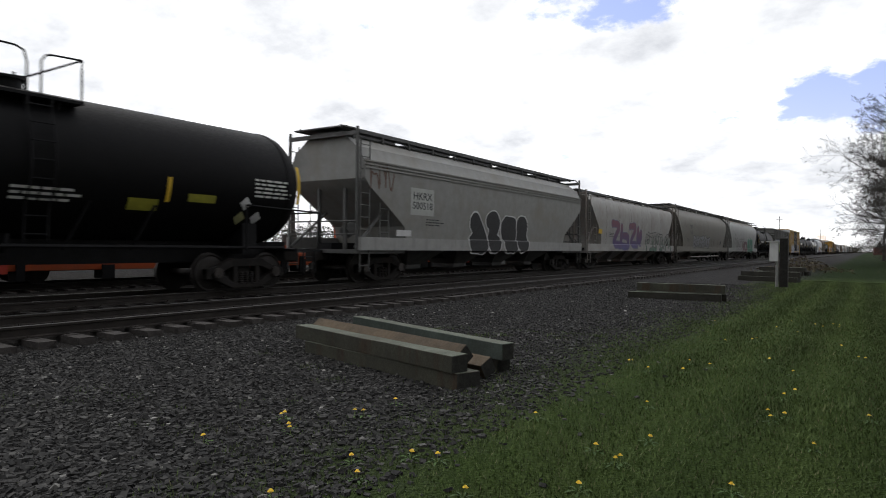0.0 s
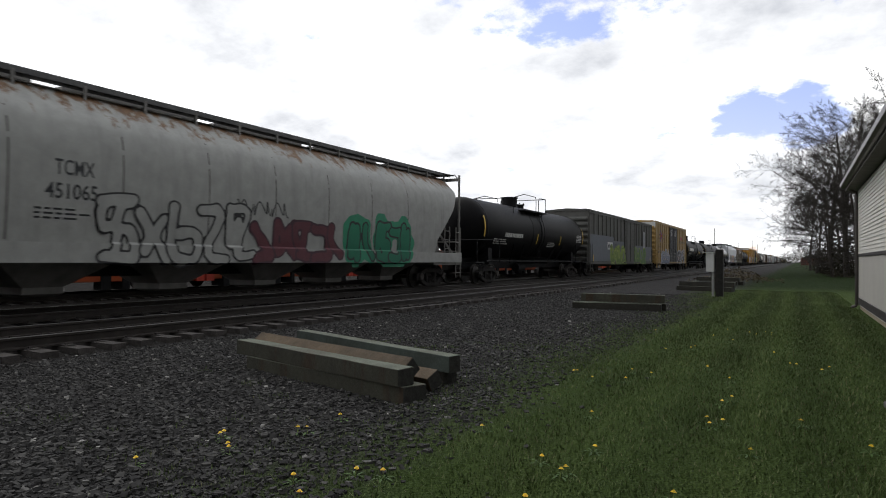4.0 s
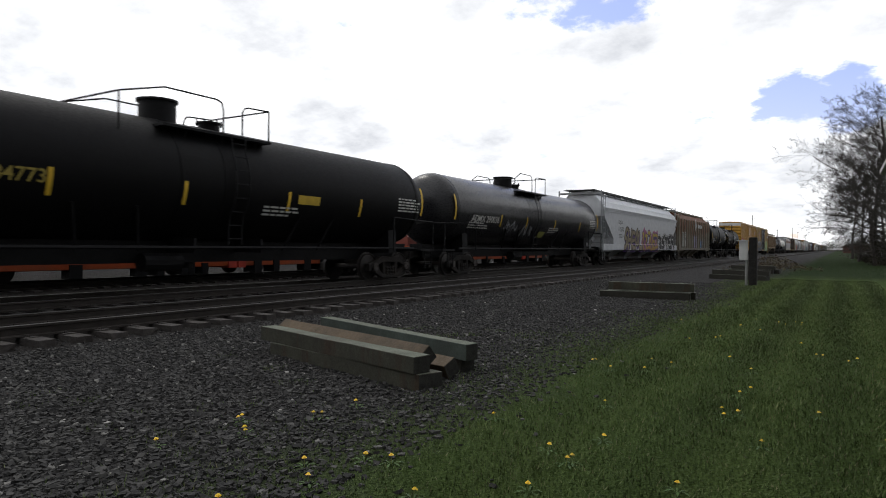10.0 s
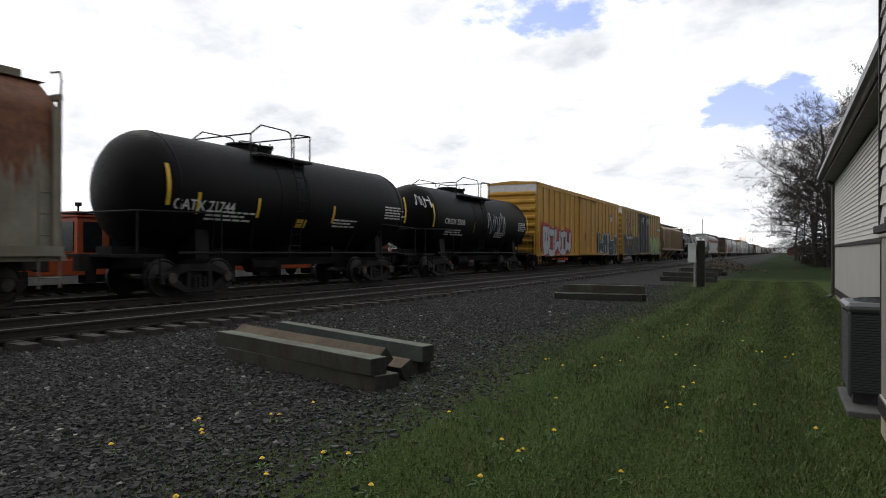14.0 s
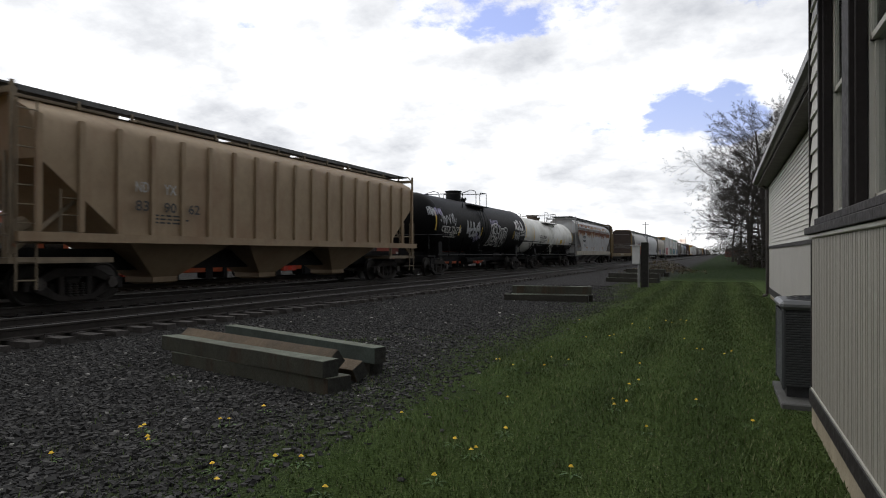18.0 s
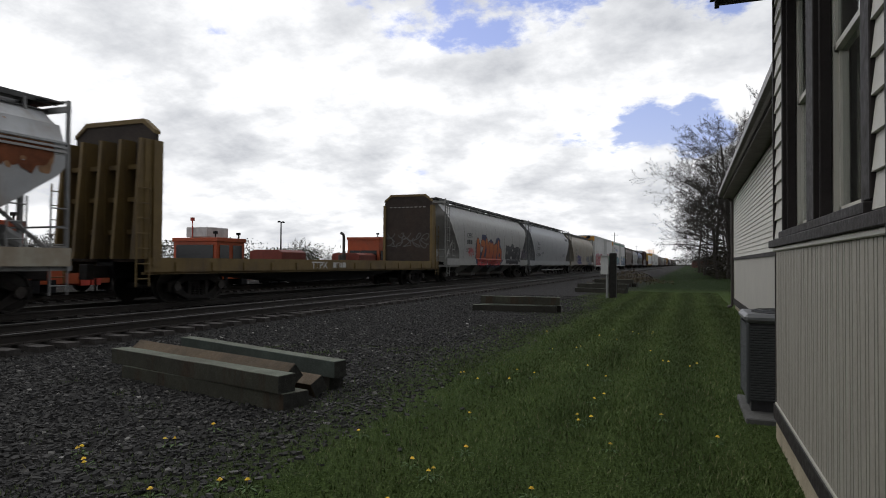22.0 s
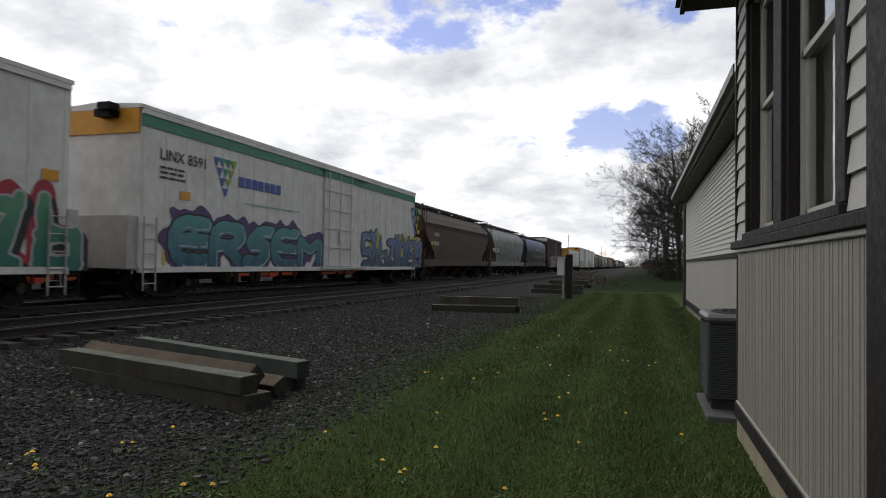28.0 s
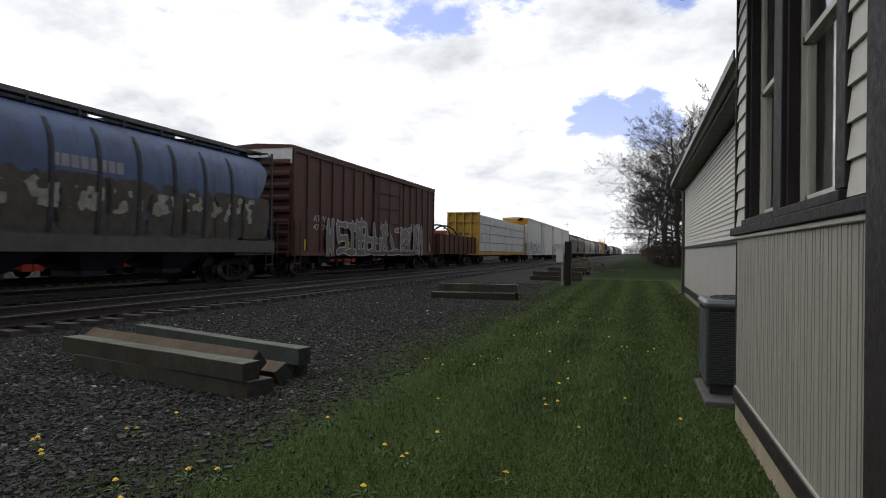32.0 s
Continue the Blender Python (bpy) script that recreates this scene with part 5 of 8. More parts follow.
for k, m in ((0, S_BLUE), (1, S_RED)):
    for s in (-1, 1):
        bm = bmesh.new()
        y, z = at(7, .187), 3.8
        o = 0.15 * (1 if k == 0 else -1) * s
        q = [(y - 0.58, z + s * 0.46 + o - 0.1), (y - 0.58, z + s * 0.46 + o + 0.1), (y, z + o * 0.4 + 0.1), (y + 0.58, z + s * 0.46 + o + 0.1), (y + 0.58, z + s * 0.46 + o - 0.1), (y, z + o * 0.4 - 0.1)]
        bm.faces.new([bm.verts.new((1.622 + 0.003 * k, a, c)) for a, c in q])
        part("emblem", bm, m, car, "crossed red and blue bands")
letter(car, sf7, "any", at(7, .24), 3.75, 0.6, 0.26, DARKL)
letter(car, sf7, "road", at(7, .24), 3.45, 0.65, 0.26, DARKL)
letter(car, sf7, "next", at(7, .12), 3.75, 0.75, 0.26, DARKL)
letter(car, sf7, "load", at(7, .12), 3.45, 0.75, 0.26, DARKL)
letter(car, sf7, "TB OX", at(7, .106), 2.47, 1.6, 0.27, DARKL)
letter(car, sf7, "63 95 10", at(7, .104), 2.0, 2.5, 0.27, DARKL)
for u in (.425, .535):
    bars(car, lambda z: 1.68, at(7, u), 4.6, 1.3, 6, 0.06, 0.06, WHITE, 8)
    bars(car, lambda z: 1.68, at(7, u), 2.0, 0.8, 2, 0.05, 0.3, WHITE, 9)
brand(car, sf7, at(7, .75), 3.75, 1.6, 0.34, 3, S_RED)
letter(car, sf7, "RAILCAR POOLING EXPERTS", at(7, .705), 3.33, 4.7, 0.26, DARKL)
lumps(car, sf7, at(7, .195), 0.97, 4.8, 1.12, fade_paint("ice", (0.10, 0.14, 0.22), (0.34, 0.35, 0.39), 0.9, 2.3), S_BLACK, 6, 41, S_LILAC, spiky=0.5, shell=S_WHITE)
lumps(car, sf7, at(7, .625), 0.97, 5.9, 1.45, S_BLACK, S_WHITE, 6, 45, fat=0.2, rim=0.065, shell=col("violet_grey", (0.16, 0.15, 0.26)))
place(7, car)

# 8 to 10: black tank cars
car, sf, half = tank_car("black tank car with white name blocks", LEN[8], 1.49, 2.69, BLACK, rails=(-2.0, -0.6, 0.75, 1.35, 2.25), marks=(at(8, .30), at(8, .46), at(8, .65), at(8, .81)), dome=0.55)
brand(car, sf, at(8, .185), 2.55, 3.75, 0.4, 6, WHITE)
letter(car, sf, "PROX 45620", at(8, .178), 2.1, 1.8, 0.2, WHITE)
sign(car, sf, at(8, .695), at(8, .74), 2.25, 2.5, S_YEL, "label_plate")
place(8, car)
car, sf, half = tank_car("black tank car with yellow number", LEN[9], 1.49, 2.69, BLACK, rails=(-2.0, -0.6, 0.75, 1.35, 2.25), marks=(at(9, .315), at(9, .47), at(9, .64), at(9, .80)), dome=0.45)
letter(car, sf, "UTLX 684773", at(9, .2), 2.3, 2.2, 0.26, col("ochre", (0.32, 0.25, 0.05)))
sign(car, sf, at(9, .66), at(9, .705), 2.3, 2.55, S_YEL, "label_plate")
place(9, car)
glossy = paint("black_gloss", (0.010, 0.010, 0.012), 0.30, spec=0.35, streak=0.2, dirt=(0.03, 0.03, 0.032))
car, sf, half = tank_car("glossy black tank car with white number", LEN[10], 1.47, 2.68, glossy, rails=(-1.9, -1.0, 0.1, 0.5, 1.8), marks=(at(10, .307), at(10, .447), at(10, .628), at(10, .82)), dome=0.42)
letter(car, sf, "ADMX 290036", at(10, .173), 2.2, 2.5, 0.28, WHITE)
squiggle(car, sf, at(10, .335), 1.85, 1.2, 0.5, S_SILVER, 5, 2)
squiggle(car, sf, at(10, .435), 1.7, 1.2, 0.5, S_SILVER, 6, 2)
sign(car, sf, at(10, .54), at(10, .58), 1.65, 1.95, col("label_lime", (0.3, 0.3, 0.08)), "label_plate")
place(10, car)

# 11: light grey hopper with long graffiti
h11 = paint("hopper_light", (0.56, 0.575, 0.60), 0.5, streak=0.15, spec=0.5)
car, sf, en = hopper_car("light grey covered hopper with sand and yellow graffiti", LEN[11], 4.9, h11, "flat", sill=h11, dark=mat("hopper_frame_light", (0.30, 0.31, 0.32), 0.6), outlets=4)
letter(car, sf, "EQUX", at(11, .167), 2.75, 0.95, 0.28, DARKL)
letter(car, sf, "115270", at(11, .167), 2.3, 1.2, 0.28, DARKL)
graffiti(car, sf, "SHEOL", at(11, .228), 1.06, 4.7, 1.4, mat("spray_marbled", (0.30, 0.25, 0.17), 0.6, var=0.45, scale=5, streak=0.5, dirt=(0.16, 0.115, 0.07)), S_BLACK, None, 1, fat=0.19, rim=0.07, block=S_PURPLE)
lumps(car, sf, at(11, .445), 1.06, 4.7, 1.25, fade_paint("amber_fade", (0.36, 0.20, 0.05), (0.52, 0.40, 0.08), 1.0, 2.2), S_PURPLE, 6, 52, col("rose", (0.36, 0.12, 0.24)), fat=0.19, block=col("indigo", (0.06, 0.04, 0.14)))
for u in (.685, .74, .80, .865):
    stain(car, over_sill(car, sf), at(11, u), at(11, u) + 0.6, 1.75, 2.25, col("peach", (0.45, 0.17, 0.08)), "graffiti_spot", int(u * 1000), 0.5, 6)
graffiti(car, sf, "2STER", at(11, .67), 1.06, 5.8, 1.1, S_BLACK, S_WHITE, None, 2, fat=0.2, rim=0.06, shell=S_BLACK)
squiggle(car, sf, at(11, .945), 2.9, 0.5, 0.35, S_BLACK, 44, 2, 0.05)
place(11, car)

# 12: rusty ribbed hopper
r12 = mat("rusty_side", (0.20, 0.185, 0.145), 0.75, var=0.3, scale=1.2, rust=(0.17, 0.066, 0.028), rust_z=(0.3, 4.2), streak=0.5, dirt=(0.11, 0.07, 0.045))
p12 = mat("rusty_post", (0.23, 0.205, 0.16), 0.75, var=0.3, scale=1.2, dirt=(0.13, 0.08, 0.05))
car, sf, en = hopper_car("rust-streaked ribbed hopper with a white diamond emblem", LEN[12], 4.85, r12, "box", dark=p12, outlets=4, ribs=15, rib_mat=p12, W=3.05, board=False)
bm = bmesh.new()
for k in range(11):
    y = at(12, .08 + .084 * k)
    box(bm, -0.9, y - 0.45, 4.6, 0.9, y + 0.45, 4.76)
    rod(bm, (0.75, y - 0.3, 4.7), (0.75, y - 0.3, 4.9), 0.02, 5)
    rod(bm, (0.75, y - 0.42, 4.87), (0.75, y - 0.18, 4.87), 0.02, 5)
part("roof_hatch", bm, p12, car)
def sf12(z):
    return 1.535
bm = bmesh.new()
y, z = at(12, .485), 3.5
bm.faces.new([bm.verts.new((1.61, a, c)) for a, c in ((y - .55, z), (y, z - .62), (y + .55, z), (y, z + .75))])
part("emblem", bm, S_WHITE, car, "white diamond emblem")
bm = bmesh.new()
for a, c in ((0, .16), (0, -.16), (.16, 0), (-.16, 0)):
    rod(bm, (1.611, y + a, z + c), (1.615, y + a, z + c), 0.14, 12)
part("emblem", bm, S_SILVER, car, "grey flower in the emblem")
brand(car, lambda z: 1.61, at(12, .55), 3.3, 2.5, 0.34, 3, S_WHITE)
sign(car, sf12, at(12, .13), at(12, .166), 1.35, 2.75, pale, "number_panel")
sign(car, sf12, at(12, .177), at(12, .217), 1.35, 2.75, pale, "number_panel")
for t, u, zz in (("AD", .133, 2.4), ("MX", .182, 2.4), ("55", .135, 2.02), ("196", .18, 2.02)):
    letter(car, sf12, t, at(12, u), zz, 0.48 if t != "196" else 0.6, 0.27, DARKL)
lumps(car, sf12, at(12, .435), 1.22, 1.7, 1.15, S_LILAC, S_PURPLE, 4, 61, fat=0.24, rim=0.04)
lumps(car, sf12, at(12, .645), 1.22, 1.3, 0.95, S_SKY, S_BLUE, 3, 62, fat=0.22, rim=0.04)
place(12, car)

# 13, 14: short black tank cars
car, sf, half = tank_car("short black tank car with white number", LEN[13], 1.5, 2.68, BLACK, rails=(-1.6, -0.9, 0.1, 0.2, 0.95), marks=(at(13, .222), at(13, .379), at(13, .634)), dome=0.1, rail_style=0)
letter(car, sf, "GATX 71744", at(13, .17), 2.15, 1.95, 0.26, WHITE)
sign(car, sf, at(13, .51), at(13, .545), 1.85, 2.1, S_YEL, "label_plate")
place(13, car)
car, sf, half = tank_car("short black tank car with silver handwriting", LEN[14], 1.42, 2.62, BLACK, rails=(-2.2, -1.2, 0.2, 0.5, 1.5), marks=(at(14, .45),), dome=0.12)
letter(car, sf, "CRGX 5506", at(14, .225), 2.35, 2.0, 0.24, WHITE)
squiggle(car, sf, at(14, .05), 2.95, 1.4, 0.5, S_WHITE, 7, 2, 0.05)
squiggle(car, sf, at(14, .55), 2.1, 2.6, 0.9, S_SILVER, 8, 3, 0.05)
place(14, car)

# 15: golden yellow boxcar
b15 = paint("boxcar_gold", (0.47, 0.25, 0.028), 0.5, streak=0.25, dirt=(0.25, 0.14, 0.03))
car, sf, half = box_car("golden yellow boxcar with dark and white graffiti", LEN[15], 5.3, b15, doors=((.42, .56),), ribs=20, end_ribs=8, top_end=S_WHITE)
sign(car, sf7, at(15, .825), at(15, .857), 3.65, 4.25, S_SILVER, "emblem", "red, white and blue shield emblem")
sign(car, sf7, at(15, .825), at(15, .857), 4.05, 4.25, S_BLUE, "emblem", "", 0.012)
lumps(car, sf7, at(15, .655), 0.98, 6.8, 1.7, fade_paint("slate", (0.012, 0.02, 0.025), (0.03, 0.06, 0.075), 1.0, 2.6), S_WHITE, 4, 71, fat=0.25, rim=0.06, shell=S_BLACK)
lumps(car, sf7, at(15, .08), 0.98, 5.5, 1.5, S_SILVER, S_BLACK, 5, 72, S_RED, fat=0.22)
place(15, car)

# 16: tan boxcar, lime and black graffiti
b16 = paint("boxcar_straw", (0.40, 0.265, 0.085), 0.55, streak=0.25)
car, sf, half = box_car("straw yellow boxcar with black doors and lime graffiti", LEN[16], 5.3, b16, doors=((.375, .505), (.508, .64)), ribs=18, end_ribs=8, top_end=S_WHITE, door_mat=MATS["door_black"])
for k, m in ((0, S_BLUE), (1, S_RED)):
    for s in (-1, 1):
        bm = bmesh.new()
        y, z = at(16, .172), 3.75
        o = 0.15 * (1 if k == 0 else -1) * s
        q = [(y - 0.55, z + s * 0.55 + o - 0.09), (y - 0.55, z + s * 0.55 + o + 0.09), (y, z + o * 0.4 + 0.09), (y + 0.55, z + s * 0.55 + o + 0.09), (y + 0.55, z + s * 0.55 + o - 0.09), (y, z + o * 0.4 - 0.09)]
        bm.faces.new([bm.verts.new((1.622 + 0.003 * k, a, c)) for a, c in q])
        part("emblem", bm, m, car, "crossed red and blue bands")
letter(car, sf7, "next", at(16, .105), 3.95, 0.6, 0.24, DARKL)
letter(car, sf7, "load", at(16, .105), 3.65, 0.6, 0.24, DARKL)
letter(car, sf7, "any", at(16, .231), 3.95, 0.6, 0.24, DARKL)
letter(car, sf7, "road", at(16, .231), 3.65, 0.7, 0.24, DARKL)
letter(car, sf7, "TBOX", at(16, .15), 2.85, 1.5, 0.28, DARKL)
sign(car, sf7, at(16, .118), at(16, .243), 2.3, 2.65, S_BLACK, "number_panel")
letter(car, lambda z: 1.63, "665887", at(16, .122), 2.35, 2.5, 0.26, WHITE)
sign(car, sf7, at(16, .842), at(16, .955), 3.45, 3.8, S_BLACK, "panel", "", 0.01)
brand(car, lambda z: 1.63, at(16, .85), 3.5, 2.1, 0.26, 3, S_WHITE)
lumps(car, sf7, at(16, .075), 0.88, 7.9, 1.75, fade_paint("charcoal_fade", (0.018, 0.018, 0.02), (0.045, 0.045, 0.05), 0.9, 2.5), col("smoke", (0.13, 0.135, 0.14)), 6, 81, None, fat=0.25, rim=0.05, shell=S_BLACK)
for k in range(5):
    stain(car, sf7, at(16, .675 + .05 * k), at(16, .675 + .05 * k) + 0.9, 2.0, 2.9, S_BLACK, "graffiti_spot", 300 + k, 0.45, 8)
lumps(car, sf7, at(16, .665), 0.90, 6.5, 1.6, fade_paint("lime_green", (0.01, 0.15, 0.09), (0.30, 0.40, 0.06), 0.9, 2.1), col("pale_lime", (0.42, 0.5, 0.34)), 7, 82, None, fat=0.2, spiky=0.5, shell=col("forest", (0.01, 0.07, 0.035)))
for u in (.43, .555):
    bars(car, lambda z: 1.68, at(16, u), 4.55, 1.2, 5, 0.06, 0.06, WHITE, 8)
place(16, car)

# 17: tan ribbed hopper
t17 = paint("hopper_tan", (0.27, 0.20, 0.125), 0.65, streak=0.4, dirt=(0.2, 0.12, 0.07))
car, sf, en = hopper_car("tan ribbed covered hopper with sloped ends", LEN[17], 4.65, t17, "post", dark=mat("hopper_frame_tan2", (0.2, 0.16, 0.11), 0.7), outlets=3, ribs=19)
for t, u, zz in (("ND", .191, 2.6), ("YX", .236, 2.6), ("83", .191, 2.15), ("90", .236, 2.15), ("62", .278, 2.15)):
    letter(car, lambda z, f=sf: f(z) + 0.078, t, at(17, u - .02), zz, 0.38, 0.24, LABEL if zz > 2.3 else DARKL)
place(17, car)

# 18: black tank car under silver graffiti
car, sf, half = tank_car("black tank car covered with silver graffiti", LEN[18], 1.49, 2.74, BLACK, rails=(-2.9, -1.3, -0.75, -0.1, 1.05), marks=(at(18, .272), at(18, .453), at(18, .785)), dome=0.5)
letter(car, sf, "CBTX 721736", at(18, .15), 2.25, 2.6, 0.3, WHITE)
for u, z, w, h, m, sd in ((.14, 2.65, 2.0, 0.5, S_SILVER, 1), (.06, 3.0, 0.9, 0.4, S_SILVER, 3), (.39, 1.9, 1.2, 0.4, S_LILAC, 5), (.11, 3.1, 0.8, 0.3, S_LILAC, 6), (.80, 2.1, 1.2, 0.5, S_SILVER, 8), (.53, 2.8, 1.6, 0.4, S_LILAC, 9)):
    squiggle(car, sf, at(18, u), z, w, h, m, sd, 3, 0.07)
lumps(car, sf, at(18, .54), 1.7, 3.1, 1.15, S_BLACK, S_WHITE, 6, 91, fat=0.17, rim=0.06)
lumps(car, sf, at(18, .33), 2.1, 2.4, 0.85, S_SILVER, S_BLACK, 5, 92, fat=0.2, rim=0.04)
lumps(car, sf, at(18, .80), 2.75, 1.9, 0.6, S_WHITE, S_BLACK, 4, 93, fat=0.2, rim=0.04)
place(18, car)

# 19: white tank car with black underside
wh = paint("tank_white", (0.70, 0.70, 0.665), 0.5, streak=0.25, dirt=(0.35, 0.33, 0.28))
car, sf, half = tank_car("white tank car with black underside", LEN[19], 1.41, 2.54, wh, rails=(-2.0, -1.6, -0.85, -0.2, 1.85), belly=BLACK, cap_mat=mat("valve_rusty", (0.10, 0.075, 0.055), 0.75, dirt=(0.05, 0.03, 0.02)), fit_mat=mat("platform_grey", (0.17, 0.165, 0.155), 0.7, dirt=(0.10, 0.06, 0.035)), marks=(at(19, .378), at(19, .571), at(19, .76)), dome=0.3, rail_style=1)
letter(car, sf, "UTLX 200674", at(19, .192), 2.33, 2.2, 0.25, DARKL)
sign(car, sf, at(19, .65), at(19, .70), 1.95, 2.35, S_YEL, "label_plate")
bars(car, sf, at(19, .205), 2.2, 2.0, 3, 0.04, 0.06, DARKL, 4)
place(19, car)

# 20: white hopper streaked with rust
h20 = paint("hopper_pale_worn", (0.41, 0.42, 0.43), 0.6, var=0.14, scale=1.5, dirt=(0.26, 0.2, 0.15), streak=0.45)
rust_pale = mat("rust_wash", (0.30, 0.165, 0.085), 0.85, var=0.5, scale=2.5, dirt=(0.36, 0.27, 0.18), streak=0.5)
rust_deep = mat("rust_run", (0.185, 0.058, 0.022), 0.9, var=0.5, scale=3, dirt=(0.10, 0.035, 0.018), streak=0.5)
car, sf, en = hopper_car("pale hopper with rust running from the roof", LEN[20], 4.78, h20, "flat", sill=paint("sill_cream", (0.40, 0.37, 0.3), 0.65, dirt=(0.2, 0.12, 0.06)), dark=mat("hopper_frame_dull", (0.25, 0.25, 0.25), 0.7), outlets=4)
q = LEN[20] / 2 - 0.9
stain(car, sf, -q, q, 2.55, 3.74, rust_pale, "rust_stain", 611, 0.12, cell=0.045, lift=0.004, drip=0.9)
stain(car, sf, -q, q, 2.75, 3.73, rust_deep, "rust_stain", 612, -0.02, cell=0.045, lift=0.008, drip=0.9)
stain(car, sf, -q, q * 0.9, 3.76, 4.14, rust_pale, "rust_stain", 613, 0.05, 9, 0.045, 0.3, lift=0.004)
stain(car, sf, -q, -q * 0.2, 3.76, 4.14, rust_deep, "rust_stain", 614, -0.15, 6, 0.045, 0.3, lift=0.008)
for k in range(5):
    stain(car, sf, -q + 3.4 * k, -q + 3.4 * k + 2.6, 1.5, 1.95, rust_pale, "rust_stain", 620 + k, -0.35, 6, 0.045, lift=0.004)
bars(car, sf, at(20, .17), 2.7, 1.4, 2, 0.24, 0.14, DARKL, 4)
sign(car, sf, at(20, .773), at(20, .818), 1.6, 2.3, LABEL, "panel")
place(20, car)

# 21: bulkhead flatcar, empty
car, sf, half = bulkhead_flat("empty yellow bulkhead flatcar with planked ends", LEN[21])
letter(car, lambda z: 1.47, "TTPX", at(21, .38), 0.92, 1.1, 0.24, WHITE)
bars(car, lambda z: 1.47, at(21, .45), 0.94, 1.2, 1, 0.2, 0.05, WHITE, 3)
rnd = random.Random(7)
for k in range(5):
    cx, p1, p2, m1 = -1.0 + 0.5 * k, rnd.uniform(0, 6), rnd.uniform(0, 6), rnd.choice((1.5, 2.0, 2.5))
    pts = [Vector((cx + 0.23 * math.sin(m1 * t + p1) + 0.05 * math.sin(5 * t), half - 0.966, 2.35 + 0.36 * math.cos(t + 0.4 * math.sin(2 * t + p2)) + 0.08 * math.sin(4 * t + p1))) for t in [0.16 * j for j in range(40)]]
    loops = []
    for j, v in enumerate(pts):
        d = pts[min(39, j + 1)] - pts[max(0, j - 1)]
        d = Vector((-d.z, 0, d.x)).normalized() * 0.022
        loops.append([v - d, v + d])
    bm = bmesh.new()
    rings(bm, loops, cap=False, closed=False)
    part("graffiti_line", bm, col("dull_grey", (0.10, 0.10, 0.10)), car)
bm = bmesh.new()
for k in range(9):
    x = -1.1 + 0.25 * k
    box(bm, x, half - 0.975, 4.18, x + 0.14, half - 0.95, 4.22)
split_parts("plank_mark", bm, LABEL, car, "pale worn patch on the planks")
place(21, car)

# 22: white round-sided hopper with an orange piece
h22 = paint("hopper_white", (0.31, 0.31, 0.30), 0.55, streak=0.25, dirt=(0.3, 0.29, 0.27))
fr22 = mat("hopper_frame_pale", (0.26, 0.26, 0.25), 0.7)
car, sf, en = hopper_car("white round-sided hopper with orange graffiti", LEN[22], 4.9, h22, "round", dark=fr22, outlets=4)
letter(car, sf, "CBFX", at(22, .19), 2.75, 1.0, 0.28, DARKL)
bars(car, sf, at(22, .19), 2.35, 1.1, 1, 0.26, 0.05, DARKL, 5)
lumps(car, sf, at(22, .285), 1.15, 5.9, 1.5, fade_paint("ember", (0.28, 0.035, 0.02), (0.40, 0.13, 0.03), 1.1, 2.6), S_MAROON, 6, 101, col("navy", (0.02, 0.03, 0.08)), fat=0.26, rim=0.07)
lumps(car, sf, at(22, .29), 0.98, 5.6, 0.45, S_RED, S_MAROON, 7, 103, fat=0.3, rim=0.03)
lumps(car, sf, at(22, .625), 1.2, 4.3, 1.25, fade_paint("ink", (0.02, 0.02, 0.025), (0.06, 0.062, 0.068), 1.2, 2.5), S_BLACK, 6, 102, None, fat=0.25, rim=0.05)
squiggle(car, sf, at(22, .855), 1.5, 1.9, 0.8, col("plum_grey", (0.12, 0.10, 0.15)), 47, 3, 0.06)
squiggle(car, sf, at(22, .205), 1.6, 1.1, 0.5, S_RED, 48, 3, 0.05)
place(22, car)

# 23: light blue-grey hopper
h23 = paint("hopper_blue_grey", (0.265, 0.277, 0.29), 0.5, streak=0.2, spec=0.5)
car, sf, en = hopper_car("light blue-grey round-sided hopper with black print", LEN[23], 4.95, h23, "round", dark=mat("hopper_frame_steel", (0.19, 0.195, 0.2), 0.65), outlets=4)
letter(car, sf, "GACX", at(23, .17), 2.85, 0.95, 0.26, DARKL)
letter(car, sf, "15309", at(23, .168), 2.42, 1.05, 0.26, DARKL)
brand(car, sf, at(23, .86), 3.65, 1.7, 0.34, 4, DARKL)
squiggle(car, sf, at(23, .14), 1.75, 1.6, 0.35, S_BLACK, 31, 3)
squiggle(car, sf, at(23, .25), 2.0, 1.2, 0.25, S_BLACK, 32, 2)
squiggle(car, sf, at(23, .76), 1.9, 1.5, 0.3, S_BLACK, 33, 3)
bm = bmesh.new()
pipe(bm, [(1.42, at(23, .28), 0.95), (1.42, at(23, .85), 0.95)], 0.06)
pipe(bm, [(1.42, at(23, .28), 0.55), (1.42, at(23, .82), 0.55)], 0.06)
part("air_pipe", bm, fr22, car, "unloading pipe along the sill")
place(23, car)

# 24: cream hopper
h24 = paint("hopper_cream", (0.29, 0.265, 0.215), 0.6, streak=0.35, dirt=(0.22, 0.16, 0.10))
car, sf, en = hopper_car("cream round-sided hopper with blue graffiti", LEN[24], 4.8, h24, "round", dark=mat("hopper_frame_cream", (0.2, 0.185, 0.155), 0.7), outlets=4)
letter(car, sf, "CAGX", at(24, .20), 2.7, 0.9, 0.24, DARKL)
letter(car, sf, "95182", at(24, .20), 2.25, 0.95, 0.24, DARKL)
lumps(car, sf, at(24, .24), 1.2, 3.4, 0.95, col("ultramarine", (0.02, 0.03, 0.13)), S_PURPLE, 5, 111, fat=0.22, rim=0.05)
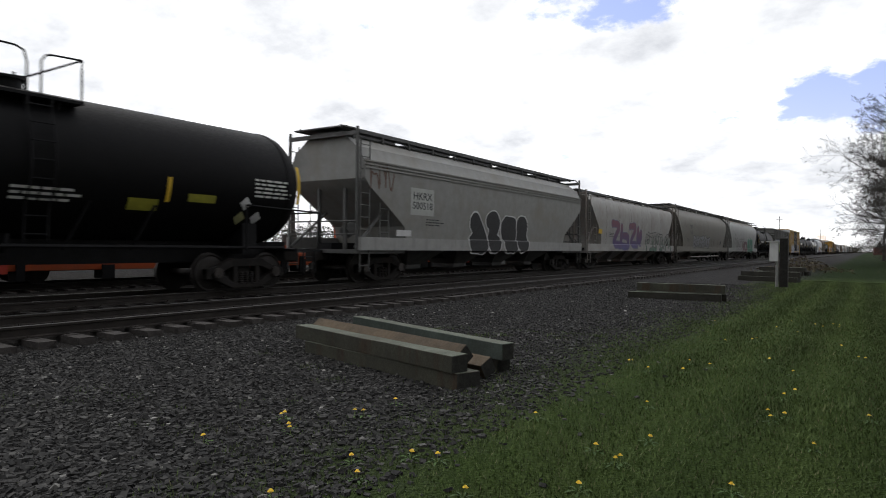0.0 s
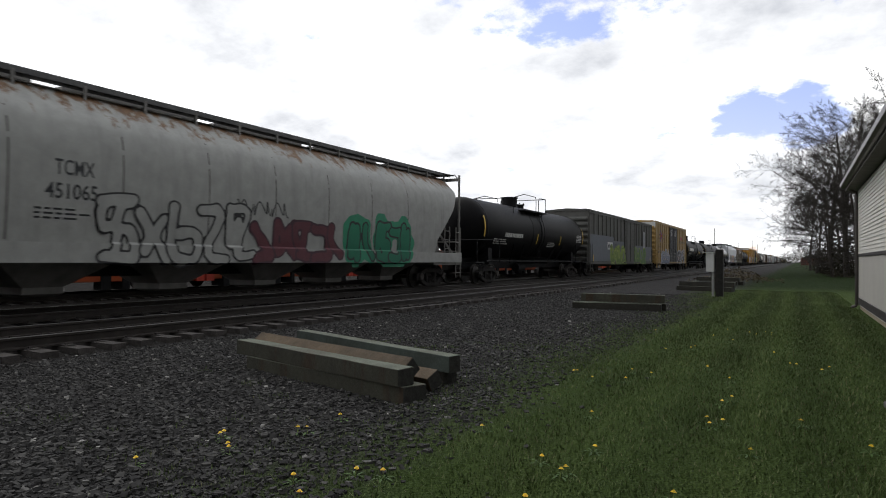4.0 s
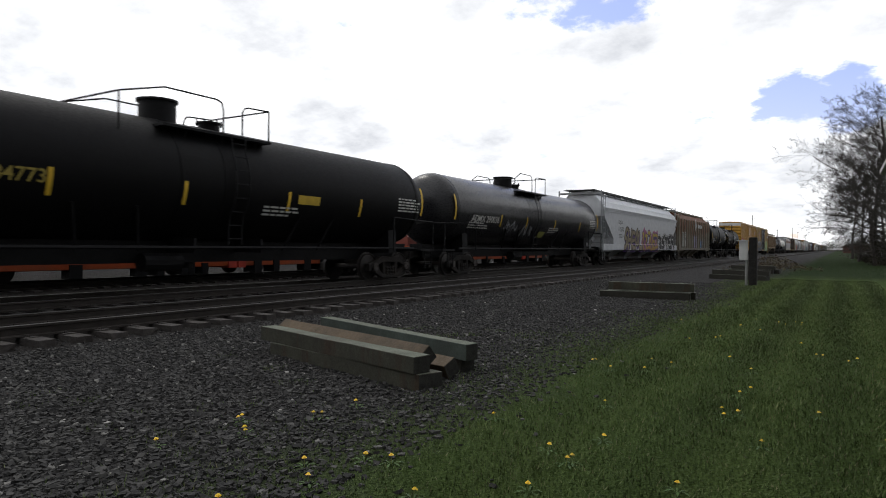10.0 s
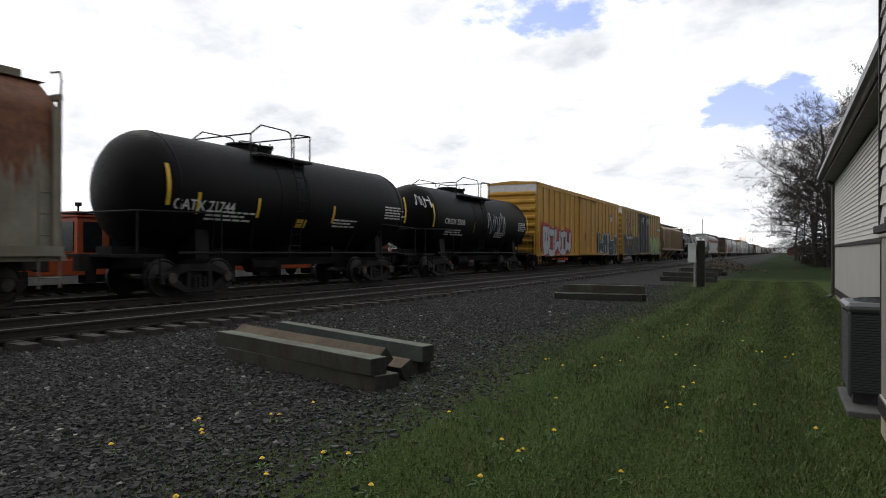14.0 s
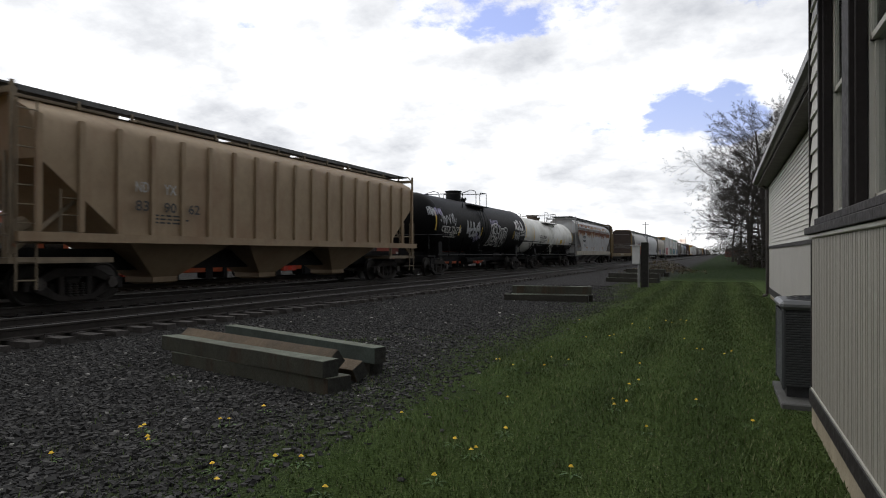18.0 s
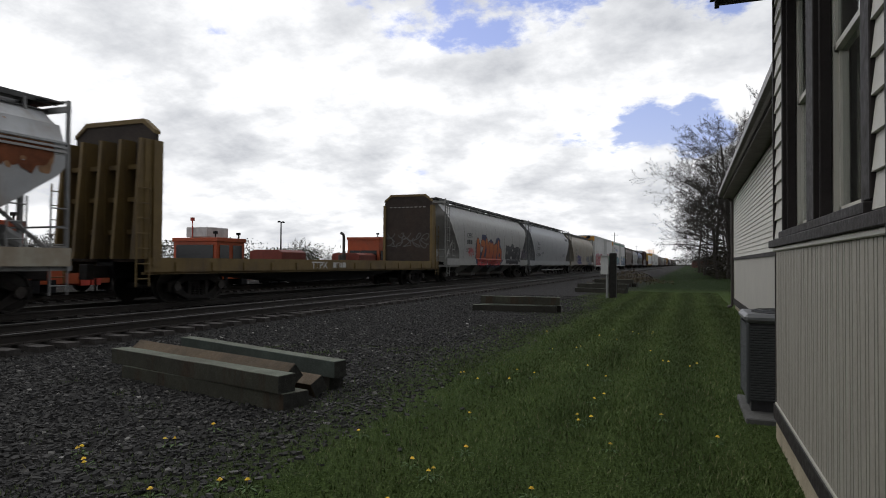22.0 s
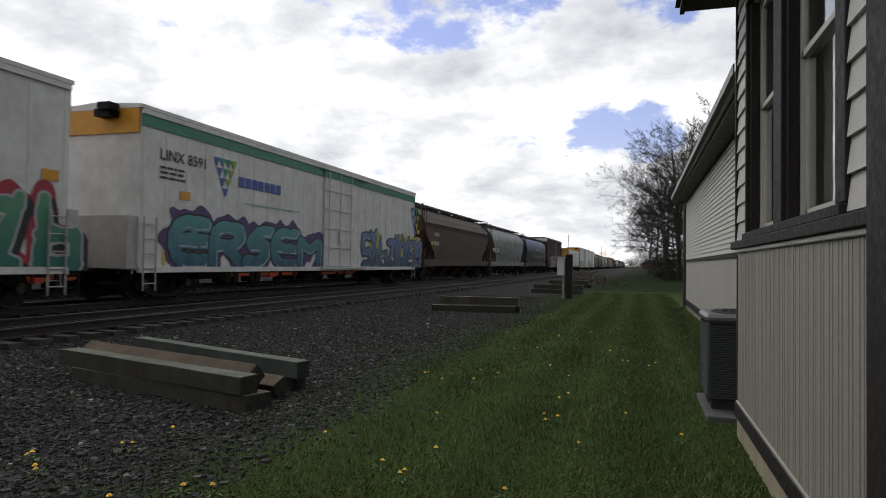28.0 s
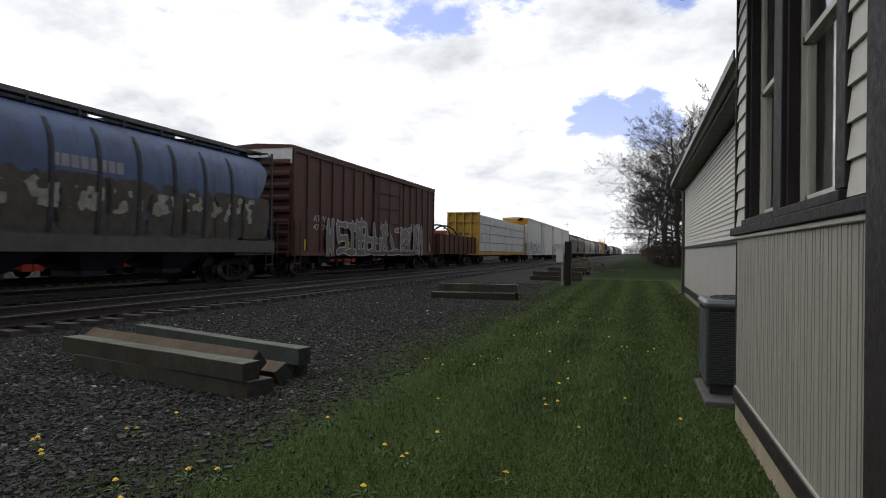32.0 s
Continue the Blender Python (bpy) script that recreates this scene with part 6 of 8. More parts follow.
lumps(car, sf, at(24, .64), 1.1, 4.6, 1.0, fade_paint("steel_blue", (0.05, 0.06, 0.09), (0.14, 0.16, 0.18), 1.0, 2.1), S_BLACK, 6, 112, fat=0.2, rim=0.05)
place(24, car)

# 25, 26: white refrigerator cars
ref = paint("reefer_white", (0.60, 0.60, 0.59), 0.5, streak=0.18, dirt=(0.42, 0.40, 0.36))
amber = paint("reefer_amber", (0.55, 0.26, 0.02), 0.5, streak=0.1)
for i in (25, 26, 33, 34):
    car, sf, half = box_car("white refrigerator car with colourful graffiti", LEN[i], 5.35, ref, doors=((.475, .605),), ribs=26, end_ribs=0, smooth_side=True, name="refrigerator_car", z0=0.85, roof=ref)
    def sr(z):
        return 1.565
    bm = bmesh.new()
    for s in (-1, 1):
        box(bm, -1.52, min(s * half, s * (half + 0.05)), 4.55, 1.52, max(s * half, s * (half + 0.05)), 5.23)
    split_parts("end_panel", bm, amber, car, "amber band over the end")
    bm = bmesh.new()
    box(bm, 0.35, -half - 0.4, 4.95, 0.85, -half - 0.052, 5.15)
    box(bm, 0.55, -half - 0.5, 5.1, 0.95, -half - 0.15, 5.3)
    part("exhaust_hood", bm, BLACKM, car, "dark hood on the amber band")
    bm = bmesh.new()
    for s in (-1, 1):
        box(bm, -1.5, min(s * half, s * (half + 0.35)), 0.9, 1.5, max(s * half, s * (half + 0.35)), 2.3)
    split_parts("cooling_unit", bm, paint("unit_grey", (0.40, 0.385, 0.355), 0.55, streak=0.4, dirt=(0.2, 0.17, 0.13)), car)
    for u in (.12, .94):
        sign(car, sr, at(i, u), at(i, u) + 0.45, 2.9, 3.15, amber, "label_plate")
    if i == 25:
        lumps(car, sr, at(i, .575), 0.88, 10.0, 1.6, fade_paint("pine", (0.02, 0.12, 0.10), (0.10, 0.26, 0.16), 0.9, 2.3), S_SILVER, 9, 121, col("crimson", (0.30, 0.03, 0.05)), fat=0.2, spiky=0.4, block=S_BLACK)
        lumps(car, sr, at(i, .10), 0.9, 6.5, 1.5, fade_paint("brick_fade", (0.22, 0.02, 0.03), (0.42, 0.10, 0.07), 0.9, 2.2), S_BLACK, 6, 123, S_PINK, fat=0.22)
    elif i == 26:
        band = paint("reefer_green", (0.03, 0.19, 0.12), 0.5, streak=0.1)
        sign(car, sr, -half, half, 4.75, 5.08, band, "side_band", "green band under the roof", 0.01)
        sign(car, sr, -half + 2 * half * .475, -half + 2 * half * .605, 4.75, 5.03, band, "side_band", "", 0.085)
        letter(car, sr, "LINX 8591", at(i, .088), 3.95, 1.95, 0.3, DARKL)
        bars(car, sr, at(i, .088), 3.7, 1.0, 3, 0.06, 0.08, DARKL, 3)
        brand(car, sr, at(i, .232), 3.6, 2.7, 0.34, 7, S_BLUE)
        for uu in (.18, .895):
            for r in range(4):
                for c in range(4 - r):
                    bm = bmesh.new()
                    w = 0.30 if uu < 0.5 else 0.42
                    yy, zz = at(i, uu) + (c + r * 0.5) * w, 4.4 - r * w * 1.05
                    bm.faces.new([bm.verts.new((1.575, a, b)) for a, b in ((yy, zz), (yy + w / 2, zz - w), (yy + w, zz))])
                    part("emblem", bm, (S_BLUE, S_TEAL, S_GREEN, S_LIME)[(c + r) % 4] if c else S_BLUE, car)
        bars(car, sr, at(i, .25), 3.05, 4.0, 1, 0.06, 0.05, col("pale_green", (0.3, 0.45, 0.38)), 4)
        graffiti(car, sr, "ERSEM", at(i, .105), 0.9, 9.0, 1.5, fade_paint("teal_fade", (0.03, 0.08, 0.14), (0.10, 0.27, 0.29), 0.9, 2.3), S_BLACK, col("plum", (0.08, 0.05, 0.14)), 6, fat=0.21, rim=0.05, shine=col("pale_sky", (0.3, 0.36, 0.42)))
        for k, u in enumerate((.655, .79, .845, .905)):
            stain(car, sr, at(i, u), at(i, u) + 1.7, 1.5, 2.75, col("citron", (0.40, 0.42, 0.08)), "graffiti_cloud", 400 + k, 0.55, 9)
        lumps(car, sr, at(i, .625), 0.88, 8.8, 1.6, fade_paint("denim", (0.035, 0.07, 0.12), (0.13, 0.20, 0.34), 0.9, 2.4), S_BLACK, 8, 132, None, fat=0.23, spiky=0.55, shine=col("pale_sky", (0.3, 0.36, 0.42)))
    else:
        lumps(car, sr, at(i, .1), 1.0, 8.0, 1.3, S_SILVER, S_BLACK, 6, i)
    place(i, car)

# 27: brown hopper
h27 = paint("hopper_brown", (0.076, 0.053, 0.041), 0.7, streak=0.35, var=0.2, scale=0.8, dirt=(0.085, 0.06, 0.045))
car, sf, en = hopper_car("plain brown covered hopper with dusty sides", LEN[27], 4.95, h27, "flat", dark=mat("hopper_frame_brown", (0.06, 0.035, 0.025), 0.75), outlets=4)
bars(car, sf, at(27, .10), 2.95, 1.1, 1, 0.24, 0.1, LABEL, 3)
sign(car, sf, at(27, .09), at(27, .15), 2.35, 2.6, LABEL, "number_panel", "weathered pale number patch")
sign(car, sf, at(27, .065), at(27, .085), 2.35, 2.6, S_YEL, "label_plate")
place(27, car)

# 28: bare steel hopper
h28 = paint("hopper_steel", (0.17, 0.18, 0.187), 0.55, rust=(0.2, 0.13, 0.08), rust_z=(3.3, 5.6), var=0.25, scale=0.7, dirt=(0.13, 0.125, 0.115), streak=0.6, spec=0.5)
car, sf, en = hopper_car("weathered steel-grey round-sided hopper with pale number strip", LEN[28], 4.85, h28, "round", dark=mat("hopper_frame_rust", (0.11, 0.09, 0.075), 0.75), outlets=4, W=3.2)
q = LEN[28] / 2 - 1.6
steel_pale = mat("steel_pale_wear", (0.24, 0.25, 0.255), 0.6, var=0.3, scale=2, streak=0.4)
steel_dark = mat("steel_dark_wear", (0.10, 0.10, 0.10), 0.75, var=0.4, scale=2, streak=0.4)
steel_rust = mat("steel_rust_bloom", (0.155, 0.105, 0.075), 0.85, var=0.4, scale=3, dirt=(0.10, 0.06, 0.04))
stain(car, sf, -q, q, 2.0, 3.9, steel_pale, "wear_stain", 701, -0.25, 9, 0.06, 0.4, 0.003)
stain(car, sf, -q, q, 3.0, 4.2, steel_rust, "rust_stain", 702, -0.6, 7, 0.05, 0.3, 0.006)
stain(car, sf, -q - 0.5, q + 0.5, 1.3, 2.4, steel_rust, "rust_stain", 703, -0.7, 6, 0.05, 0.3, 0.006)
stain(car, sf, -q, q, 1.3, 2.5, steel_dark, "grime_stain", 704, -0.45, 8, 0.05, 0.5, 0.0045)
sign(car, sf, at(28, .06), at(28, .215), 2.35, 2.65, S_WHITE, "number_panel", lift=0.0095)
letter(car, lambda z, f=sf: f(z) + 0.008, "AEX", at(28, .085), 2.4, 0.7, 0.2, DARKL)
bars(car, lambda z, f=sf: f(z) + 0.008, at(28, .135), 2.42, 0.9, 1, 0.17, 0.05, DARKL, 6)
place(28, car)

# 29: faded blue hopper with hoops
h29 = paint("hopper_blue", (0.042, 0.078, 0.185), 0.55, rust=(0.085, 0.077, 0.072), rust_z=(4.3, 1.0), streak=0.8, dirt=(0.03, 0.03, 0.036))
car, sf, en = hopper_car("faded blue round-sided hopper with dark hoops", LEN[29], 4.68, h29, "round", sill=mat("sill_dirty", (0.06, 0.058, 0.058), 0.7, dirt=(0.1, 0.09, 0.08)), dark=mat("hopper_frame_blue", (0.045, 0.05, 0.075), 0.75), outlets=4, W=3.2)
for k in range(10):
    y = at(29, .15 + .075 * k)
    part("side_hoop", patch(sf, y, y + 0.12, 1.45, 4.1, 0.03, 14), mat("hoop_grime", (0.028, 0.028, 0.032), 0.75, var=0.5, scale=4, dirt=(0.05, 0.06, 0.09)), car)
sign(car, sf, at(29, .135), at(29, .18), 2.5, 2.8, S_SAND, "number_panel")
sign(car, sf, at(29, .13), at(29, .19), 2.12, 2.42, S_SAND, "number_panel")
letter(car, lambda z, f=sf: f(z) + 0.003, "AEX", at(29, .138), 2.54, 0.8, 0.22, DARKL)
letter(car, lambda z, f=sf: f(z) + 0.003, "16397", at(29, .133), 2.16, 1.1, 0.22, DARKL)
brand(car, sf, at(29, .452), 3.0, 2.2, 0.3, 8, col("faded_white", (0.2, 0.21, 0.24)), 5)
grime29 = mat("grime_brown", (0.062, 0.054, 0.047), 0.75, var=0.45, scale=2.5, streak=0.5, dirt=(0.035, 0.032, 0.03))
for k in range(11):
    stain(car, sf, at(29, .055 + .08 * k), at(29, .055 + .08 * k) + 1.75, 1.44, 2.95, grime29, "grime_patch", 500 + k, 0.95, 9, fade=1.3, lift=0.006)
bare29 = mat("bare_primer", (0.27, 0.265, 0.25), 0.7, var=0.4, scale=5, streak=0.4, dirt=(0.14, 0.11, 0.08))
for k in range(8):
    u = .335 + .072 * k
    stain(car, sf, at(29, u), at(29, u) + 1.15, 1.95, 2.75 + 0.12 * math.sin(3 * k), bare29, "peeling_patch", 520 + k, -0.05, 4, lift=0.012)
place(29, car)

# 30: brown boxcar, pale end top
b30 = paint("boxcar_brown", (0.066, 0.025, 0.019), 0.68, streak=0.3, dirt=(0.06, 0.025, 0.02))
car, sf, half = box_car("dark red-brown ribbed boxcar with silver graffiti", LEN[30], 5.2, b30, doors=((.44, .66),), ribs=17, end_ribs=8, top_end=S_WHITE)
letter(car, sf, "ATW", at(30, .127), 2.3, 1.1, 0.26, LABEL)
letter(car, sf, "473743", at(30, .127), 1.95, 1.5, 0.24, LABEL)
lumps(car, lambda z: 1.66, at(30, .18), 0.95, 13.0, 1.4, fade_paint("chrome_brown", (0.10, 0.09, 0.09), (0.17, 0.15, 0.15), 0.9, 2.4), S_SILVER, 13, 41, None, fat=0.15, rim=0.05, spiky=0.5)
place(30, car)

place(31, coil_car("dark brown low gondola carrying steel hoops", LEN[31]))
place(32, centerbeam("yellow centerbeam flatcar stacked with wrapped lumber", LEN[32]))

# the rest of the train, far behind
order = [27, 27, 3, 24, 27, 1, 15, 30, 18, 8, 11, 2, 30, 5, 28, 4, 7, 9, 23, 22, 27, 3]
s = GAPS[-1]
for i in order:
    c = copy_thing(BY_INDEX[i], Matrix.Identity(4))
    CARS.append((c, s + LEN[i] / 2))
    s += LEN[i]

# ---- ground ----
GROUND_X = [-900, -400, -160, -60, -45, -23.5, -22.4, -18.0, -17.0, -16.3, -12.4, -8.9, -8.3, -6.0, -3.0, -1.0, 2.0, 6.0, 20, 60, 200, 900]
GROUND_Z = [0, 0, 0, -0.1, -0.15, -0.1, 0.02, 0.02, -0.02, 0.05, 0.04, -0.03, -0.02, 0.02, 0.0, 0.0, 0.0, 0.0, 0.0, 0, 0, 0]


def ground_z(x):
    return float(np.interp(x, GROUND_X, GROUND_Z))


def build_ground():
    ys = [-900, -200, -60, -20, -5, 0, 5, 10, 15, 20, 30, 45, 70, 110, 180, 300, 600, 1200, 3500]
    xs = sorted(set(GROUND_X) | {-4, -5, -7, 0.3, 1.2})
    bm = bmesh.new()
    grid = [[bm.verts.new((x, y, ground_z(x))) for x in xs] for y in ys]
    for a, b in zip(grid, grid[1:]):
        for i in range(len(xs) - 1):
            bm.faces.new((a[i], a[i + 1], b[i + 1], b[i]))
    ob = new("ground", mesh_of("ground", bm, ground_mat()))
    tagged(ob, "mown grass beside a strip of crushed grey stone", "ground", kind="structure")


build_ground()

TIE = mat("tie_wood", (0.042, 0.037, 0.034), 0.9, var=0.45, scale=8, fine=60, streak=0.3, bump=0.5)
RAIL = mat("rail_steel", (0.03, 0.025, 0.022), 0.6, 0.3, var=0.35, scale=5)
RAILTOP = mat("rail_head", (0.05, 0.048, 0.047), 0.7, 0.0, var=0.15, scale=8)


def build_track(name, x, y_near, y_far, count, label):
    tr = thing(name, label, "railway track", kind="structure")
    for s in (-1, 1):
        bm = bmesh.new()
        c = x + s * 0.753
        z = ZR - 0.172
        prism(bm, [(c - 0.07, z), (c - 0.07, z + 0.02), (c - 0.012, z + 0.035), (c - 0.012, z + 0.125), (c - 0.036, z + 0.135), (c - 0.036, z + 0.165), (c + 0.036, z + 0.165), (c + 0.036, z + 0.135), (c + 0.012, z + 0.125), (c + 0.012, z + 0.035), (c + 0.07, z + 0.02), (c + 0.07, z)], "y", -80, 1800)
        rail = part("rail", bm, RAIL, tr)
        bm = bmesh.new()
        prism(bm, [(c - 0.03, z + 0.166), (c - 0.02, z + 0.172), (c + 0.02, z + 0.172), (c + 0.03, z + 0.166)], "y", -80, 1800)
        part("rail_head", bm, RAILTOP, rail, "worn bright running surface")
    rnd = random.Random(int(-x * 10))
    variants = []
    for k in range(4):
        bm = bmesh.new()
        box(bm, -1.3, -0.115, -0.17, 1.3, 0.115, 0)
        for v in bm.verts:
            v.co += Vector((rnd.uniform(-0.03, 0.03), rnd.uniform(-0.012, 0.012), rnd.uniform(-0.012, 0.004)))
        for s in (-1, 1):
            box(bm, s * 0.753 - 0.17, -0.09, 0.0, s * 0.753 + 0.17, 0.09, 0.012)
            for q in (-1, 1):
                box(bm, s * 0.753 + q * 0.1 - 0.015, -0.05, 0.012, s * 0.753 + q * 0.1 + 0.015, -0.02, 0.04)
        variants.append(mesh_of("tie", bm, TIE))
    y = y_near
    for k in range(count):
        t = part("tie", variants[k % 4], None, tr, loc=(x + rnd.uniform(-0.04, 0.04), y, ZR - 0.172 + rnd.uniform(-0.012, 0.0)))
        t.rotation_euler = (0, 0, rnd.uniform(-0.012, 0.012))
        y += 0.51
    bm = bmesh.new()
    while y < y_far:
        box(bm, x - 1.3, y - 0.115, ZR - 0.34, x + 1.3, y + 0.115, ZR - 0.172)
        y += 0.51
    if len(bm.verts):
        part("far_ties", bm, TIE, tr)["kind"] = "stuff"
    return tr


build_track("main_track", -10.55, 0.3, 260, 150, "empty railway track with worn rails on dark wooden ties")
build_track("train_track", XT, 0.3, 60, 40, "railway track under the passing freight train")
build_track("yard_track", -20.4, 2.0, 40, 30, "yard track behind the train with orange machines")


def scatter_stones():
    """Crushed stone, thickest near the camera."""
    rs = np.random.RandomState(4)
    n = 105000
    y = 1.2 + 27 * rs.rand(n) ** 1.8
    x = -9.1 + 6.6 * rs.rand(n)
    x += (rs.rand(n) < 0.2) * rs.rand(n) * 1.4
    keep = (x < -2.75 + 0.2 * np.sin(y * 1.3) + 0.3 * np.sin(y * 0.37 + 1) - 0.02 * y + 0.45 * rs.randn(n)) | (rs.rand(n) < 0.03)
    x, y = x[keep], y[keep]
    n2 = 9000
    x = np.r_[x, -12.6 + 3.6 * rs.rand(n2)]
    y = np.r_[y, 2 + 38 * rs.rand(n2) ** 1.4]
    n = len(x)
    base = np.array([(-1, -1, -1), (1, -1, -1), (1, 1, -1), (-1, 1, -1), (-1, -1, 1), (1, -1, 1), (1, 1, 1), (-1, 1, 1)], float)
    base = base[None] * (0.62 + 0.5 * rs.rand(n, 8, 3))
    size = (0.007 + 0.0145 * rs.rand(n) ** 2)[:, None, None] * np.stack([0.8 + 0.7 * rs.rand(n), 0.8 + 0.7 * rs.rand(n), 0.45 + 0.4 * rs.rand(n)], 1)[:, None]
    v = base * size
    a = rs.rand(n) * 6.28
    tilt = rs.randn(n) * 0.45
    c, s = np.cos(tilt)[:, None], np.sin(tilt)[:, None]
    vy, vz = v[:, :, 1] * c - v[:, :, 2] * s, v[:, :, 1] * s + v[:, :, 2] * c
    c, s = np.cos(a)[:, None], np.sin(a)[:, None]
    vx, vy = v[:, :, 0] * c - vy * s, v[:, :, 0] * s + vy * c
    gz = np.interp(x, GROUND_X, GROUND_Z)
    co = np.stack([vx + x[:, None], vy + y[:, None], vz + gz[:, None] + size[:, :, 2] * 0.35], -1).reshape(-1, 3)
    f = np.array([(0, 3, 2, 1), (4, 5, 6, 7), (0, 1, 5, 4), (1, 2, 6, 5), (2, 3, 7, 6), (3, 0, 4, 7)])
    faces = (f[None] + 8 * np.arange(n)[:, None, None]).reshape(-1, 4)
    me = bpy.data.meshes.new("gravel")
    me.from_pydata(co.tolist(), [], faces.tolist())
    me.materials.append(island_mat("gravel_stone", [(0.0, (0.026, 0.0257, 0.0256)), (0.5, (0.050, 0.049, 0.048)), (0.9, (0.078, 0.076, 0.073)), (0.985, (0.12, 0.117, 0.112)), (1.0, (0.34, 0.33, 0.31))]))
    tagged(new("gravel", me), "loose crushed grey ballast stone beside the track", "gravel", kind="stuff")


def scatter_grass():
    rs = np.random.RandomState(9)
    n = 330000
    y = 1.6 + 33 * rs.rand(n) ** 1.75
    x = -4.4 + 5.9 * rs.rand(n)
    edge = -2.65 + 0.2 * np.sin(y * 1.3) + 0.3 * np.sin(y * 0.37 + 1) - 0.02 * y
    keep = (x > edge + 0.75 * rs.randn(n)) & (rs.rand(n) < 0.82 + 0.25 * np.sin(x * 2.7 + 1.3 * np.sin(y)) * np.sin(y * 1.9 + np.sin(x * 3))) & ~((x > 0.8) & (y < 6.2)) & (x < 1.4)
    # thin tufts in the stone
    cx, cy = -6.5 + 3.6 * rs.rand(60), 2 + 8 * rs.rand(60)
    k = rs.randint(0, 60, 3500)
    x = np.r_[x[keep], cx[k] + 0.09 * rs.randn(3500)]
    y = np.r_[y[keep], cy[k] + 0.09 * rs.randn(3500)]
    n = len(x)
    h = (0.014 + 0.026 * rs.rand(n) ** 1.5) * (1 + 0.35 * np.sin(x * 2.1) * np.sin(y * 1.7))
    a = rs.rand(n) * 6.28
    w = 0.0017 + 0.0015 * rs.rand(n) + 0.0004 * y
    lean = 1.1 * h * rs.rand(n)
    gz = np.interp(x, GROUND_X, GROUND_Z)
    p = np.stack([np.stack([x - w * np.cos(a), y - w * np.sin(a), gz], 1), np.stack([x + w * np.cos(a), y + w * np.sin(a), gz], 1),
                  np.stack([x + lean * np.sin(a), y - lean * np.cos(a), gz + h], 1)], 1).reshape(-1, 3)
    me = bpy.data.meshes.new("grass")
    me.from_pydata(p.tolist(), [], np.arange(3 * n).reshape(-1, 3).tolist())
    me.materials.append(island_mat("grass_blade", [(0.0, (0.074, 0.116, 0.031)), (0.55, (0.108, 0.164, 0.046)), (0.88, (0.15, 0.203, 0.070)), (1.0, (0.24, 0.23, 0.125))], 0.75, 0.2, 0.35))
    tagged(new("grass", me), "short mown green lawn grass with thin tufts in the stone", "grass", kind="stuff")


scatter_stones()
scatter_grass()


def dandelions():
    rnd = random.Random(3)
    head = bmesh.new()
    for r, z, n in ((0.017, 0.0, 14), (0.012, 0.006, 10), (0.007, 0.011, 7)):
        for k in range(n):
            a = 2 * math.pi * k / n
            d = Vector((math.cos(a), math.sin(a), 0))
            q = Vector((-d.y, d.x, 0)) * 0.005
            c = Vector((0, 0, z))
            head.faces.new([head.verts.new(p) for p in (c + q * 0.4, c + d * r + q + Vector((0, 0, 0.003)), c + d * r - q + Vector((0, 0, 0.003)), c - q * 0.4)])
    head_me = mesh_of("flower_head", head, mat("dandelion_yellow", (0.75, 0.52, 0.02), 0.7, var=0.15))
    stem = bmesh.new()
    rod(stem, (0, 0, 0), (0.006, 0, 0.055), 0.0025, 5)
    stem_me = mesh_of("stem", stem, mat("stem_green", (0.16, 0.2, 0.06), 0.7))
    leaf = bmesh.new()
    for k in range(6):
        a = k * 1.05
        d = Vector((math.cos(a), math.sin(a), 0))
        q = Vector((-d.y, d.x, 0))
        pts = [d * 0.005, d * 0.03 + q * 0.008 + Vector((0, 0, 0.012)), d * 0.045 + q * 0.004 + Vector((0, 0, 0.014)), d * 0.06 + q * 0.011 + Vector((0, 0, 0.012)), d * 0.09, d * 0.06 - q * 0.011 + Vector((0, 0, 0.012)), d * 0.045 - q * 0.004 + Vector((0, 0, 0.014)), d * 0.03 - q * 0.008 + Vector((0, 0, 0.012))]
        leaf.faces.new([leaf.verts.new(p) for p in pts])
    leaf_me = mesh_of("leaf_rosette", leaf, mat("dandelion_leaf", (0.05, 0.1, 0.02), 0.7, var=0.3))
    first = thing("dandelion", "small yellow dandelion in flower", "dandelion", "dandelions in the lawn")
    part("flower_head", head_me, None, first, loc=(0.006, 0, 0.055))
    part("stem", stem_me, None, first)
    part("leaf_rosette", leaf_me, None, first)
    spots = [(-3.99, 3.66), (-4.03, 3.7), (-3.67, 3.44), (-3.74, 3.5), (-3.62, 4.08), (-3.55, 4.12), (-4.0, 2.94), (-2.64, 3.51), (-2.66, 3.01), (-1.71, 4.35), (-1.48, 4.2), (-1.5, 4.14),
             (-1.52, 3.6), (-0.47, 5.23), (-1.46, 4.77), (-3.58, 4.58), (-0.8, 5.89), (-2.38, 4.87), (-1.95, 8.23), (-2.53, 7.79), (0.29, 5.76), (-0.8, 4.07), (-2.51, 7.81), (-1.69, 8.1), (-0.75, 7.13), (-2.02, 3.16), (-2.84, 2.52), (-2.89, 3.22), (-2.46, 3.56)]
    spots += [(rnd.uniform(-2.6, 0.2), 5.5 + 9 * rnd.random()) for _ in range(26)]
    for i, (x, y) in enumerate(spots):
        m = pose(x, y, ground_z(x), rnd.uniform(-8, 8), rnd.uniform(-8, 8), rnd.uniform(0, 360))
        if i == 0:
            first.matrix_basis = m
        else:
            c = copy_thing(first, m)


dandelions()

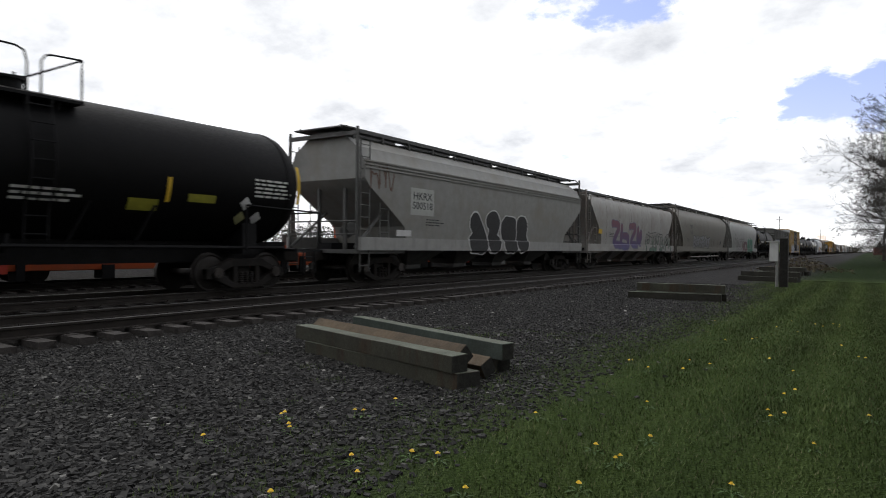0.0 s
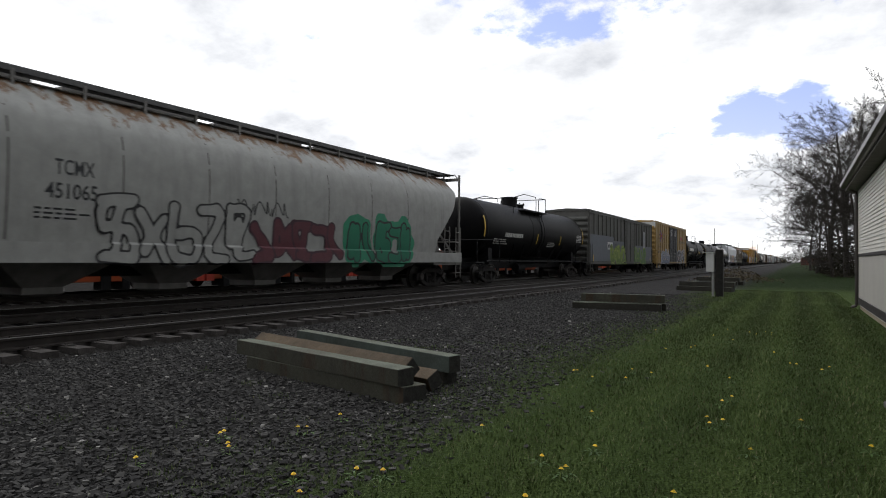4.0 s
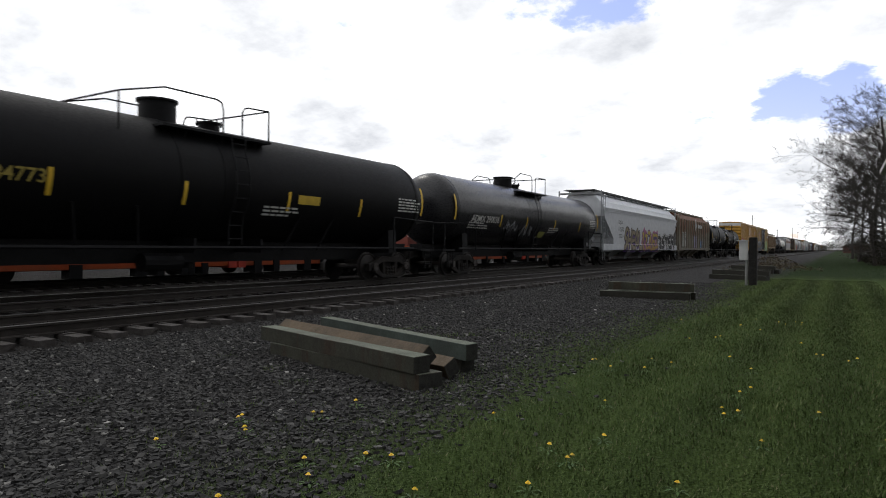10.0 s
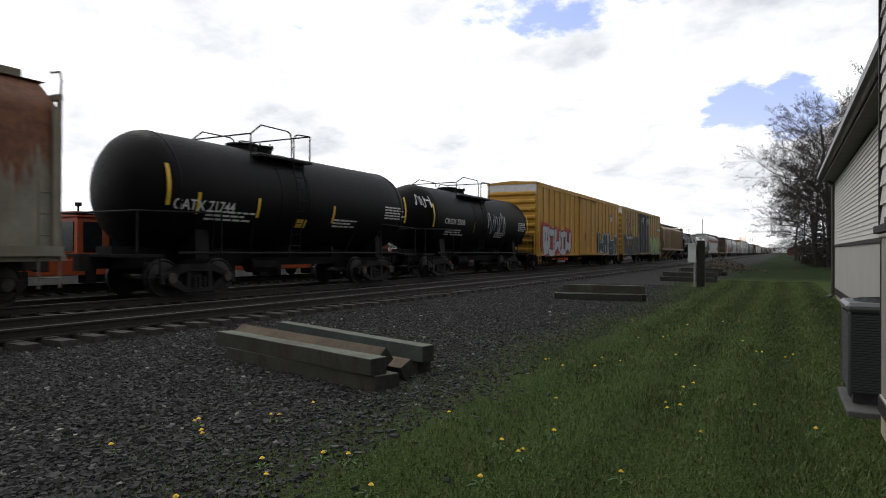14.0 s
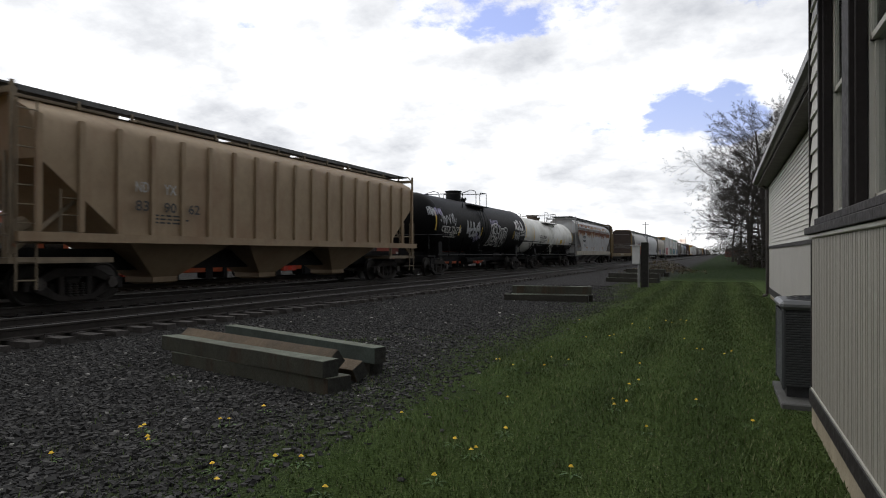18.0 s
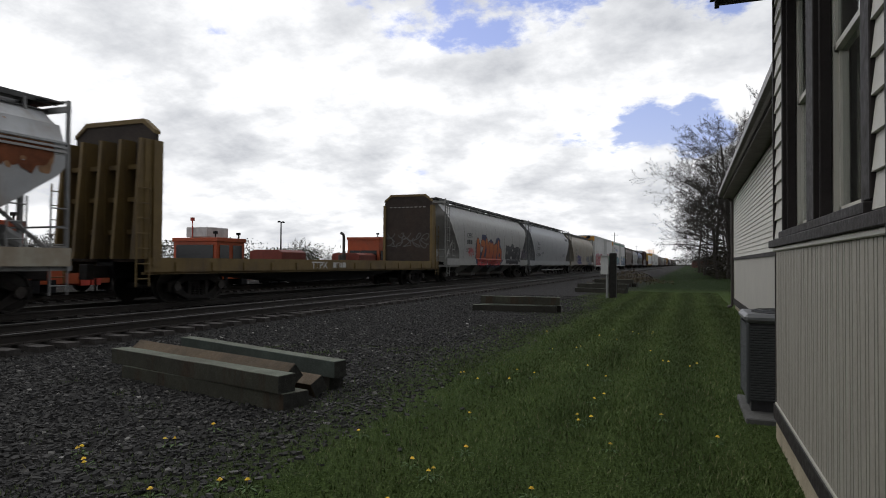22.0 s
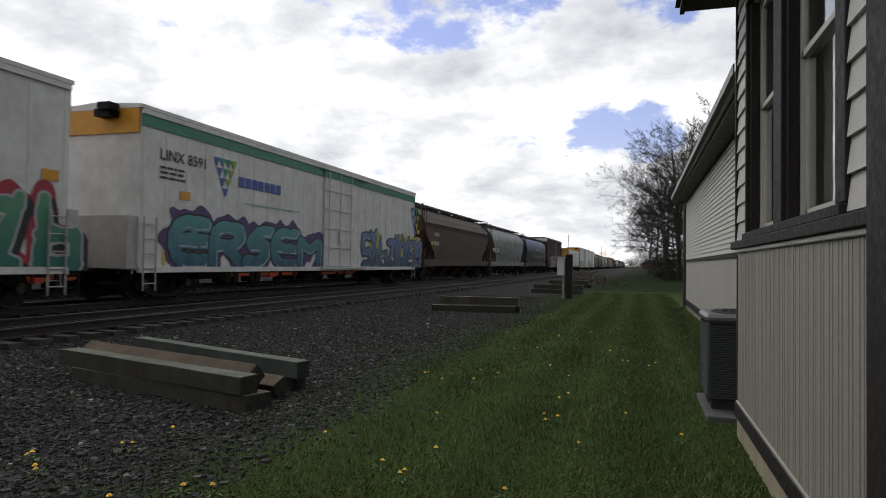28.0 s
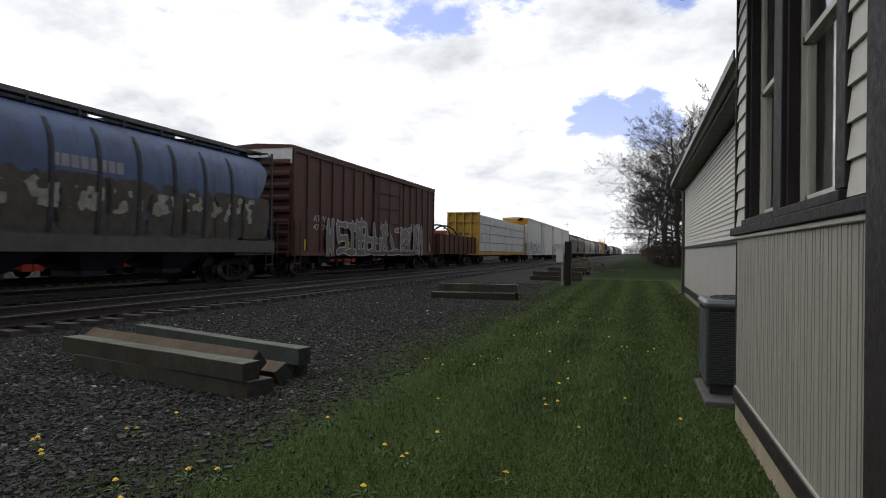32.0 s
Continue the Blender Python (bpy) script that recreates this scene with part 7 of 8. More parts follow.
# ---- timber piles, post and meter box ----
GREENT = mat("timber_green", (0.046, 0.046, 0.033), 0.85, var=0.5, scale=2.2, fine=60, streak=0.6, rust=(0.056, 0.039, 0.023), dirt=(0.028, 0.025, 0.018), bump=0.4)
BROWNT = mat("timber_brown", (0.092, 0.066, 0.040), 0.85, var=0.5, scale=3, fine=45, streak=0.5, dirt=(0.045, 0.034, 0.022), bump=0.4)
BLUET = mat("timber_blue", (0.055, 0.070, 0.060), 0.85, var=0.3, scale=3, fine=45, streak=0.5, dirt=(0.035, 0.04, 0.035), bump=0.4)
LIT_TOP = mat("timber_lit_top", (0.105, 0.118, 0.090), 0.9, var=0.35, scale=4, fine=50, streak=0.3, dirt=(0.06, 0.055, 0.04), bump=0.4)
END_SHADE = mat("end_grain", (0.032, 0.032, 0.028), 0.95, var=0.5, scale=14, fine=90, bump=0.5)
OLDT = mat("timber_old", (0.03, 0.028, 0.022), 0.9, var=0.35, scale=3, fine=45, streak=0.4, bump=0.4)


def timber(p, q, w, h, material, turn=0.0, label="rough sawn timber in the pile", group="timber piles by the track"):
    """A sawn timber from p to q (middles of its ends)."""
    p, q = Vector(p), Vector(q)
    L = (q - p).length
    bm = bmesh.new()
    rnd = random.Random(int(p.x * 100 + q.y * 31 + q.z * 77))
    n = 6
    loops = []
    for k in range(n + 1):
        y = -L / 2 + L * k / n
        loops.append([(s * w / 2 + rnd.uniform(-0.004, 0.004), y, t * h / 2 + rnd.uniform(-0.004, 0.004)) for s, t in ((-1, -1), (1, -1), (1, 1), (-1, 1))])
    rings(bm, loops)
    me = mesh_of("timber", bm, material, bevel=0.004)
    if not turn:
        # the upper face is a paler grey-green, with light from the sky painted in
        me.materials.append(LIT_TOP)
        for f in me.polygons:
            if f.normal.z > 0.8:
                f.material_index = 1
    ob = new("timber", me)
    d = (q - p).normalized()
    rz = math.atan2(-d.x, d.y)
    ob.matrix_basis = Matrix.Translation((p + q) / 2) @ Euler((math.asin(d.z), 0, rz)).to_matrix().to_4x4() @ pose(0, 0, 0, 0, turn, 0)
    tagged(ob, label, "timber", group)
    # thin end grain caps, darkened to paint in the shade on the timber ends
    for s in (-1, 1):
        bm = bmesh.new()
        box(bm, -w / 2 + 0.005, min(s * L / 2, s * (L / 2 + 0.005)), -h / 2 + 0.005, w / 2 - 0.005, max(s * L / 2, s * (L / 2 + 0.005)), h / 2 - 0.005)
        part("end_grain", bm, END_SHADE, ob)
    return ob


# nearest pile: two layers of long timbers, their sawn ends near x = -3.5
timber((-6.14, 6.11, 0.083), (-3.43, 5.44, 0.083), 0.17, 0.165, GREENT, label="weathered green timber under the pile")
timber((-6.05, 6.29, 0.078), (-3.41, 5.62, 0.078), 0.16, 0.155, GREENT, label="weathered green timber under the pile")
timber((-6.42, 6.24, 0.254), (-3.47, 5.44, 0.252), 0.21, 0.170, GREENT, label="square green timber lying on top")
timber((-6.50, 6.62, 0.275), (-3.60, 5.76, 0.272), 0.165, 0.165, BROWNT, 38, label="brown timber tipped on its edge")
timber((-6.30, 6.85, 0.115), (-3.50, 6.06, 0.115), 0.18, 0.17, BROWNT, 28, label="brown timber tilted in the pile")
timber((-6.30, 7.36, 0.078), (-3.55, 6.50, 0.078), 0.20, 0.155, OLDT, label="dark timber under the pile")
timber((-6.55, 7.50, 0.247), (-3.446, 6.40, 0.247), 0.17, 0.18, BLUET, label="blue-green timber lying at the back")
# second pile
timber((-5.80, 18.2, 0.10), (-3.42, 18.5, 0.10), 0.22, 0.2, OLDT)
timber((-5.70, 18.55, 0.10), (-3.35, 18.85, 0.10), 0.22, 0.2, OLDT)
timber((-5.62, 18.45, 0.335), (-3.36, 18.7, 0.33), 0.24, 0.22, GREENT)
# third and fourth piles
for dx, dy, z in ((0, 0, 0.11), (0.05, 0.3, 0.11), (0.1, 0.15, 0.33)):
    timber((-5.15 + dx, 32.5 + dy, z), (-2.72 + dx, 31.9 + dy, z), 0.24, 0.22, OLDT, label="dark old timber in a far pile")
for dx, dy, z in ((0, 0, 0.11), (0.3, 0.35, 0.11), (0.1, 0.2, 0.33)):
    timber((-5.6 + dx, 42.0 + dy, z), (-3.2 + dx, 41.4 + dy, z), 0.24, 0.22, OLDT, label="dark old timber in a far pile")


def post_and_box():
    th = thing("post", "dark wooden post with a pale meter box", "post")
    bm = bmesh.new()
    box(bm, -2.98, 27.55, -0.1, -2.70, 27.83, 1.86)
    part("pole", bm, mat("post_wood", (0.014, 0.0125, 0.011), 0.9, var=0.4, scale=6, streak=0.4), th, bevel=0.02)
    bm = bmesh.new()
    box(bm, -3.32, 27.5, 0.98, -3.02, 27.72, 1.72)
    b = part("meter_box", bm, mat("box_grey", (0.5, 0.5, 0.49), 0.5, var=0.1), th, "pale grey metal box", bevel=0.01)
    bm = bmesh.new()
    box(bm, -3.42, 27.44, 1.72, -2.98, 27.78, 1.75)
    part("lid", bm, mat("box_grey", (0, 0, 0)), b)
    bm = bmesh.new()
    rod(bm, (-3.07, 27.62, -0.05), (-3.07, 27.62, 1.0), 0.05, 10)
    part("conduit", bm, mat("conduit_grey", (0.3, 0.3, 0.29), 0.5, 0.3), th)


post_and_box()

# ---- houses ----
SIDING = mat("siding_cream", (0.47, 0.457, 0.415), 0.6, var=0.05, scale=1.5, fine=30, bump=0.08)
PLANK = mat("plank_beige", (0.27, 0.252, 0.216), 0.65, var=0.08, scale=2, fine=40, bump=0.1)
TRIM = mat("trim_brown", (0.024, 0.020, 0.0195), 0.65, var=0.15, scale=3, spec=0.2)
FOUND = mat("foundation_tan", (0.33, 0.28, 0.20), 0.9, var=0.2, scale=4, bump=0.4)
SHINGLE = mat("roof_shingle", (0.08, 0.075, 0.07), 0.9, var=0.3, scale=6)
FRAMEW = mat("frame_cream", (0.46, 0.45, 0.40), 0.5, var=0.05)
GUTTER = mat("gutter_brown", (0.07, 0.06, 0.055), 0.4, 0.2, var=0.15)


def lap_boards(house, x, spans, z0, z1, step, name="siding_board"):
    """Overlapping boards: each leans out at its foot."""
    z = z0
    while z < z1 - 0.02:
        for y0, y1, lo, hi in spans:
            if z < lo - 0.01 or z >= hi - 0.02:
                continue
            bm = bmesh.new()
            t = min(z + step, hi)
            prism(bm, [(x - 0.022, z), (x - 0.020, z + 0.012), (x - 0.003, t + 0.012), (x + 0.02, t + 0.012), (x + 0.02, z)], "y", y0, y1)
            part(name, bm, SIDING, house)
        z += step


def sash_window(house, x, y0, y1, z0, z1, mid):
    t = 0.032
    bm = bmesh.new()
    box(bm, x - 0.02, y0, z0, x + 0.10, y1, z0 + t)
    win = part("window", bm, FRAMEW, house, "cream double-hung window")
    for nm, a, b, c, d in (("frame_side", y0, y0 + t, z0 + t, z1 - t), ("frame_side", y1 - t, y1, z0 + t, z1 - t), ("frame_head", y0, y1, z1 - t, z1)):
        bm = bmesh.new()
        box(bm, x - 0.015, a, c, x + 0.05, b, d)
        part(nm, bm, FRAMEW, win)
    for k, (lo, hi, dx) in enumerate(((z0 + t, mid + 0.03, 0.012), (mid - 0.03, z1 - t, -0.008))):
        bm = bmesh.new()
        s = 0.034
        for a, b, c, d in ((y0 + t, y0 + t + s, lo, hi), (y1 - t - s, y1 - t, lo, hi), (y0 + t, y1 - t, lo, lo + s), (y0 + t, y1 - t, hi - s, hi)):
            box(bm, x + dx, a, c, x + dx + 0.035, b, d)
        part("sash", bm, FRAMEW, win)
        bm = bmesh.new()
        box(bm, x + dx + 0.012, y0 + t + s, lo + s, x + dx + 0.018, y1 - t - s, hi - s)
        g = part("pane", bm, MATS["glass"], win)
        g.visible_shadow = False


def house_one():
    X, Y1 = 0.765, 6.2
    h = thing("house", "cream sided house with beige plank skirting and brown trim", "house")
    # wall core with two window openings
    wins = ((4.60, 5.64), (3.30, 4.37))
    zlo, zhi = 1.66, 3.42
    bm = bmesh.new()
    segs = [(-3.0, wins[1][0], 0.1, 3.75), (wins[1][1], wins[0][0], 0.1, 3.75), (wins[0][1], Y1, 0.1, 3.75)]
    for a, b, c, d in segs:
        box(bm, X + 0.02, a, c, X + 0.16, b, d)
    for a, b in wins:
        box(bm, X + 0.02, a, 0.1, X + 0.16, b, zlo)
        box(bm, X + 0.02, a, zhi, X + 0.16, b, 3.75)
    box(bm, X + 0.16, Y1 - 0.14, 0.1, 7.0, Y1, 3.75)
    box(bm, X + 0.16, -3.0, 0.1, 7.0, -2.86, 3.75)
    box(bm, 6.86, -2.86, 0.1, 7.0, Y1 - 0.14, 3.75)
    part("wall", bm, SIDING, h)
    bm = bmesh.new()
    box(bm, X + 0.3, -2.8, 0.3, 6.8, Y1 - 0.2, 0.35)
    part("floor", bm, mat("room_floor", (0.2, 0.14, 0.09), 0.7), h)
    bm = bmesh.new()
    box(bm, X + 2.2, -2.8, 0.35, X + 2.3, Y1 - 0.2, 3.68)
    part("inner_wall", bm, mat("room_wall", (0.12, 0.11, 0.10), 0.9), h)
    bm = bmesh.new()
    for a, b in wins:
        for lo, hi in ((b - 0.34, b - 0.12), (a + 0.10, a + 0.26)):
            bm = bmesh.new()
            n = 16
            loops = [[(X + 0.175 + 0.014 * math.sin(2.1 * k), lo + (hi - lo) * k / n, z) for k in range(n + 1)] for z in (zlo, zhi)]
            loops += [[(x + 0.004, y, z) for x, y, z in loop] for loop in loops[::-1]]
            rings(bm, loops + loops[:1], cap=False, closed=False)
            part("curtain", bm, mat("curtain_cloth", (0.24, 0.225, 0.19), 0.9), h, "drawn pale curtain", smooth=True)
    lap_boards(h, X, [(5.69, Y1 - 0.02, 1.6, 9), (2.72, 3.16, 1.6, 9), (-2.9, 2.49, 1.0, 9), (3.16, 5.69, 3.55, 9)], 1.62, 3.68, 0.148)
    # vertical planks below the ledge, wide and narrow in turn, proud of the siding
    XL, YL = X - 0.015, Y1 - 0.08
    bm = bmesh.new()
    planks = []
    for w in (0.0355, 0.017):
        prism(bm, [(XL - 0.008, -w), (XL - 0.008, w), (XL + 0.002, w + 0.004), (XL + 0.007, w + 0.004), (XL + 0.007, -w - 0.004), (XL + 0.002, -w - 0.004)], "z", 0.30, 1.53)
        planks.append(mesh_of("plank", bm, PLANK))
        bm = bmesh.new()
    for y, step, last in ((2.77, 0.067, YL - 0.06), (2.44, -0.067, -2.8)):
        k = 0
        while (y - last) * step < 0:
            part("plank", planks[k % 2], None, h, loc=(0, y, 0))
            y += step
            k += 1
    for nm, args in (("ledge", (X - 0.06, -2.95, 1.545, X + 0.02, Y1 + 0.05, 1.605)), ("ledge_moulding", (XL - 0.025, -2.95, 1.515, X + 0.02, YL + 0.01, 1.544)),
                     ("skirt_board", (XL - 0.024, -2.95, 0.165, X + 0.02, YL + 0.02, 0.285)), ("corner_board", (XL - 0.012, YL - 0.03, 0.286, X + 0.1, YL + 0.012, 1.50)),
                     ("corner_board", (X - 0.03, Y1 - 0.02, 1.606, X + 0.1, Y1 + 0.015, 3.70)), ("pilaster", (X - 0.085, 2.50, 0.05, X + 0.02, 2.72, 3.70)),
                     ("window_casing", (X - 0.028, 5.642, 1.661, X + 0.02, 5.69, 3.42)), ("window_mullion", (X - 0.028, 4.372, 1.661, X + 0.03, 4.598, 3.42)),
                     ("window_casing", (X - 0.028, 3.16, 1.661, X + 0.02, 3.298, 3.42)), ("window_header", (X - 0.03, 3.16, 3.421, X + 0.02, 5.69, 3.56)),
                     ("window_sill", (X - 0.05, 3.16, 1.606, X + 0.15, 5.69, 1.655)), ("window_jamb", (X + 0.0, 5.61, 1.661, X + 0.062, 5.639, 3.42)), ("window_jamb", (X + 0.0, 4.34, 1.661, X + 0.062, 4.369, 3.42))):
        bm = bmesh.new()
        box(bm, *args)
        part(nm, bm, FRAMEW if nm == "ledge_moulding" else TRIM, h, bevel=0.005)
    bm = bmesh.new()
    box(bm, XL + 0.008, -2.9, 0.29, X + 0.0195, YL - 0.03, 1.53)
    part("plank_backing", bm, TRIM, h, "dark gaps behind the planks")
    bm = bmesh.new()
    box(bm, XL - 0.018, 2.73, 0.287, XL + 0.004, YL - 0.035, 0.302)
    part("cream_strip", bm, FRAMEW, h)
    bm = bmesh.new()
    box(bm, XL - 0.008, -2.95, -0.2, 6.9, YL - 0.02, 0.165)
    part("foundation", bm, FOUND, h)
    for a, b in wins:
        sash_window(h, X + 0.082, a, b, zlo, zhi, 2.62)
    # eave and roof
    bm = bmesh.new()
    box(bm, X - 0.42, -3.4, 3.752, 7.4, Y1 + 0.35, 3.80)
    part("soffit", bm, TRIM, h)
    bm = bmesh.new()
    box(bm, X - 0.46, -3.4, 3.74, X - 0.42, Y1 + 0.38, 3.86)
    part("fascia", bm, TRIM, h)
    bm = bmesh.new()
    rings(bm, [[(X - 0.5, -3.45, 3.82), (7.5, -3.45, 3.82), (7.5, Y1 + 0.42, 3.82), (X - 0.5, Y1 + 0.42, 3.82)], [(3.4, -0.5, 6.0), (4.6, -0.5, 6.0), (4.6, Y1 - 2.6, 6.0), (3.4, Y1 - 2.6, 6.0)]])
    part("roof", bm, SHINGLE, h)


def house_two():
    X, Y0, Y1 = 1.45, 8.7, 23.0
    h = thing("house", "long house with white lap siding and a plain grey-beige base", "house")
    bm = bmesh.new()
    box(bm, X + 0.02, Y0, 0.1, 9.0, Y1, 3.6)
    part("wall", bm, SIDING, h)
    lap_boards(h, X, [(Y0, Y1 - 0.05, 1.6, 9)], 1.64, 3.5, 0.09)
    bm = bmesh.new()
    box(bm, X - 0.004, Y0, 0.34, X + 0.02, Y1 - 0.05, 1.56)
    part("base_panel", bm, mat("panel_beige", (0.36, 0.345, 0.315), 0.7, var=0.06, scale=1), h, "plain grey-beige lower wall")
    for nm, args, m in (("band", (X - 0.035, Y0, 1.561, X + 0.02, Y1 + 0.02, 1.635), TRIM), ("skirt_board", (X - 0.03, Y0, 0.16, X + 0.02, Y1 + 0.02, 0.335), TRIM),
                        ("corner_board", (X - 0.03, Y1 - 0.05, 0.34, X + 0.05, Y1 + 0.02, 3.5), SIDING), ("foundation", (X + 0.03, Y0, -0.2, 8.9, Y1 - 0.03, 0.16), FOUND)):
        bm = bmesh.new()
        box(bm, *args)
        part(nm, bm, m, h)
    bm = bmesh.new()
    pipe(bm, [(X - 0.25, Y1 - 0.05, 3.62), (X - 0.06, Y1 - 0.05, 3.45), (X - 0.06, Y1 - 0.05, 0.1), (X - 0.2, Y1 - 0.05, 0.04)], 0.045, 8)
    part("downspout", bm, GUTTER, h)
    bm = bmesh.new()
    box(bm, X - 0.32, Y0 - 0.3, 3.56, X + 0.1, Y1 + 0.3, 3.6)
    part("soffit", bm, mat("soffit_dark", (0.12, 0.11, 0.1), 0.8), h)
    bm = bmesh.new()
    prism(bm, [(X - 0.34, 3.6), (X - 0.34, 3.74), (X - 0.32, 3.75), (X - 0.32, 3.62)], "y", Y0 - 0.3, Y1 + 0.3)
    part("fascia", bm, TRIM, h)
    bm = bmesh.new()
    prism(bm, [(X - 0.46, 3.66), (X - 0.46, 3.77), (X - 0.44, 3.78), (X - 0.44, 3.68), (X - 0.36, 3.64), (X - 0.345, 3.64), (X - 0.345, 3.62), (X - 0.40, 3.62)], "y", Y0 - 0.32, Y1 + 0.32)
    part("gutter", bm, GUTTER, h)
    bm = bmesh.new()
    prism(bm, [(X - 0.38, 3.74), (X - 0.38, 3.80), (5.2, 5.6), (9.4, 3.8), (9.4, 3.74), (5.2, 5.5)], "y", Y0 - 0.35, Y1 + 0.35)
    part("roof", bm, SHINGLE, h)


house_one()
house_two()


def air_conditioner():
    ac = thing("air_conditioner", "grey louvred outdoor air conditioning unit on a pad", "air conditioner")
    x0, x1, y0, y1 = 0.585, 1.335, 6.84, 7.60
    body = mat("ac_grey", (0.075, 0.079, 0.083), 0.5, 0.3, var=0.12)
    bm = bmesh.new()
    box(bm, x0 + 0.03, y0 + 0.03, 0.14, x1 - 0.03, y1 - 0.03, 0.86)
    part("coil", bm, mat("coil_dark", (0.03, 0.03, 0.032), 0.7, var=0.3), ac)
    n = 30
    for k in range(n):
        z = 0.16 + 0.69 * k / n
        bm = bmesh.new()
        band = [[(x0 + e, y0 + e, c), (x1 - e, y0 + e, c), (x1 - e, y1 - e, c), (x0 + e, y1 - e, c)] for e, c in ((0, z), (0, z + 0.013), (0.012, z + 0.013), (0.012, z), (0, z))]
        rings(bm, band, cap=False)
        part("louvre", bm, body, ac)
    for a in (x0, x1 - 0.05):
        for b in (y0, y1 - 0.05):
            bm = bmesh.new()
            box(bm, a + 0.004 * (a > x0) - 0.004, b - 0.004, 0.12, a + 0.03 + 0.024 * (a > x0), b + 0.03 + 0.024 * (b > y0), 0.87)
            part("corner_post", bm, body, ac, bevel=0.012)
    bm = bmesh.new()
    box(bm, x0 - 0.02, y0 - 0.02, 0.865, x1 + 0.02, y1 + 0.02, 0.95)
    part("top_cover", bm, mat("ac_top", (0.13, 0.134, 0.136), 0.45, 0.3, var=0.1), ac, bevel=0.03)
    bm = bmesh.new()
    c = Vector(((x0 + x1) / 2, (y0 + y1) / 2, 0.952))
    rod(bm, c, c + Vector((0, 0, 0.004)), 0.31, 28)
    part("fan_opening", bm, MATS["coil_dark"], ac)
    bm = bmesh.new()
    for r in (0.08, 0.15, 0.22, 0.29):
        pts = [c + Vector((r * math.cos(2 * math.pi * k / 20), r * math.sin(2 * math.pi * k / 20), 0.015)) for k in range(21)]
        pipe(bm, pts, 0.005, 4)
    for k in range(8):
        a = k * math.pi / 4
        rod(bm, c + Vector((0, 0, 0.015)), c + Vector((0.31 * math.cos(a), 0.31 * math.sin(a), 0.015)), 0.005, 4)
    part("fan_guard", bm, body, ac)
    bm = bmesh.new()
    box(bm, x0 + 0.04, y0 + 0.06, 0.05, x1 - 0.04, y1 - 0.06, 0.15)
    part("base", bm, MATS["coil_dark"], ac)
    bm = bmesh.new()
    box(bm, x0 - 0.03, y0 - 0.28, -0.05, x1 + 0.1, y1 + 0.1, 0.05)
    part("pad", bm, mat("concrete", (0.085, 0.084, 0.08), 0.9, var=0.15, bump=0.3), ac, "grey concrete pad", bevel=0.01)


air_conditioner()

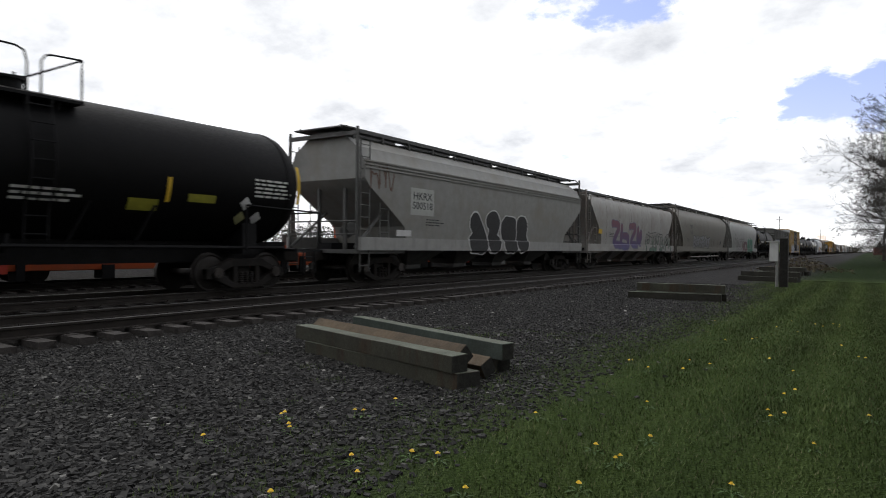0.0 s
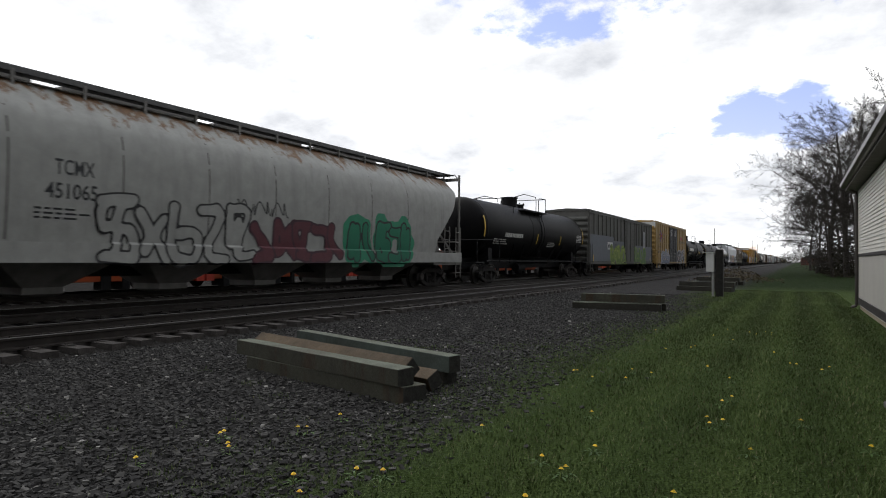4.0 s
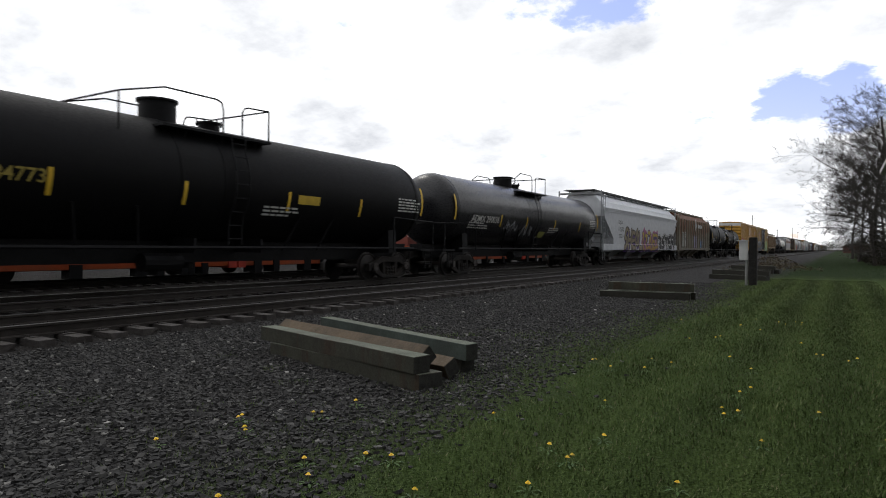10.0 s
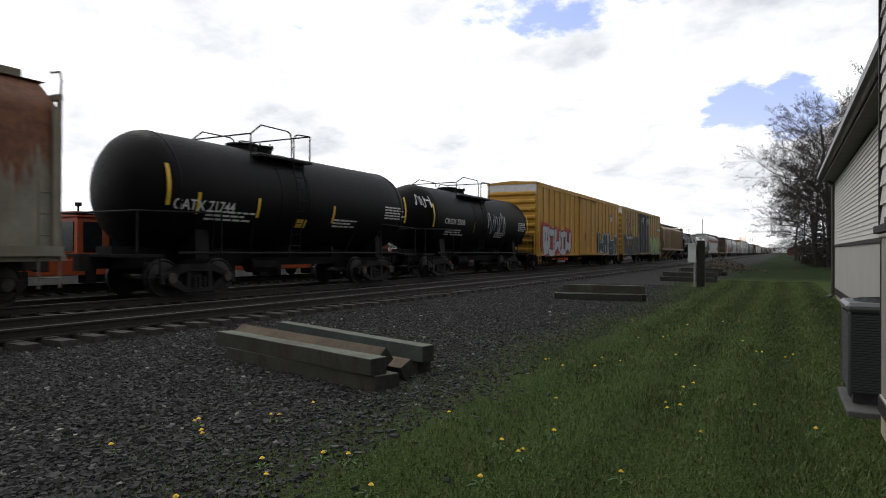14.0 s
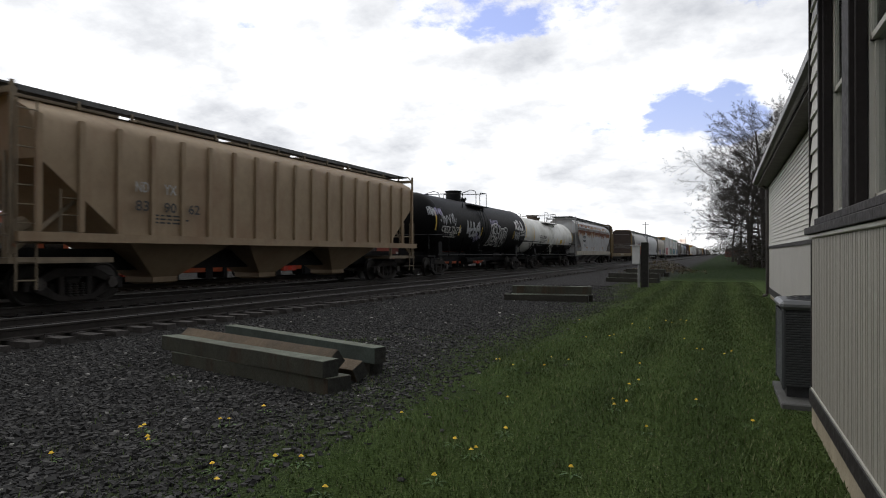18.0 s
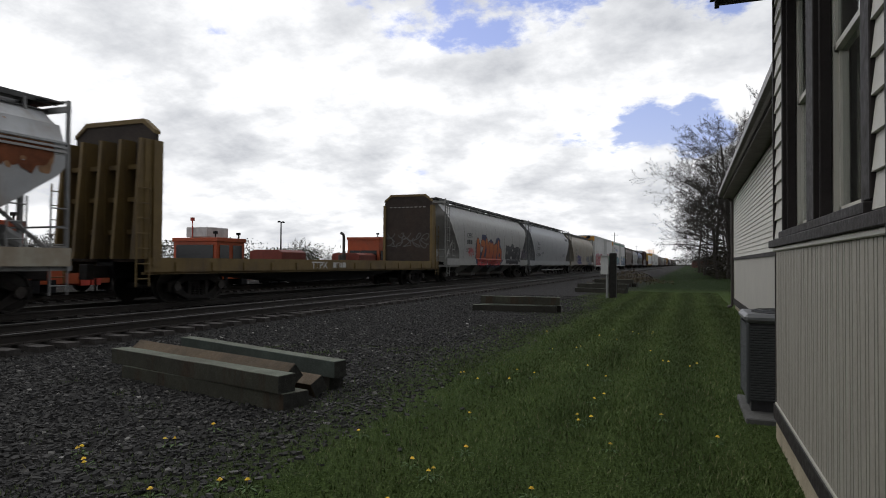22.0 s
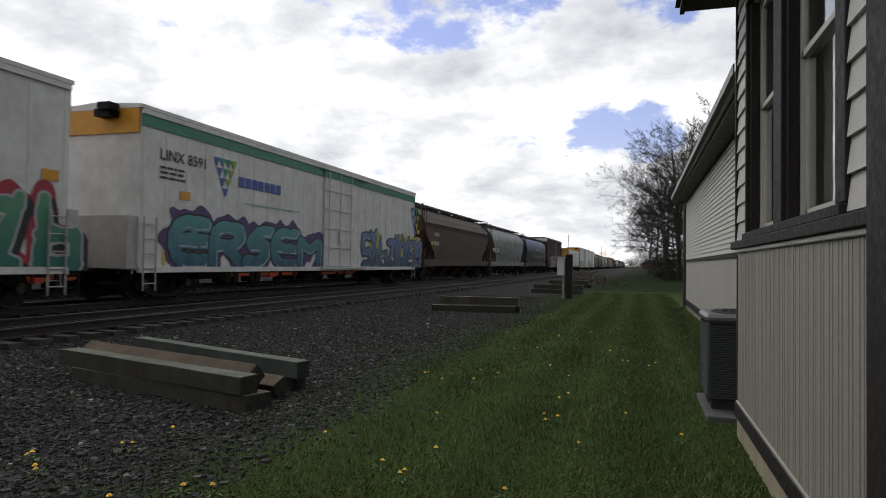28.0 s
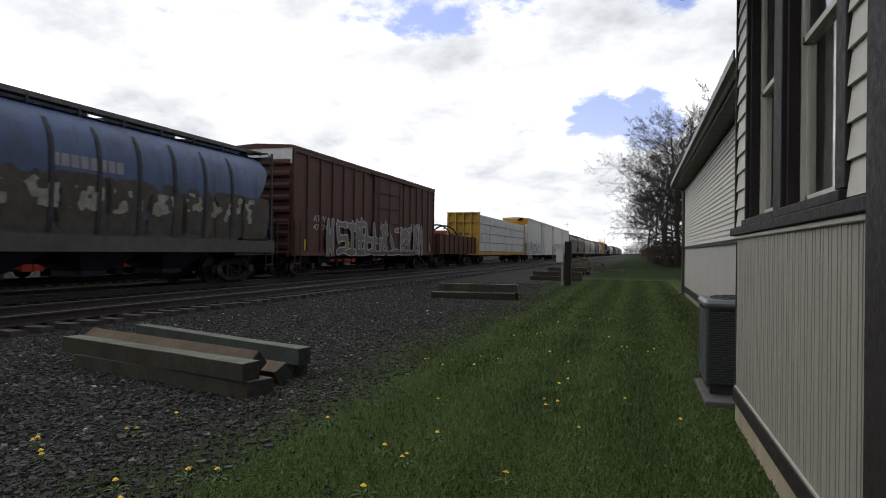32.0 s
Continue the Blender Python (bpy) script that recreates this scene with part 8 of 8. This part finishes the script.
# ---- orange track machines on the yard track ----
def track_machine(label, y, L, cab=None, cab_h=2.9, stack=None, ac=False, hood=None, solid=False):
    x = -20.4
    m = thing("track_machine", label, "rail machine", "orange track machines in the yard", pose(x, y, ZR))
    bm = bmesh.new()
    box(bm, -1.2, 0, 0.36, 1.2, L, 0.85)
    part("frame", bm, ORANGE, m, bevel=0.02)
    bm = bmesh.new()
    for yy in (0.9, L - 0.9):
        for s in (-1, 1):
            rod(bm, (s * 0.7, yy, 0.36), (s * 0.82, yy, 0.36), 0.36, 18)
    split_parts("wheel", bm, WHEEL, m)
    bm = bmesh.new()
    box(bm, -1.25, -0.35, 0.3, 1.25, 0, 0.7)
    box(bm, -1.25, L, 0.3, 1.25, L + 0.35, 0.7)
    split_parts("buffer_beam", bm, RED, m)
    rnd = random.Random(int(y * 7))
    bm = bmesh.new()
    k = 0.3
    while k < L - 0.6:
        w = rnd.uniform(0.4, 1.0)
        if not cab or not (cab[0] - 0.2 < k < cab[1]):
            box(bm, -0.9, k, 0.85, rnd.uniform(0.5, 1.1), k + w * 0.8, 0.85 + rnd.uniform(0.1, 0.45))
        k += w
    split_parts("engine_box", bm, ORANGE, m)
    bm = bmesh.new()
    for k in range(8):
        a = rnd.uniform(0.2, L - 0.4)
        box(bm, rnd.uniform(0.5, 1.0), a, 0.1, rnd.uniform(1.22, 1.3), a + rnd.uniform(0.1, 0.4), rnd.uniform(0.5, 1.1))
    split_parts("work_head", bm, BLACKM, m)
    if cab:
        a, b = cab
        bm = bmesh.new()
        box(bm, -1.2, a, 0.85, 1.2, b, 1.602)
        box(bm, -1.25, a - 0.05, cab_h - 0.18, 1.25, b + 0.05, cab_h)
        box(bm, -1.2, a, 1.6, 1.2, b, cab_h - 0.18)
        c = part("cab", bm, ORANGE, m, bevel=0.015)
        bm = bmesh.new()
        z0, z1 = (1.3, 1.95) if solid else (1.1, cab_h - 0.32)
        box(bm, -1.02, a - 0.03, z0, 1.02, a + 0.02, z1)
        for u0, u1 in ((0.1, 0.42), (0.56, 0.88)):
            box(bm, -1.23, a + u0 * (b - a), z0, 1.23, a + u1 * (b - a), z1)
        split_parts("cab_window", bm, mat("dark_glass", (0.01, 0.012, 0.014), 0.12, var=0.1, bump=0), c)
        bm = bmesh.new()
        for yy in (a + 0.15, b - 0.2):
            rod(bm, (1.0, yy, cab_h), (1.0, yy, cab_h + 0.2), 0.03, 6)
            box(bm, 0.92, yy - 0.06, cab_h + 0.16, 1.08, yy + 0.06, cab_h + 0.28)
        part("work_lamp", bm, BLACKM, c)
        if ac:
            bm = bmesh.new()
            box(bm, -0.6, a + 0.1, cab_h + 0.02, 0.6, a + 1.5, cab_h + 0.48)
            part("roof_unit", bm, mat("unit_white", (0.5, 0.5, 0.5), 0.5), c, "white roof unit", bevel=0.03)
            bm = bmesh.new()
            rod(bm, (-0.2, a + 0.06, cab_h), (-0.2, a + 0.06, cab_h + 0.75), 0.025, 6)
            rod(bm, (-0.2, a + 0.06, cab_h + 0.75), (-0.2, a + 0.06, cab_h + 0.9), 0.09, 10)
            part("beacon", bm, RED, c, "red beacon")
    if hood:
        a, b, h = hood
        bm = bmesh.new()
        prism(bm, [(-1.0, 0.85), (-1.0, h - 0.12), (-0.75, h), (0.75, h), (1.0, h - 0.12), (1.0, 0.85)], "y", a, b)
        hd = part("hood", bm, paint("hood_red", (0.15, 0.032, 0.02), 0.6), m, "dull red hood", bevel=0.02)
        bm = bmesh.new()
        box(bm, 1.0, a + (b - a) * 0.35, 0.95, 1.03, b - 0.1, 1.25)
        part("side_panel", bm, mat("panel_pale", (0.42, 0.41, 0.38), 0.6), hd, "pale side panel")
    if stack:
        x, y, h = stack
        bm = bmesh.new()
        pipe(bm, [(x, y, 0.8), (x, y, h - 0.25), (x, y - 0.05, h - 0.08), (x, y - 0.2, h), (x, y - 0.35, h + 0.02)], 0.09, 8)
        rod(bm, (x, y, 1.0), (x, y, 1.7), 0.15, 10)
        rod(bm, (x, y - 0.45, 0.8), (x, y - 0.45, 1.6), 0.12, 10)
        part("exhaust", bm, mat("exhaust_grey", (0.06, 0.058, 0.055), 0.8), m, "grey exhaust stack")


track_machine("orange track machine with a low frame", 0.4, 6.6, stack=(0.3, 5.3, 2.2))
track_machine("orange track machine with a small cab", 8.0, 8.3, cab=(4.4, 6.3), cab_h=2.35)
track_machine("orange track machine with a dark cab and white roof unit", 17.1, 8.2, cab=(5.95, 7.85), cab_h=2.2, stack=(0.1, 2.1, 2.62), ac=True)
track_machine("low orange track machine with a red hood", 26.3, 4.6, hood=(1.9, 4.1, 1.78))
track_machine("orange track machine with a cab behind its engine hood", 31.6, 9.9, cab=(7.3, 9.2), cab_h=2.85, stack=(0.1, 4.5, 2.95), hood=(4.9, 7.2, 1.75), solid=True)
track_machine("orange track machine with a cab and work heads", 42.6, 8.8, cab=(6.3, 8.4), cab_h=2.85, solid=True)
track_machine("orange track machine with a tall cab", 52.4, 9.6, cab=(1.5, 6.0), cab_h=3.6, stack=(0.3, 8.0, 2.9))
track_machine("orange track machine with a cab", 63.5, 8.0, cab=(1.0, 3.6), cab_h=3.3)
track_machine("orange track machine with a low frame", 73.0, 9.0)

# ---- yard light, poles ----
def yard_light(x, y, h):
    t = thing("light_tower", "tall yard light mast with two lamp heads", "light mast", "", pose(x, y, ground_z(x)))
    bm = bmesh.new()
    rod(bm, (0, 0, 0), (0, 0, h), 0.18, 10, 0.12)
    part("mast", bm, BLACKM, t)
    for s in (-1, 1):
        bm = bmesh.new()
        rod(bm, (0, 0, h), (0, s * 0.6, h + 0.1), 0.06, 6)
        rod(bm, (0, s * 0.62, h - 0.1), (0, s * 0.62, h + 0.2), 0.42, 12, 0.2)
        part("lamp_head", bm, BLACKM, t)


yard_light(-75, 107.5, 9.3)


def utility_pole(x, y, h, first=None):
    t = thing("utility_pole", "thin wooden utility pole", "utility pole", "utility poles along the yard", pose(x, y, ground_z(x)))
    bm = bmesh.new()
    rod(bm, (0, 0, 0), (0, 0, h), 0.16, 8, 0.1)
    part("pole", bm, TIE, t)
    bm = bmesh.new()
    box(bm, -1.1, -0.06, h - 1.0, 1.1, 0.06, h - 0.86)
    part("crossarm", bm, TIE, t)


for y, h in ((231, 12.5), (330, 11), (440, 15), (500, 14), (620, 14), (760, 14)):
    utility_pole(-24, y, h)


# ---- trees ----
BARK = mat("bark", (0.040, 0.034, 0.030), 0.95, var=0.4, scale=6, bump=0.5)
TWIG = mat("twig", (0.042, 0.037, 0.032), 0.95, var=0.3, scale=2, bump=0.0)


def grow_tree(seed, height, radius, low=0.10):
    """A broad bare tree: bole, rising limbs, and four orders of ever finer twigs."""
    rnd = random.Random(seed)
    thick, thin = ([], []), ([], [])
    def tube(p, q, r0, r1, n):
        vs, fs = thick if r0 > 0.04 else thin
        d = (q - p).normalized()
        u = d.orthogonal().normalized()
        w = d.cross(u)
        b = len(vs)
        if n == 1:
            # the last twigs run to a point
            vs.extend(tuple(p + r0 * (math.cos(a) * u + math.sin(a) * w)) for a in (0, 2.1, 4.2))
            vs.append(tuple(q))
            fs.extend((b + k, b + (k + 1) % 3, b + 3) for k in range(3))
            return
        for c, r in ((p, r0), (q, r1)):
            for k in range(n):
                a = 2 * math.pi * k / n
                vs.append(tuple(c + r * (math.cos(a) * u + math.sin(a) * w)))
        for k in range(n):
            fs.append((b + k, b + (k + 1) % n, b + n + (k + 1) % n, b + n + k))
    plan = {1: (8, 9, 0.58), 2: (6, 8, 0.52), 3: (4, 6, 0.55), 4: (2, 2, 0.75), 5: (1, 0, 0)}
    # orders of branching: joints, side shoots, length against the parent
    def branch(p, d, length, r, level, bend):
        n, kids, share = plan[level]
        for k in range(n):
            d = (d + Vector((rnd.gauss(0, 1), rnd.gauss(0, 1), rnd.gauss(0, 1))) * 0.09 + Vector((0, 0, bend / n))).normalized()
            q = p + d * (length / n)
            if q.z < 0.7:
                q.z = 0.7
            r1 = max(0.0045, r * (1 - 0.75 / n))
            tube(p, q, r, r1, (0, 6, 4, 3, 3, 1)[level])
            p, r = q, r1
            f = (k + 1) / n
            if level < 5 and (f > 0.25 or level > 1):
                for _ in range(max(1, round(kids / n)) + (1 if k == n - 1 else 0)):
                    side = d.cross(Vector((rnd.gauss(0, 1), rnd.gauss(0, 1), rnd.gauss(0, 1)))).normalized()
                    out = (d * rnd.uniform(0.8, 1.3) + side * rnd.uniform(0.5, 0.9)).normalized()
                    branch(p, out, length * share * rnd.uniform(0.6, 1.1) * (1.12 - 0.5 * f), max(0.006, r * rnd.uniform(0.4, 0.62)), level + 1, bend * 0.6 + rnd.uniform(-0.25, 0.25))
    p, d, r = Vector((0, 0, -0.2)), Vector((rnd.uniform(-.05, .05), rnd.uniform(-.05, .05), 1)).normalized(), height * 0.017
    n = 16
    for k in range(n):
        d = (d + Vector((rnd.gauss(0, 1), rnd.gauss(0, 1), 0)) * 0.05 + Vector((0, 0, 0.1))).normalized()
        q = p + d * (height * 0.80 / n)
        tube(p, q, r, r * 0.92, 9)
        p, r = q, r * 0.92
        f = p.z / height
        if f < low:
            continue
        for j in range(1 if f < 0.3 else 2):
            a = rnd.uniform(0, 2 * math.pi)
            reach = radius * (1.1 if f < 0.45 else 1.0 - 1.1 * (f - 0.45)) * rnd.uniform(0.7, 1.1)
            rise = 0.15 + 0.95 * f + rnd.uniform(-0.1, 0.15)
            branch(p, Vector((math.cos(a), math.sin(a), rise)).normalized(), reach * 1.0, max(0.03, r * rnd.uniform(0.3, 0.48)), 1, rnd.uniform(-0.5, 0.25) if f < 0.4 else rnd.uniform(0.0, 0.5))
    out = []
    for nm, (vs, fs), m in (("trunk", thick, BARK), ("crown", thin, TWIG)):
        me = bpy.data.meshes.new(nm)
        me.from_pydata(vs, [], fs)
        me.materials.append(m)
        out.append(me)
    return out


TREES = [grow_tree(11, 18, 6.2), grow_tree(23, 17, 5.4), grow_tree(37, 12, 4.2)]


def tree(k, x, y, turn=0, scale=1.0, label="bare spring tree with many fine twigs", group="bare trees by the lane"):
    t = thing("tree", label, "tree", group, pose(x, y, ground_z(x), 0, 0, turn))
    part("trunk", TREES[k][0], None, t)
    part("crown", TREES[k][1], None, t)
    t.scale = (scale,) * 3
    return t


for k, x, y, a, s in ((0, 3.2, 73, 0, 1.0), (1, 7.0, 66, 80, 1.1), (0, 5.2, 86, 150, 1.12), (1, 10.5, 72, 200, 1.18), (0, 7.5, 98, 30, 1.1), (1, 3.0, 108, 10, 0.9), (0, 12, 88, 70, 1.2), (2, 1.2, 92, 130, 0.9), (1, 5.4, 128, 20, 1.0), (2, 4.4, 79, 40, 1.05), (1, 1.0, 120, 200, 0.8), (1, 2.4, 84, 260, 0.95), (0, 5.6, 76, 210, 1.0), (1, 8.6, 84, 120, 1.15), (2, 2.0, 70, 300, 0.8), (0, 4.6, 100, 310, 1.1)):
    tree(k, x + 0.8, y, a, s)
for k, x, y, a, s in ((2, -46, 100, 140, 0.82), (2, -60, 59.5, 20, 0.41), (2, -58, 52, 170, 0.46), (2, -60, 47, 280, 0.38), (2, -60, 92, 0, 0.47), (2, -85, 60, 60, 0.50), (1, -95, 95, 0, 0.35), (2, -88, 160, 30, 0.50), (0, -110, 130, 10, 0.35), (2, -100, 75, 200, 0.50), (2, -75, 120, 250, 0.40), (2, -90, 40, 10, 0.45)):
    tree(k, x, y, a, s, "bare tree beyond the yard", "bare trees beyond the yard")


def foliage(name, label, category, n, place_fn, size, stops, seed):
    """Loose clumps of small leaves, too many to count."""
    rs = np.random.RandomState(seed)
    c = place_fn(rs, n)
    d = rs.randn(n, 3, 3)
    d /= np.linalg.norm(d, axis=2, keepdims=True)
    s = size * (0.5 + rs.rand(n))[:, None, None]
    p = (c[:, None] + d * s).reshape(-1, 3)
    p[:, 2] = np.maximum(p[:, 2], 0.0)
    me = bpy.data.meshes.new(name)
    me.from_pydata(p.tolist(), [], np.arange(3 * n).reshape(-1, 3).tolist())
    me.materials.append(island_mat(name + "_leaf", stops, 0.9, 0.1))
    return tagged(new(name, me), label, category, kind="stuff")


def far_woods(rs, n):
    k = rs.randint(0, 240, n)
    cx = -95 - 70 * rs.rand(240)
    cy = -60 + 1000 * np.sort(rs.rand(240) ** 1.3)
    ch = 3.0 + 5.0 * rs.rand(240)
    d = rs.randn(n, 3) * np.array([2.8, 3.4, 1.0])
    z = ch[k] * (0.15 + 0.8 * rs.rand(n) ** 0.8)
    return np.stack([cx[k] + d[:, 0], cy[k] + d[:, 1], z], 1)


foliage("far_woods", "low grey-green woods far behind the yard", "woods", 100000, far_woods, 0.3, [(0, (0.05, 0.055, 0.035)), (0.6, (0.09, 0.095, 0.05)), (1, (0.13, 0.12, 0.085))], 3)


def end_woods(rs, n):
    k = rs.randint(0, 60, n)
    cx = -3 + 60 * rs.rand(60)
    cy = 130 + 260 * rs.rand(60)
    cx = np.where(cx < 4, cx + 6, cx)
    ch = 5 + 5 * rs.rand(60)
    # a third of the clumps close the view where the rails vanish
    cx[:24] = -9 + 16 * rs.rand(24)
    cy[:24] = 360 + 380 * rs.rand(24)
    d = rs.randn(n, 3) * np.array([2.6, 3.0, 1.0])
    return np.stack([cx[k] + d[:, 0], cy[k] + d[:, 1], ch[k] * (0.1 + 0.85 * rs.rand(n))], 1)


foliage("lane_woods", "dark undergrowth and trees at the end of the lane", "woods", 52000, end_woods, 0.17, [(0, (0.025, 0.024, 0.018)), (0.7, (0.05, 0.05, 0.032)), (1, (0.08, 0.075, 0.05))], 5)


def under(rs, n):
    x = 2.2 + 9 * rs.rand(n)
    y = 66 + 70 * rs.rand(n)
    return np.stack([x, y, 0.1 + 3.2 * rs.rand(n) ** 1.8], 1)


foliage("undergrowth", "dark leafless undergrowth below the trees", "undergrowth", 34000, under, 0.10, [(0, (0.02, 0.018, 0.014)), (1, (0.055, 0.05, 0.035))], 6)


def shrub(rs, n):
    d = rs.randn(n, 3) * np.array([1.2, 1.8, 0.0])
    r = np.exp(-(d[:, 0] ** 2 + d[:, 1] ** 2 / 2) / 3)
    return np.stack([-4.1 + d[:, 0], 52 + d[:, 1], 0.05 + 1.0 * r * rs.rand(n)], 1)


foliage("dry_weeds", "low brown weeds beside the last timber pile", "weeds", 1600, shrub, 0.09, [(0, (0.08, 0.062, 0.045)), (0.7, (0.13, 0.105, 0.07)), (1, (0.15, 0.15, 0.08))], 7)


def parked_car(x, y, turn, paint_mat):
    c = thing("parked_car", "small pale car parked under the trees", "car", "parked cars under the trees", pose(x, y, 0, 0, 0, turn))
    bm = bmesh.new()
    prism(bm, [(-2.1, 0.35), (-2.15, 0.75), (-1.9, 0.95), (-1.0, 1.02), (-0.4, 1.42), (0.9, 1.45), (1.6, 1.0), (2.1, 0.92), (2.15, 0.4)], "x", -0.85, 0.85)
    part("body", bm, paint_mat, c, bevel=0.05)
    bm = bmesh.new()
    prism(bm, [(-0.85, 1.02), (-0.35, 1.36), (0.85, 1.39), (1.4, 1.02)], "x", -0.87, 0.87)
    part("window", bm, MATS["dark_glass"], c)
    for a in (-1.3, 1.35):
        for s in (-1, 1):
            bm = bmesh.new()
            rod(bm, (s * 0.72, a, 0.33), (s * 0.88, a, 0.33), 0.33, 16)
            part("wheel", bm, BLACKM, c)


parked_car(4.6, 112, 70, mat("car_white", (0.7, 0.7, 0.7), 0.3, var=0.03))
parked_car(7.4, 118, 80, mat("car_white", (0, 0, 0)))


def barn():
    b = thing("barn", "distant red-brown shed at the end of the line", "shed", "", pose(1.5, 330, 0))
    bm = bmesh.new()
    box(bm, 0, 0, 0, 12, 9, 3.2)
    part("wall", bm, mat("barn_red", (0.12, 0.05, 0.04), 0.8, var=0.2), b)
    bm = bmesh.new()
    prism(bm, [(-0.4, 3.2), (6, 5.2), (12.4, 3.2)], "y", -0.3, 9.3)
    part("roof", bm, SHINGLE, b)


barn()


# ---- what moves ----
def motions():
    turns = {}
    for car, w in WHEELS:
        turns.setdefault(car.name, []).append(w)
    for car, s in CARS:
        walk(car, [(t, pose(XT, s - SPEED * t, ZR)) for t in (0, 8, 16, 24, 32)])
        pass_t = (s - 18) / SPEED
        if not -2 < pass_t < 34:
            continue
        # the wheels roll through the stretch where they can be told apart
        a, b = max(0.0, pass_t - 1.6), min(32.0, pass_t + 1.6)
        f0, f1 = int(a * FPS), int(b * FPS)
        step = SPEED / FPS / 0.457
        for w in turns.get(car.name, ()):
            base = w.location.copy()
            rows = [(f / FPS, pose(base.x, base.y, base.z, math.degrees(step * (f - f0)), 0, 0)) for f in range(f0, f1 + 1)]
            if f0 > 0:
                rows.insert(0, (0.0, rows[0][1]))
            if f1 < 32 * FPS:
                rows.append((32.0, rows[-1][1]))
            walk(w, rows)


motions()
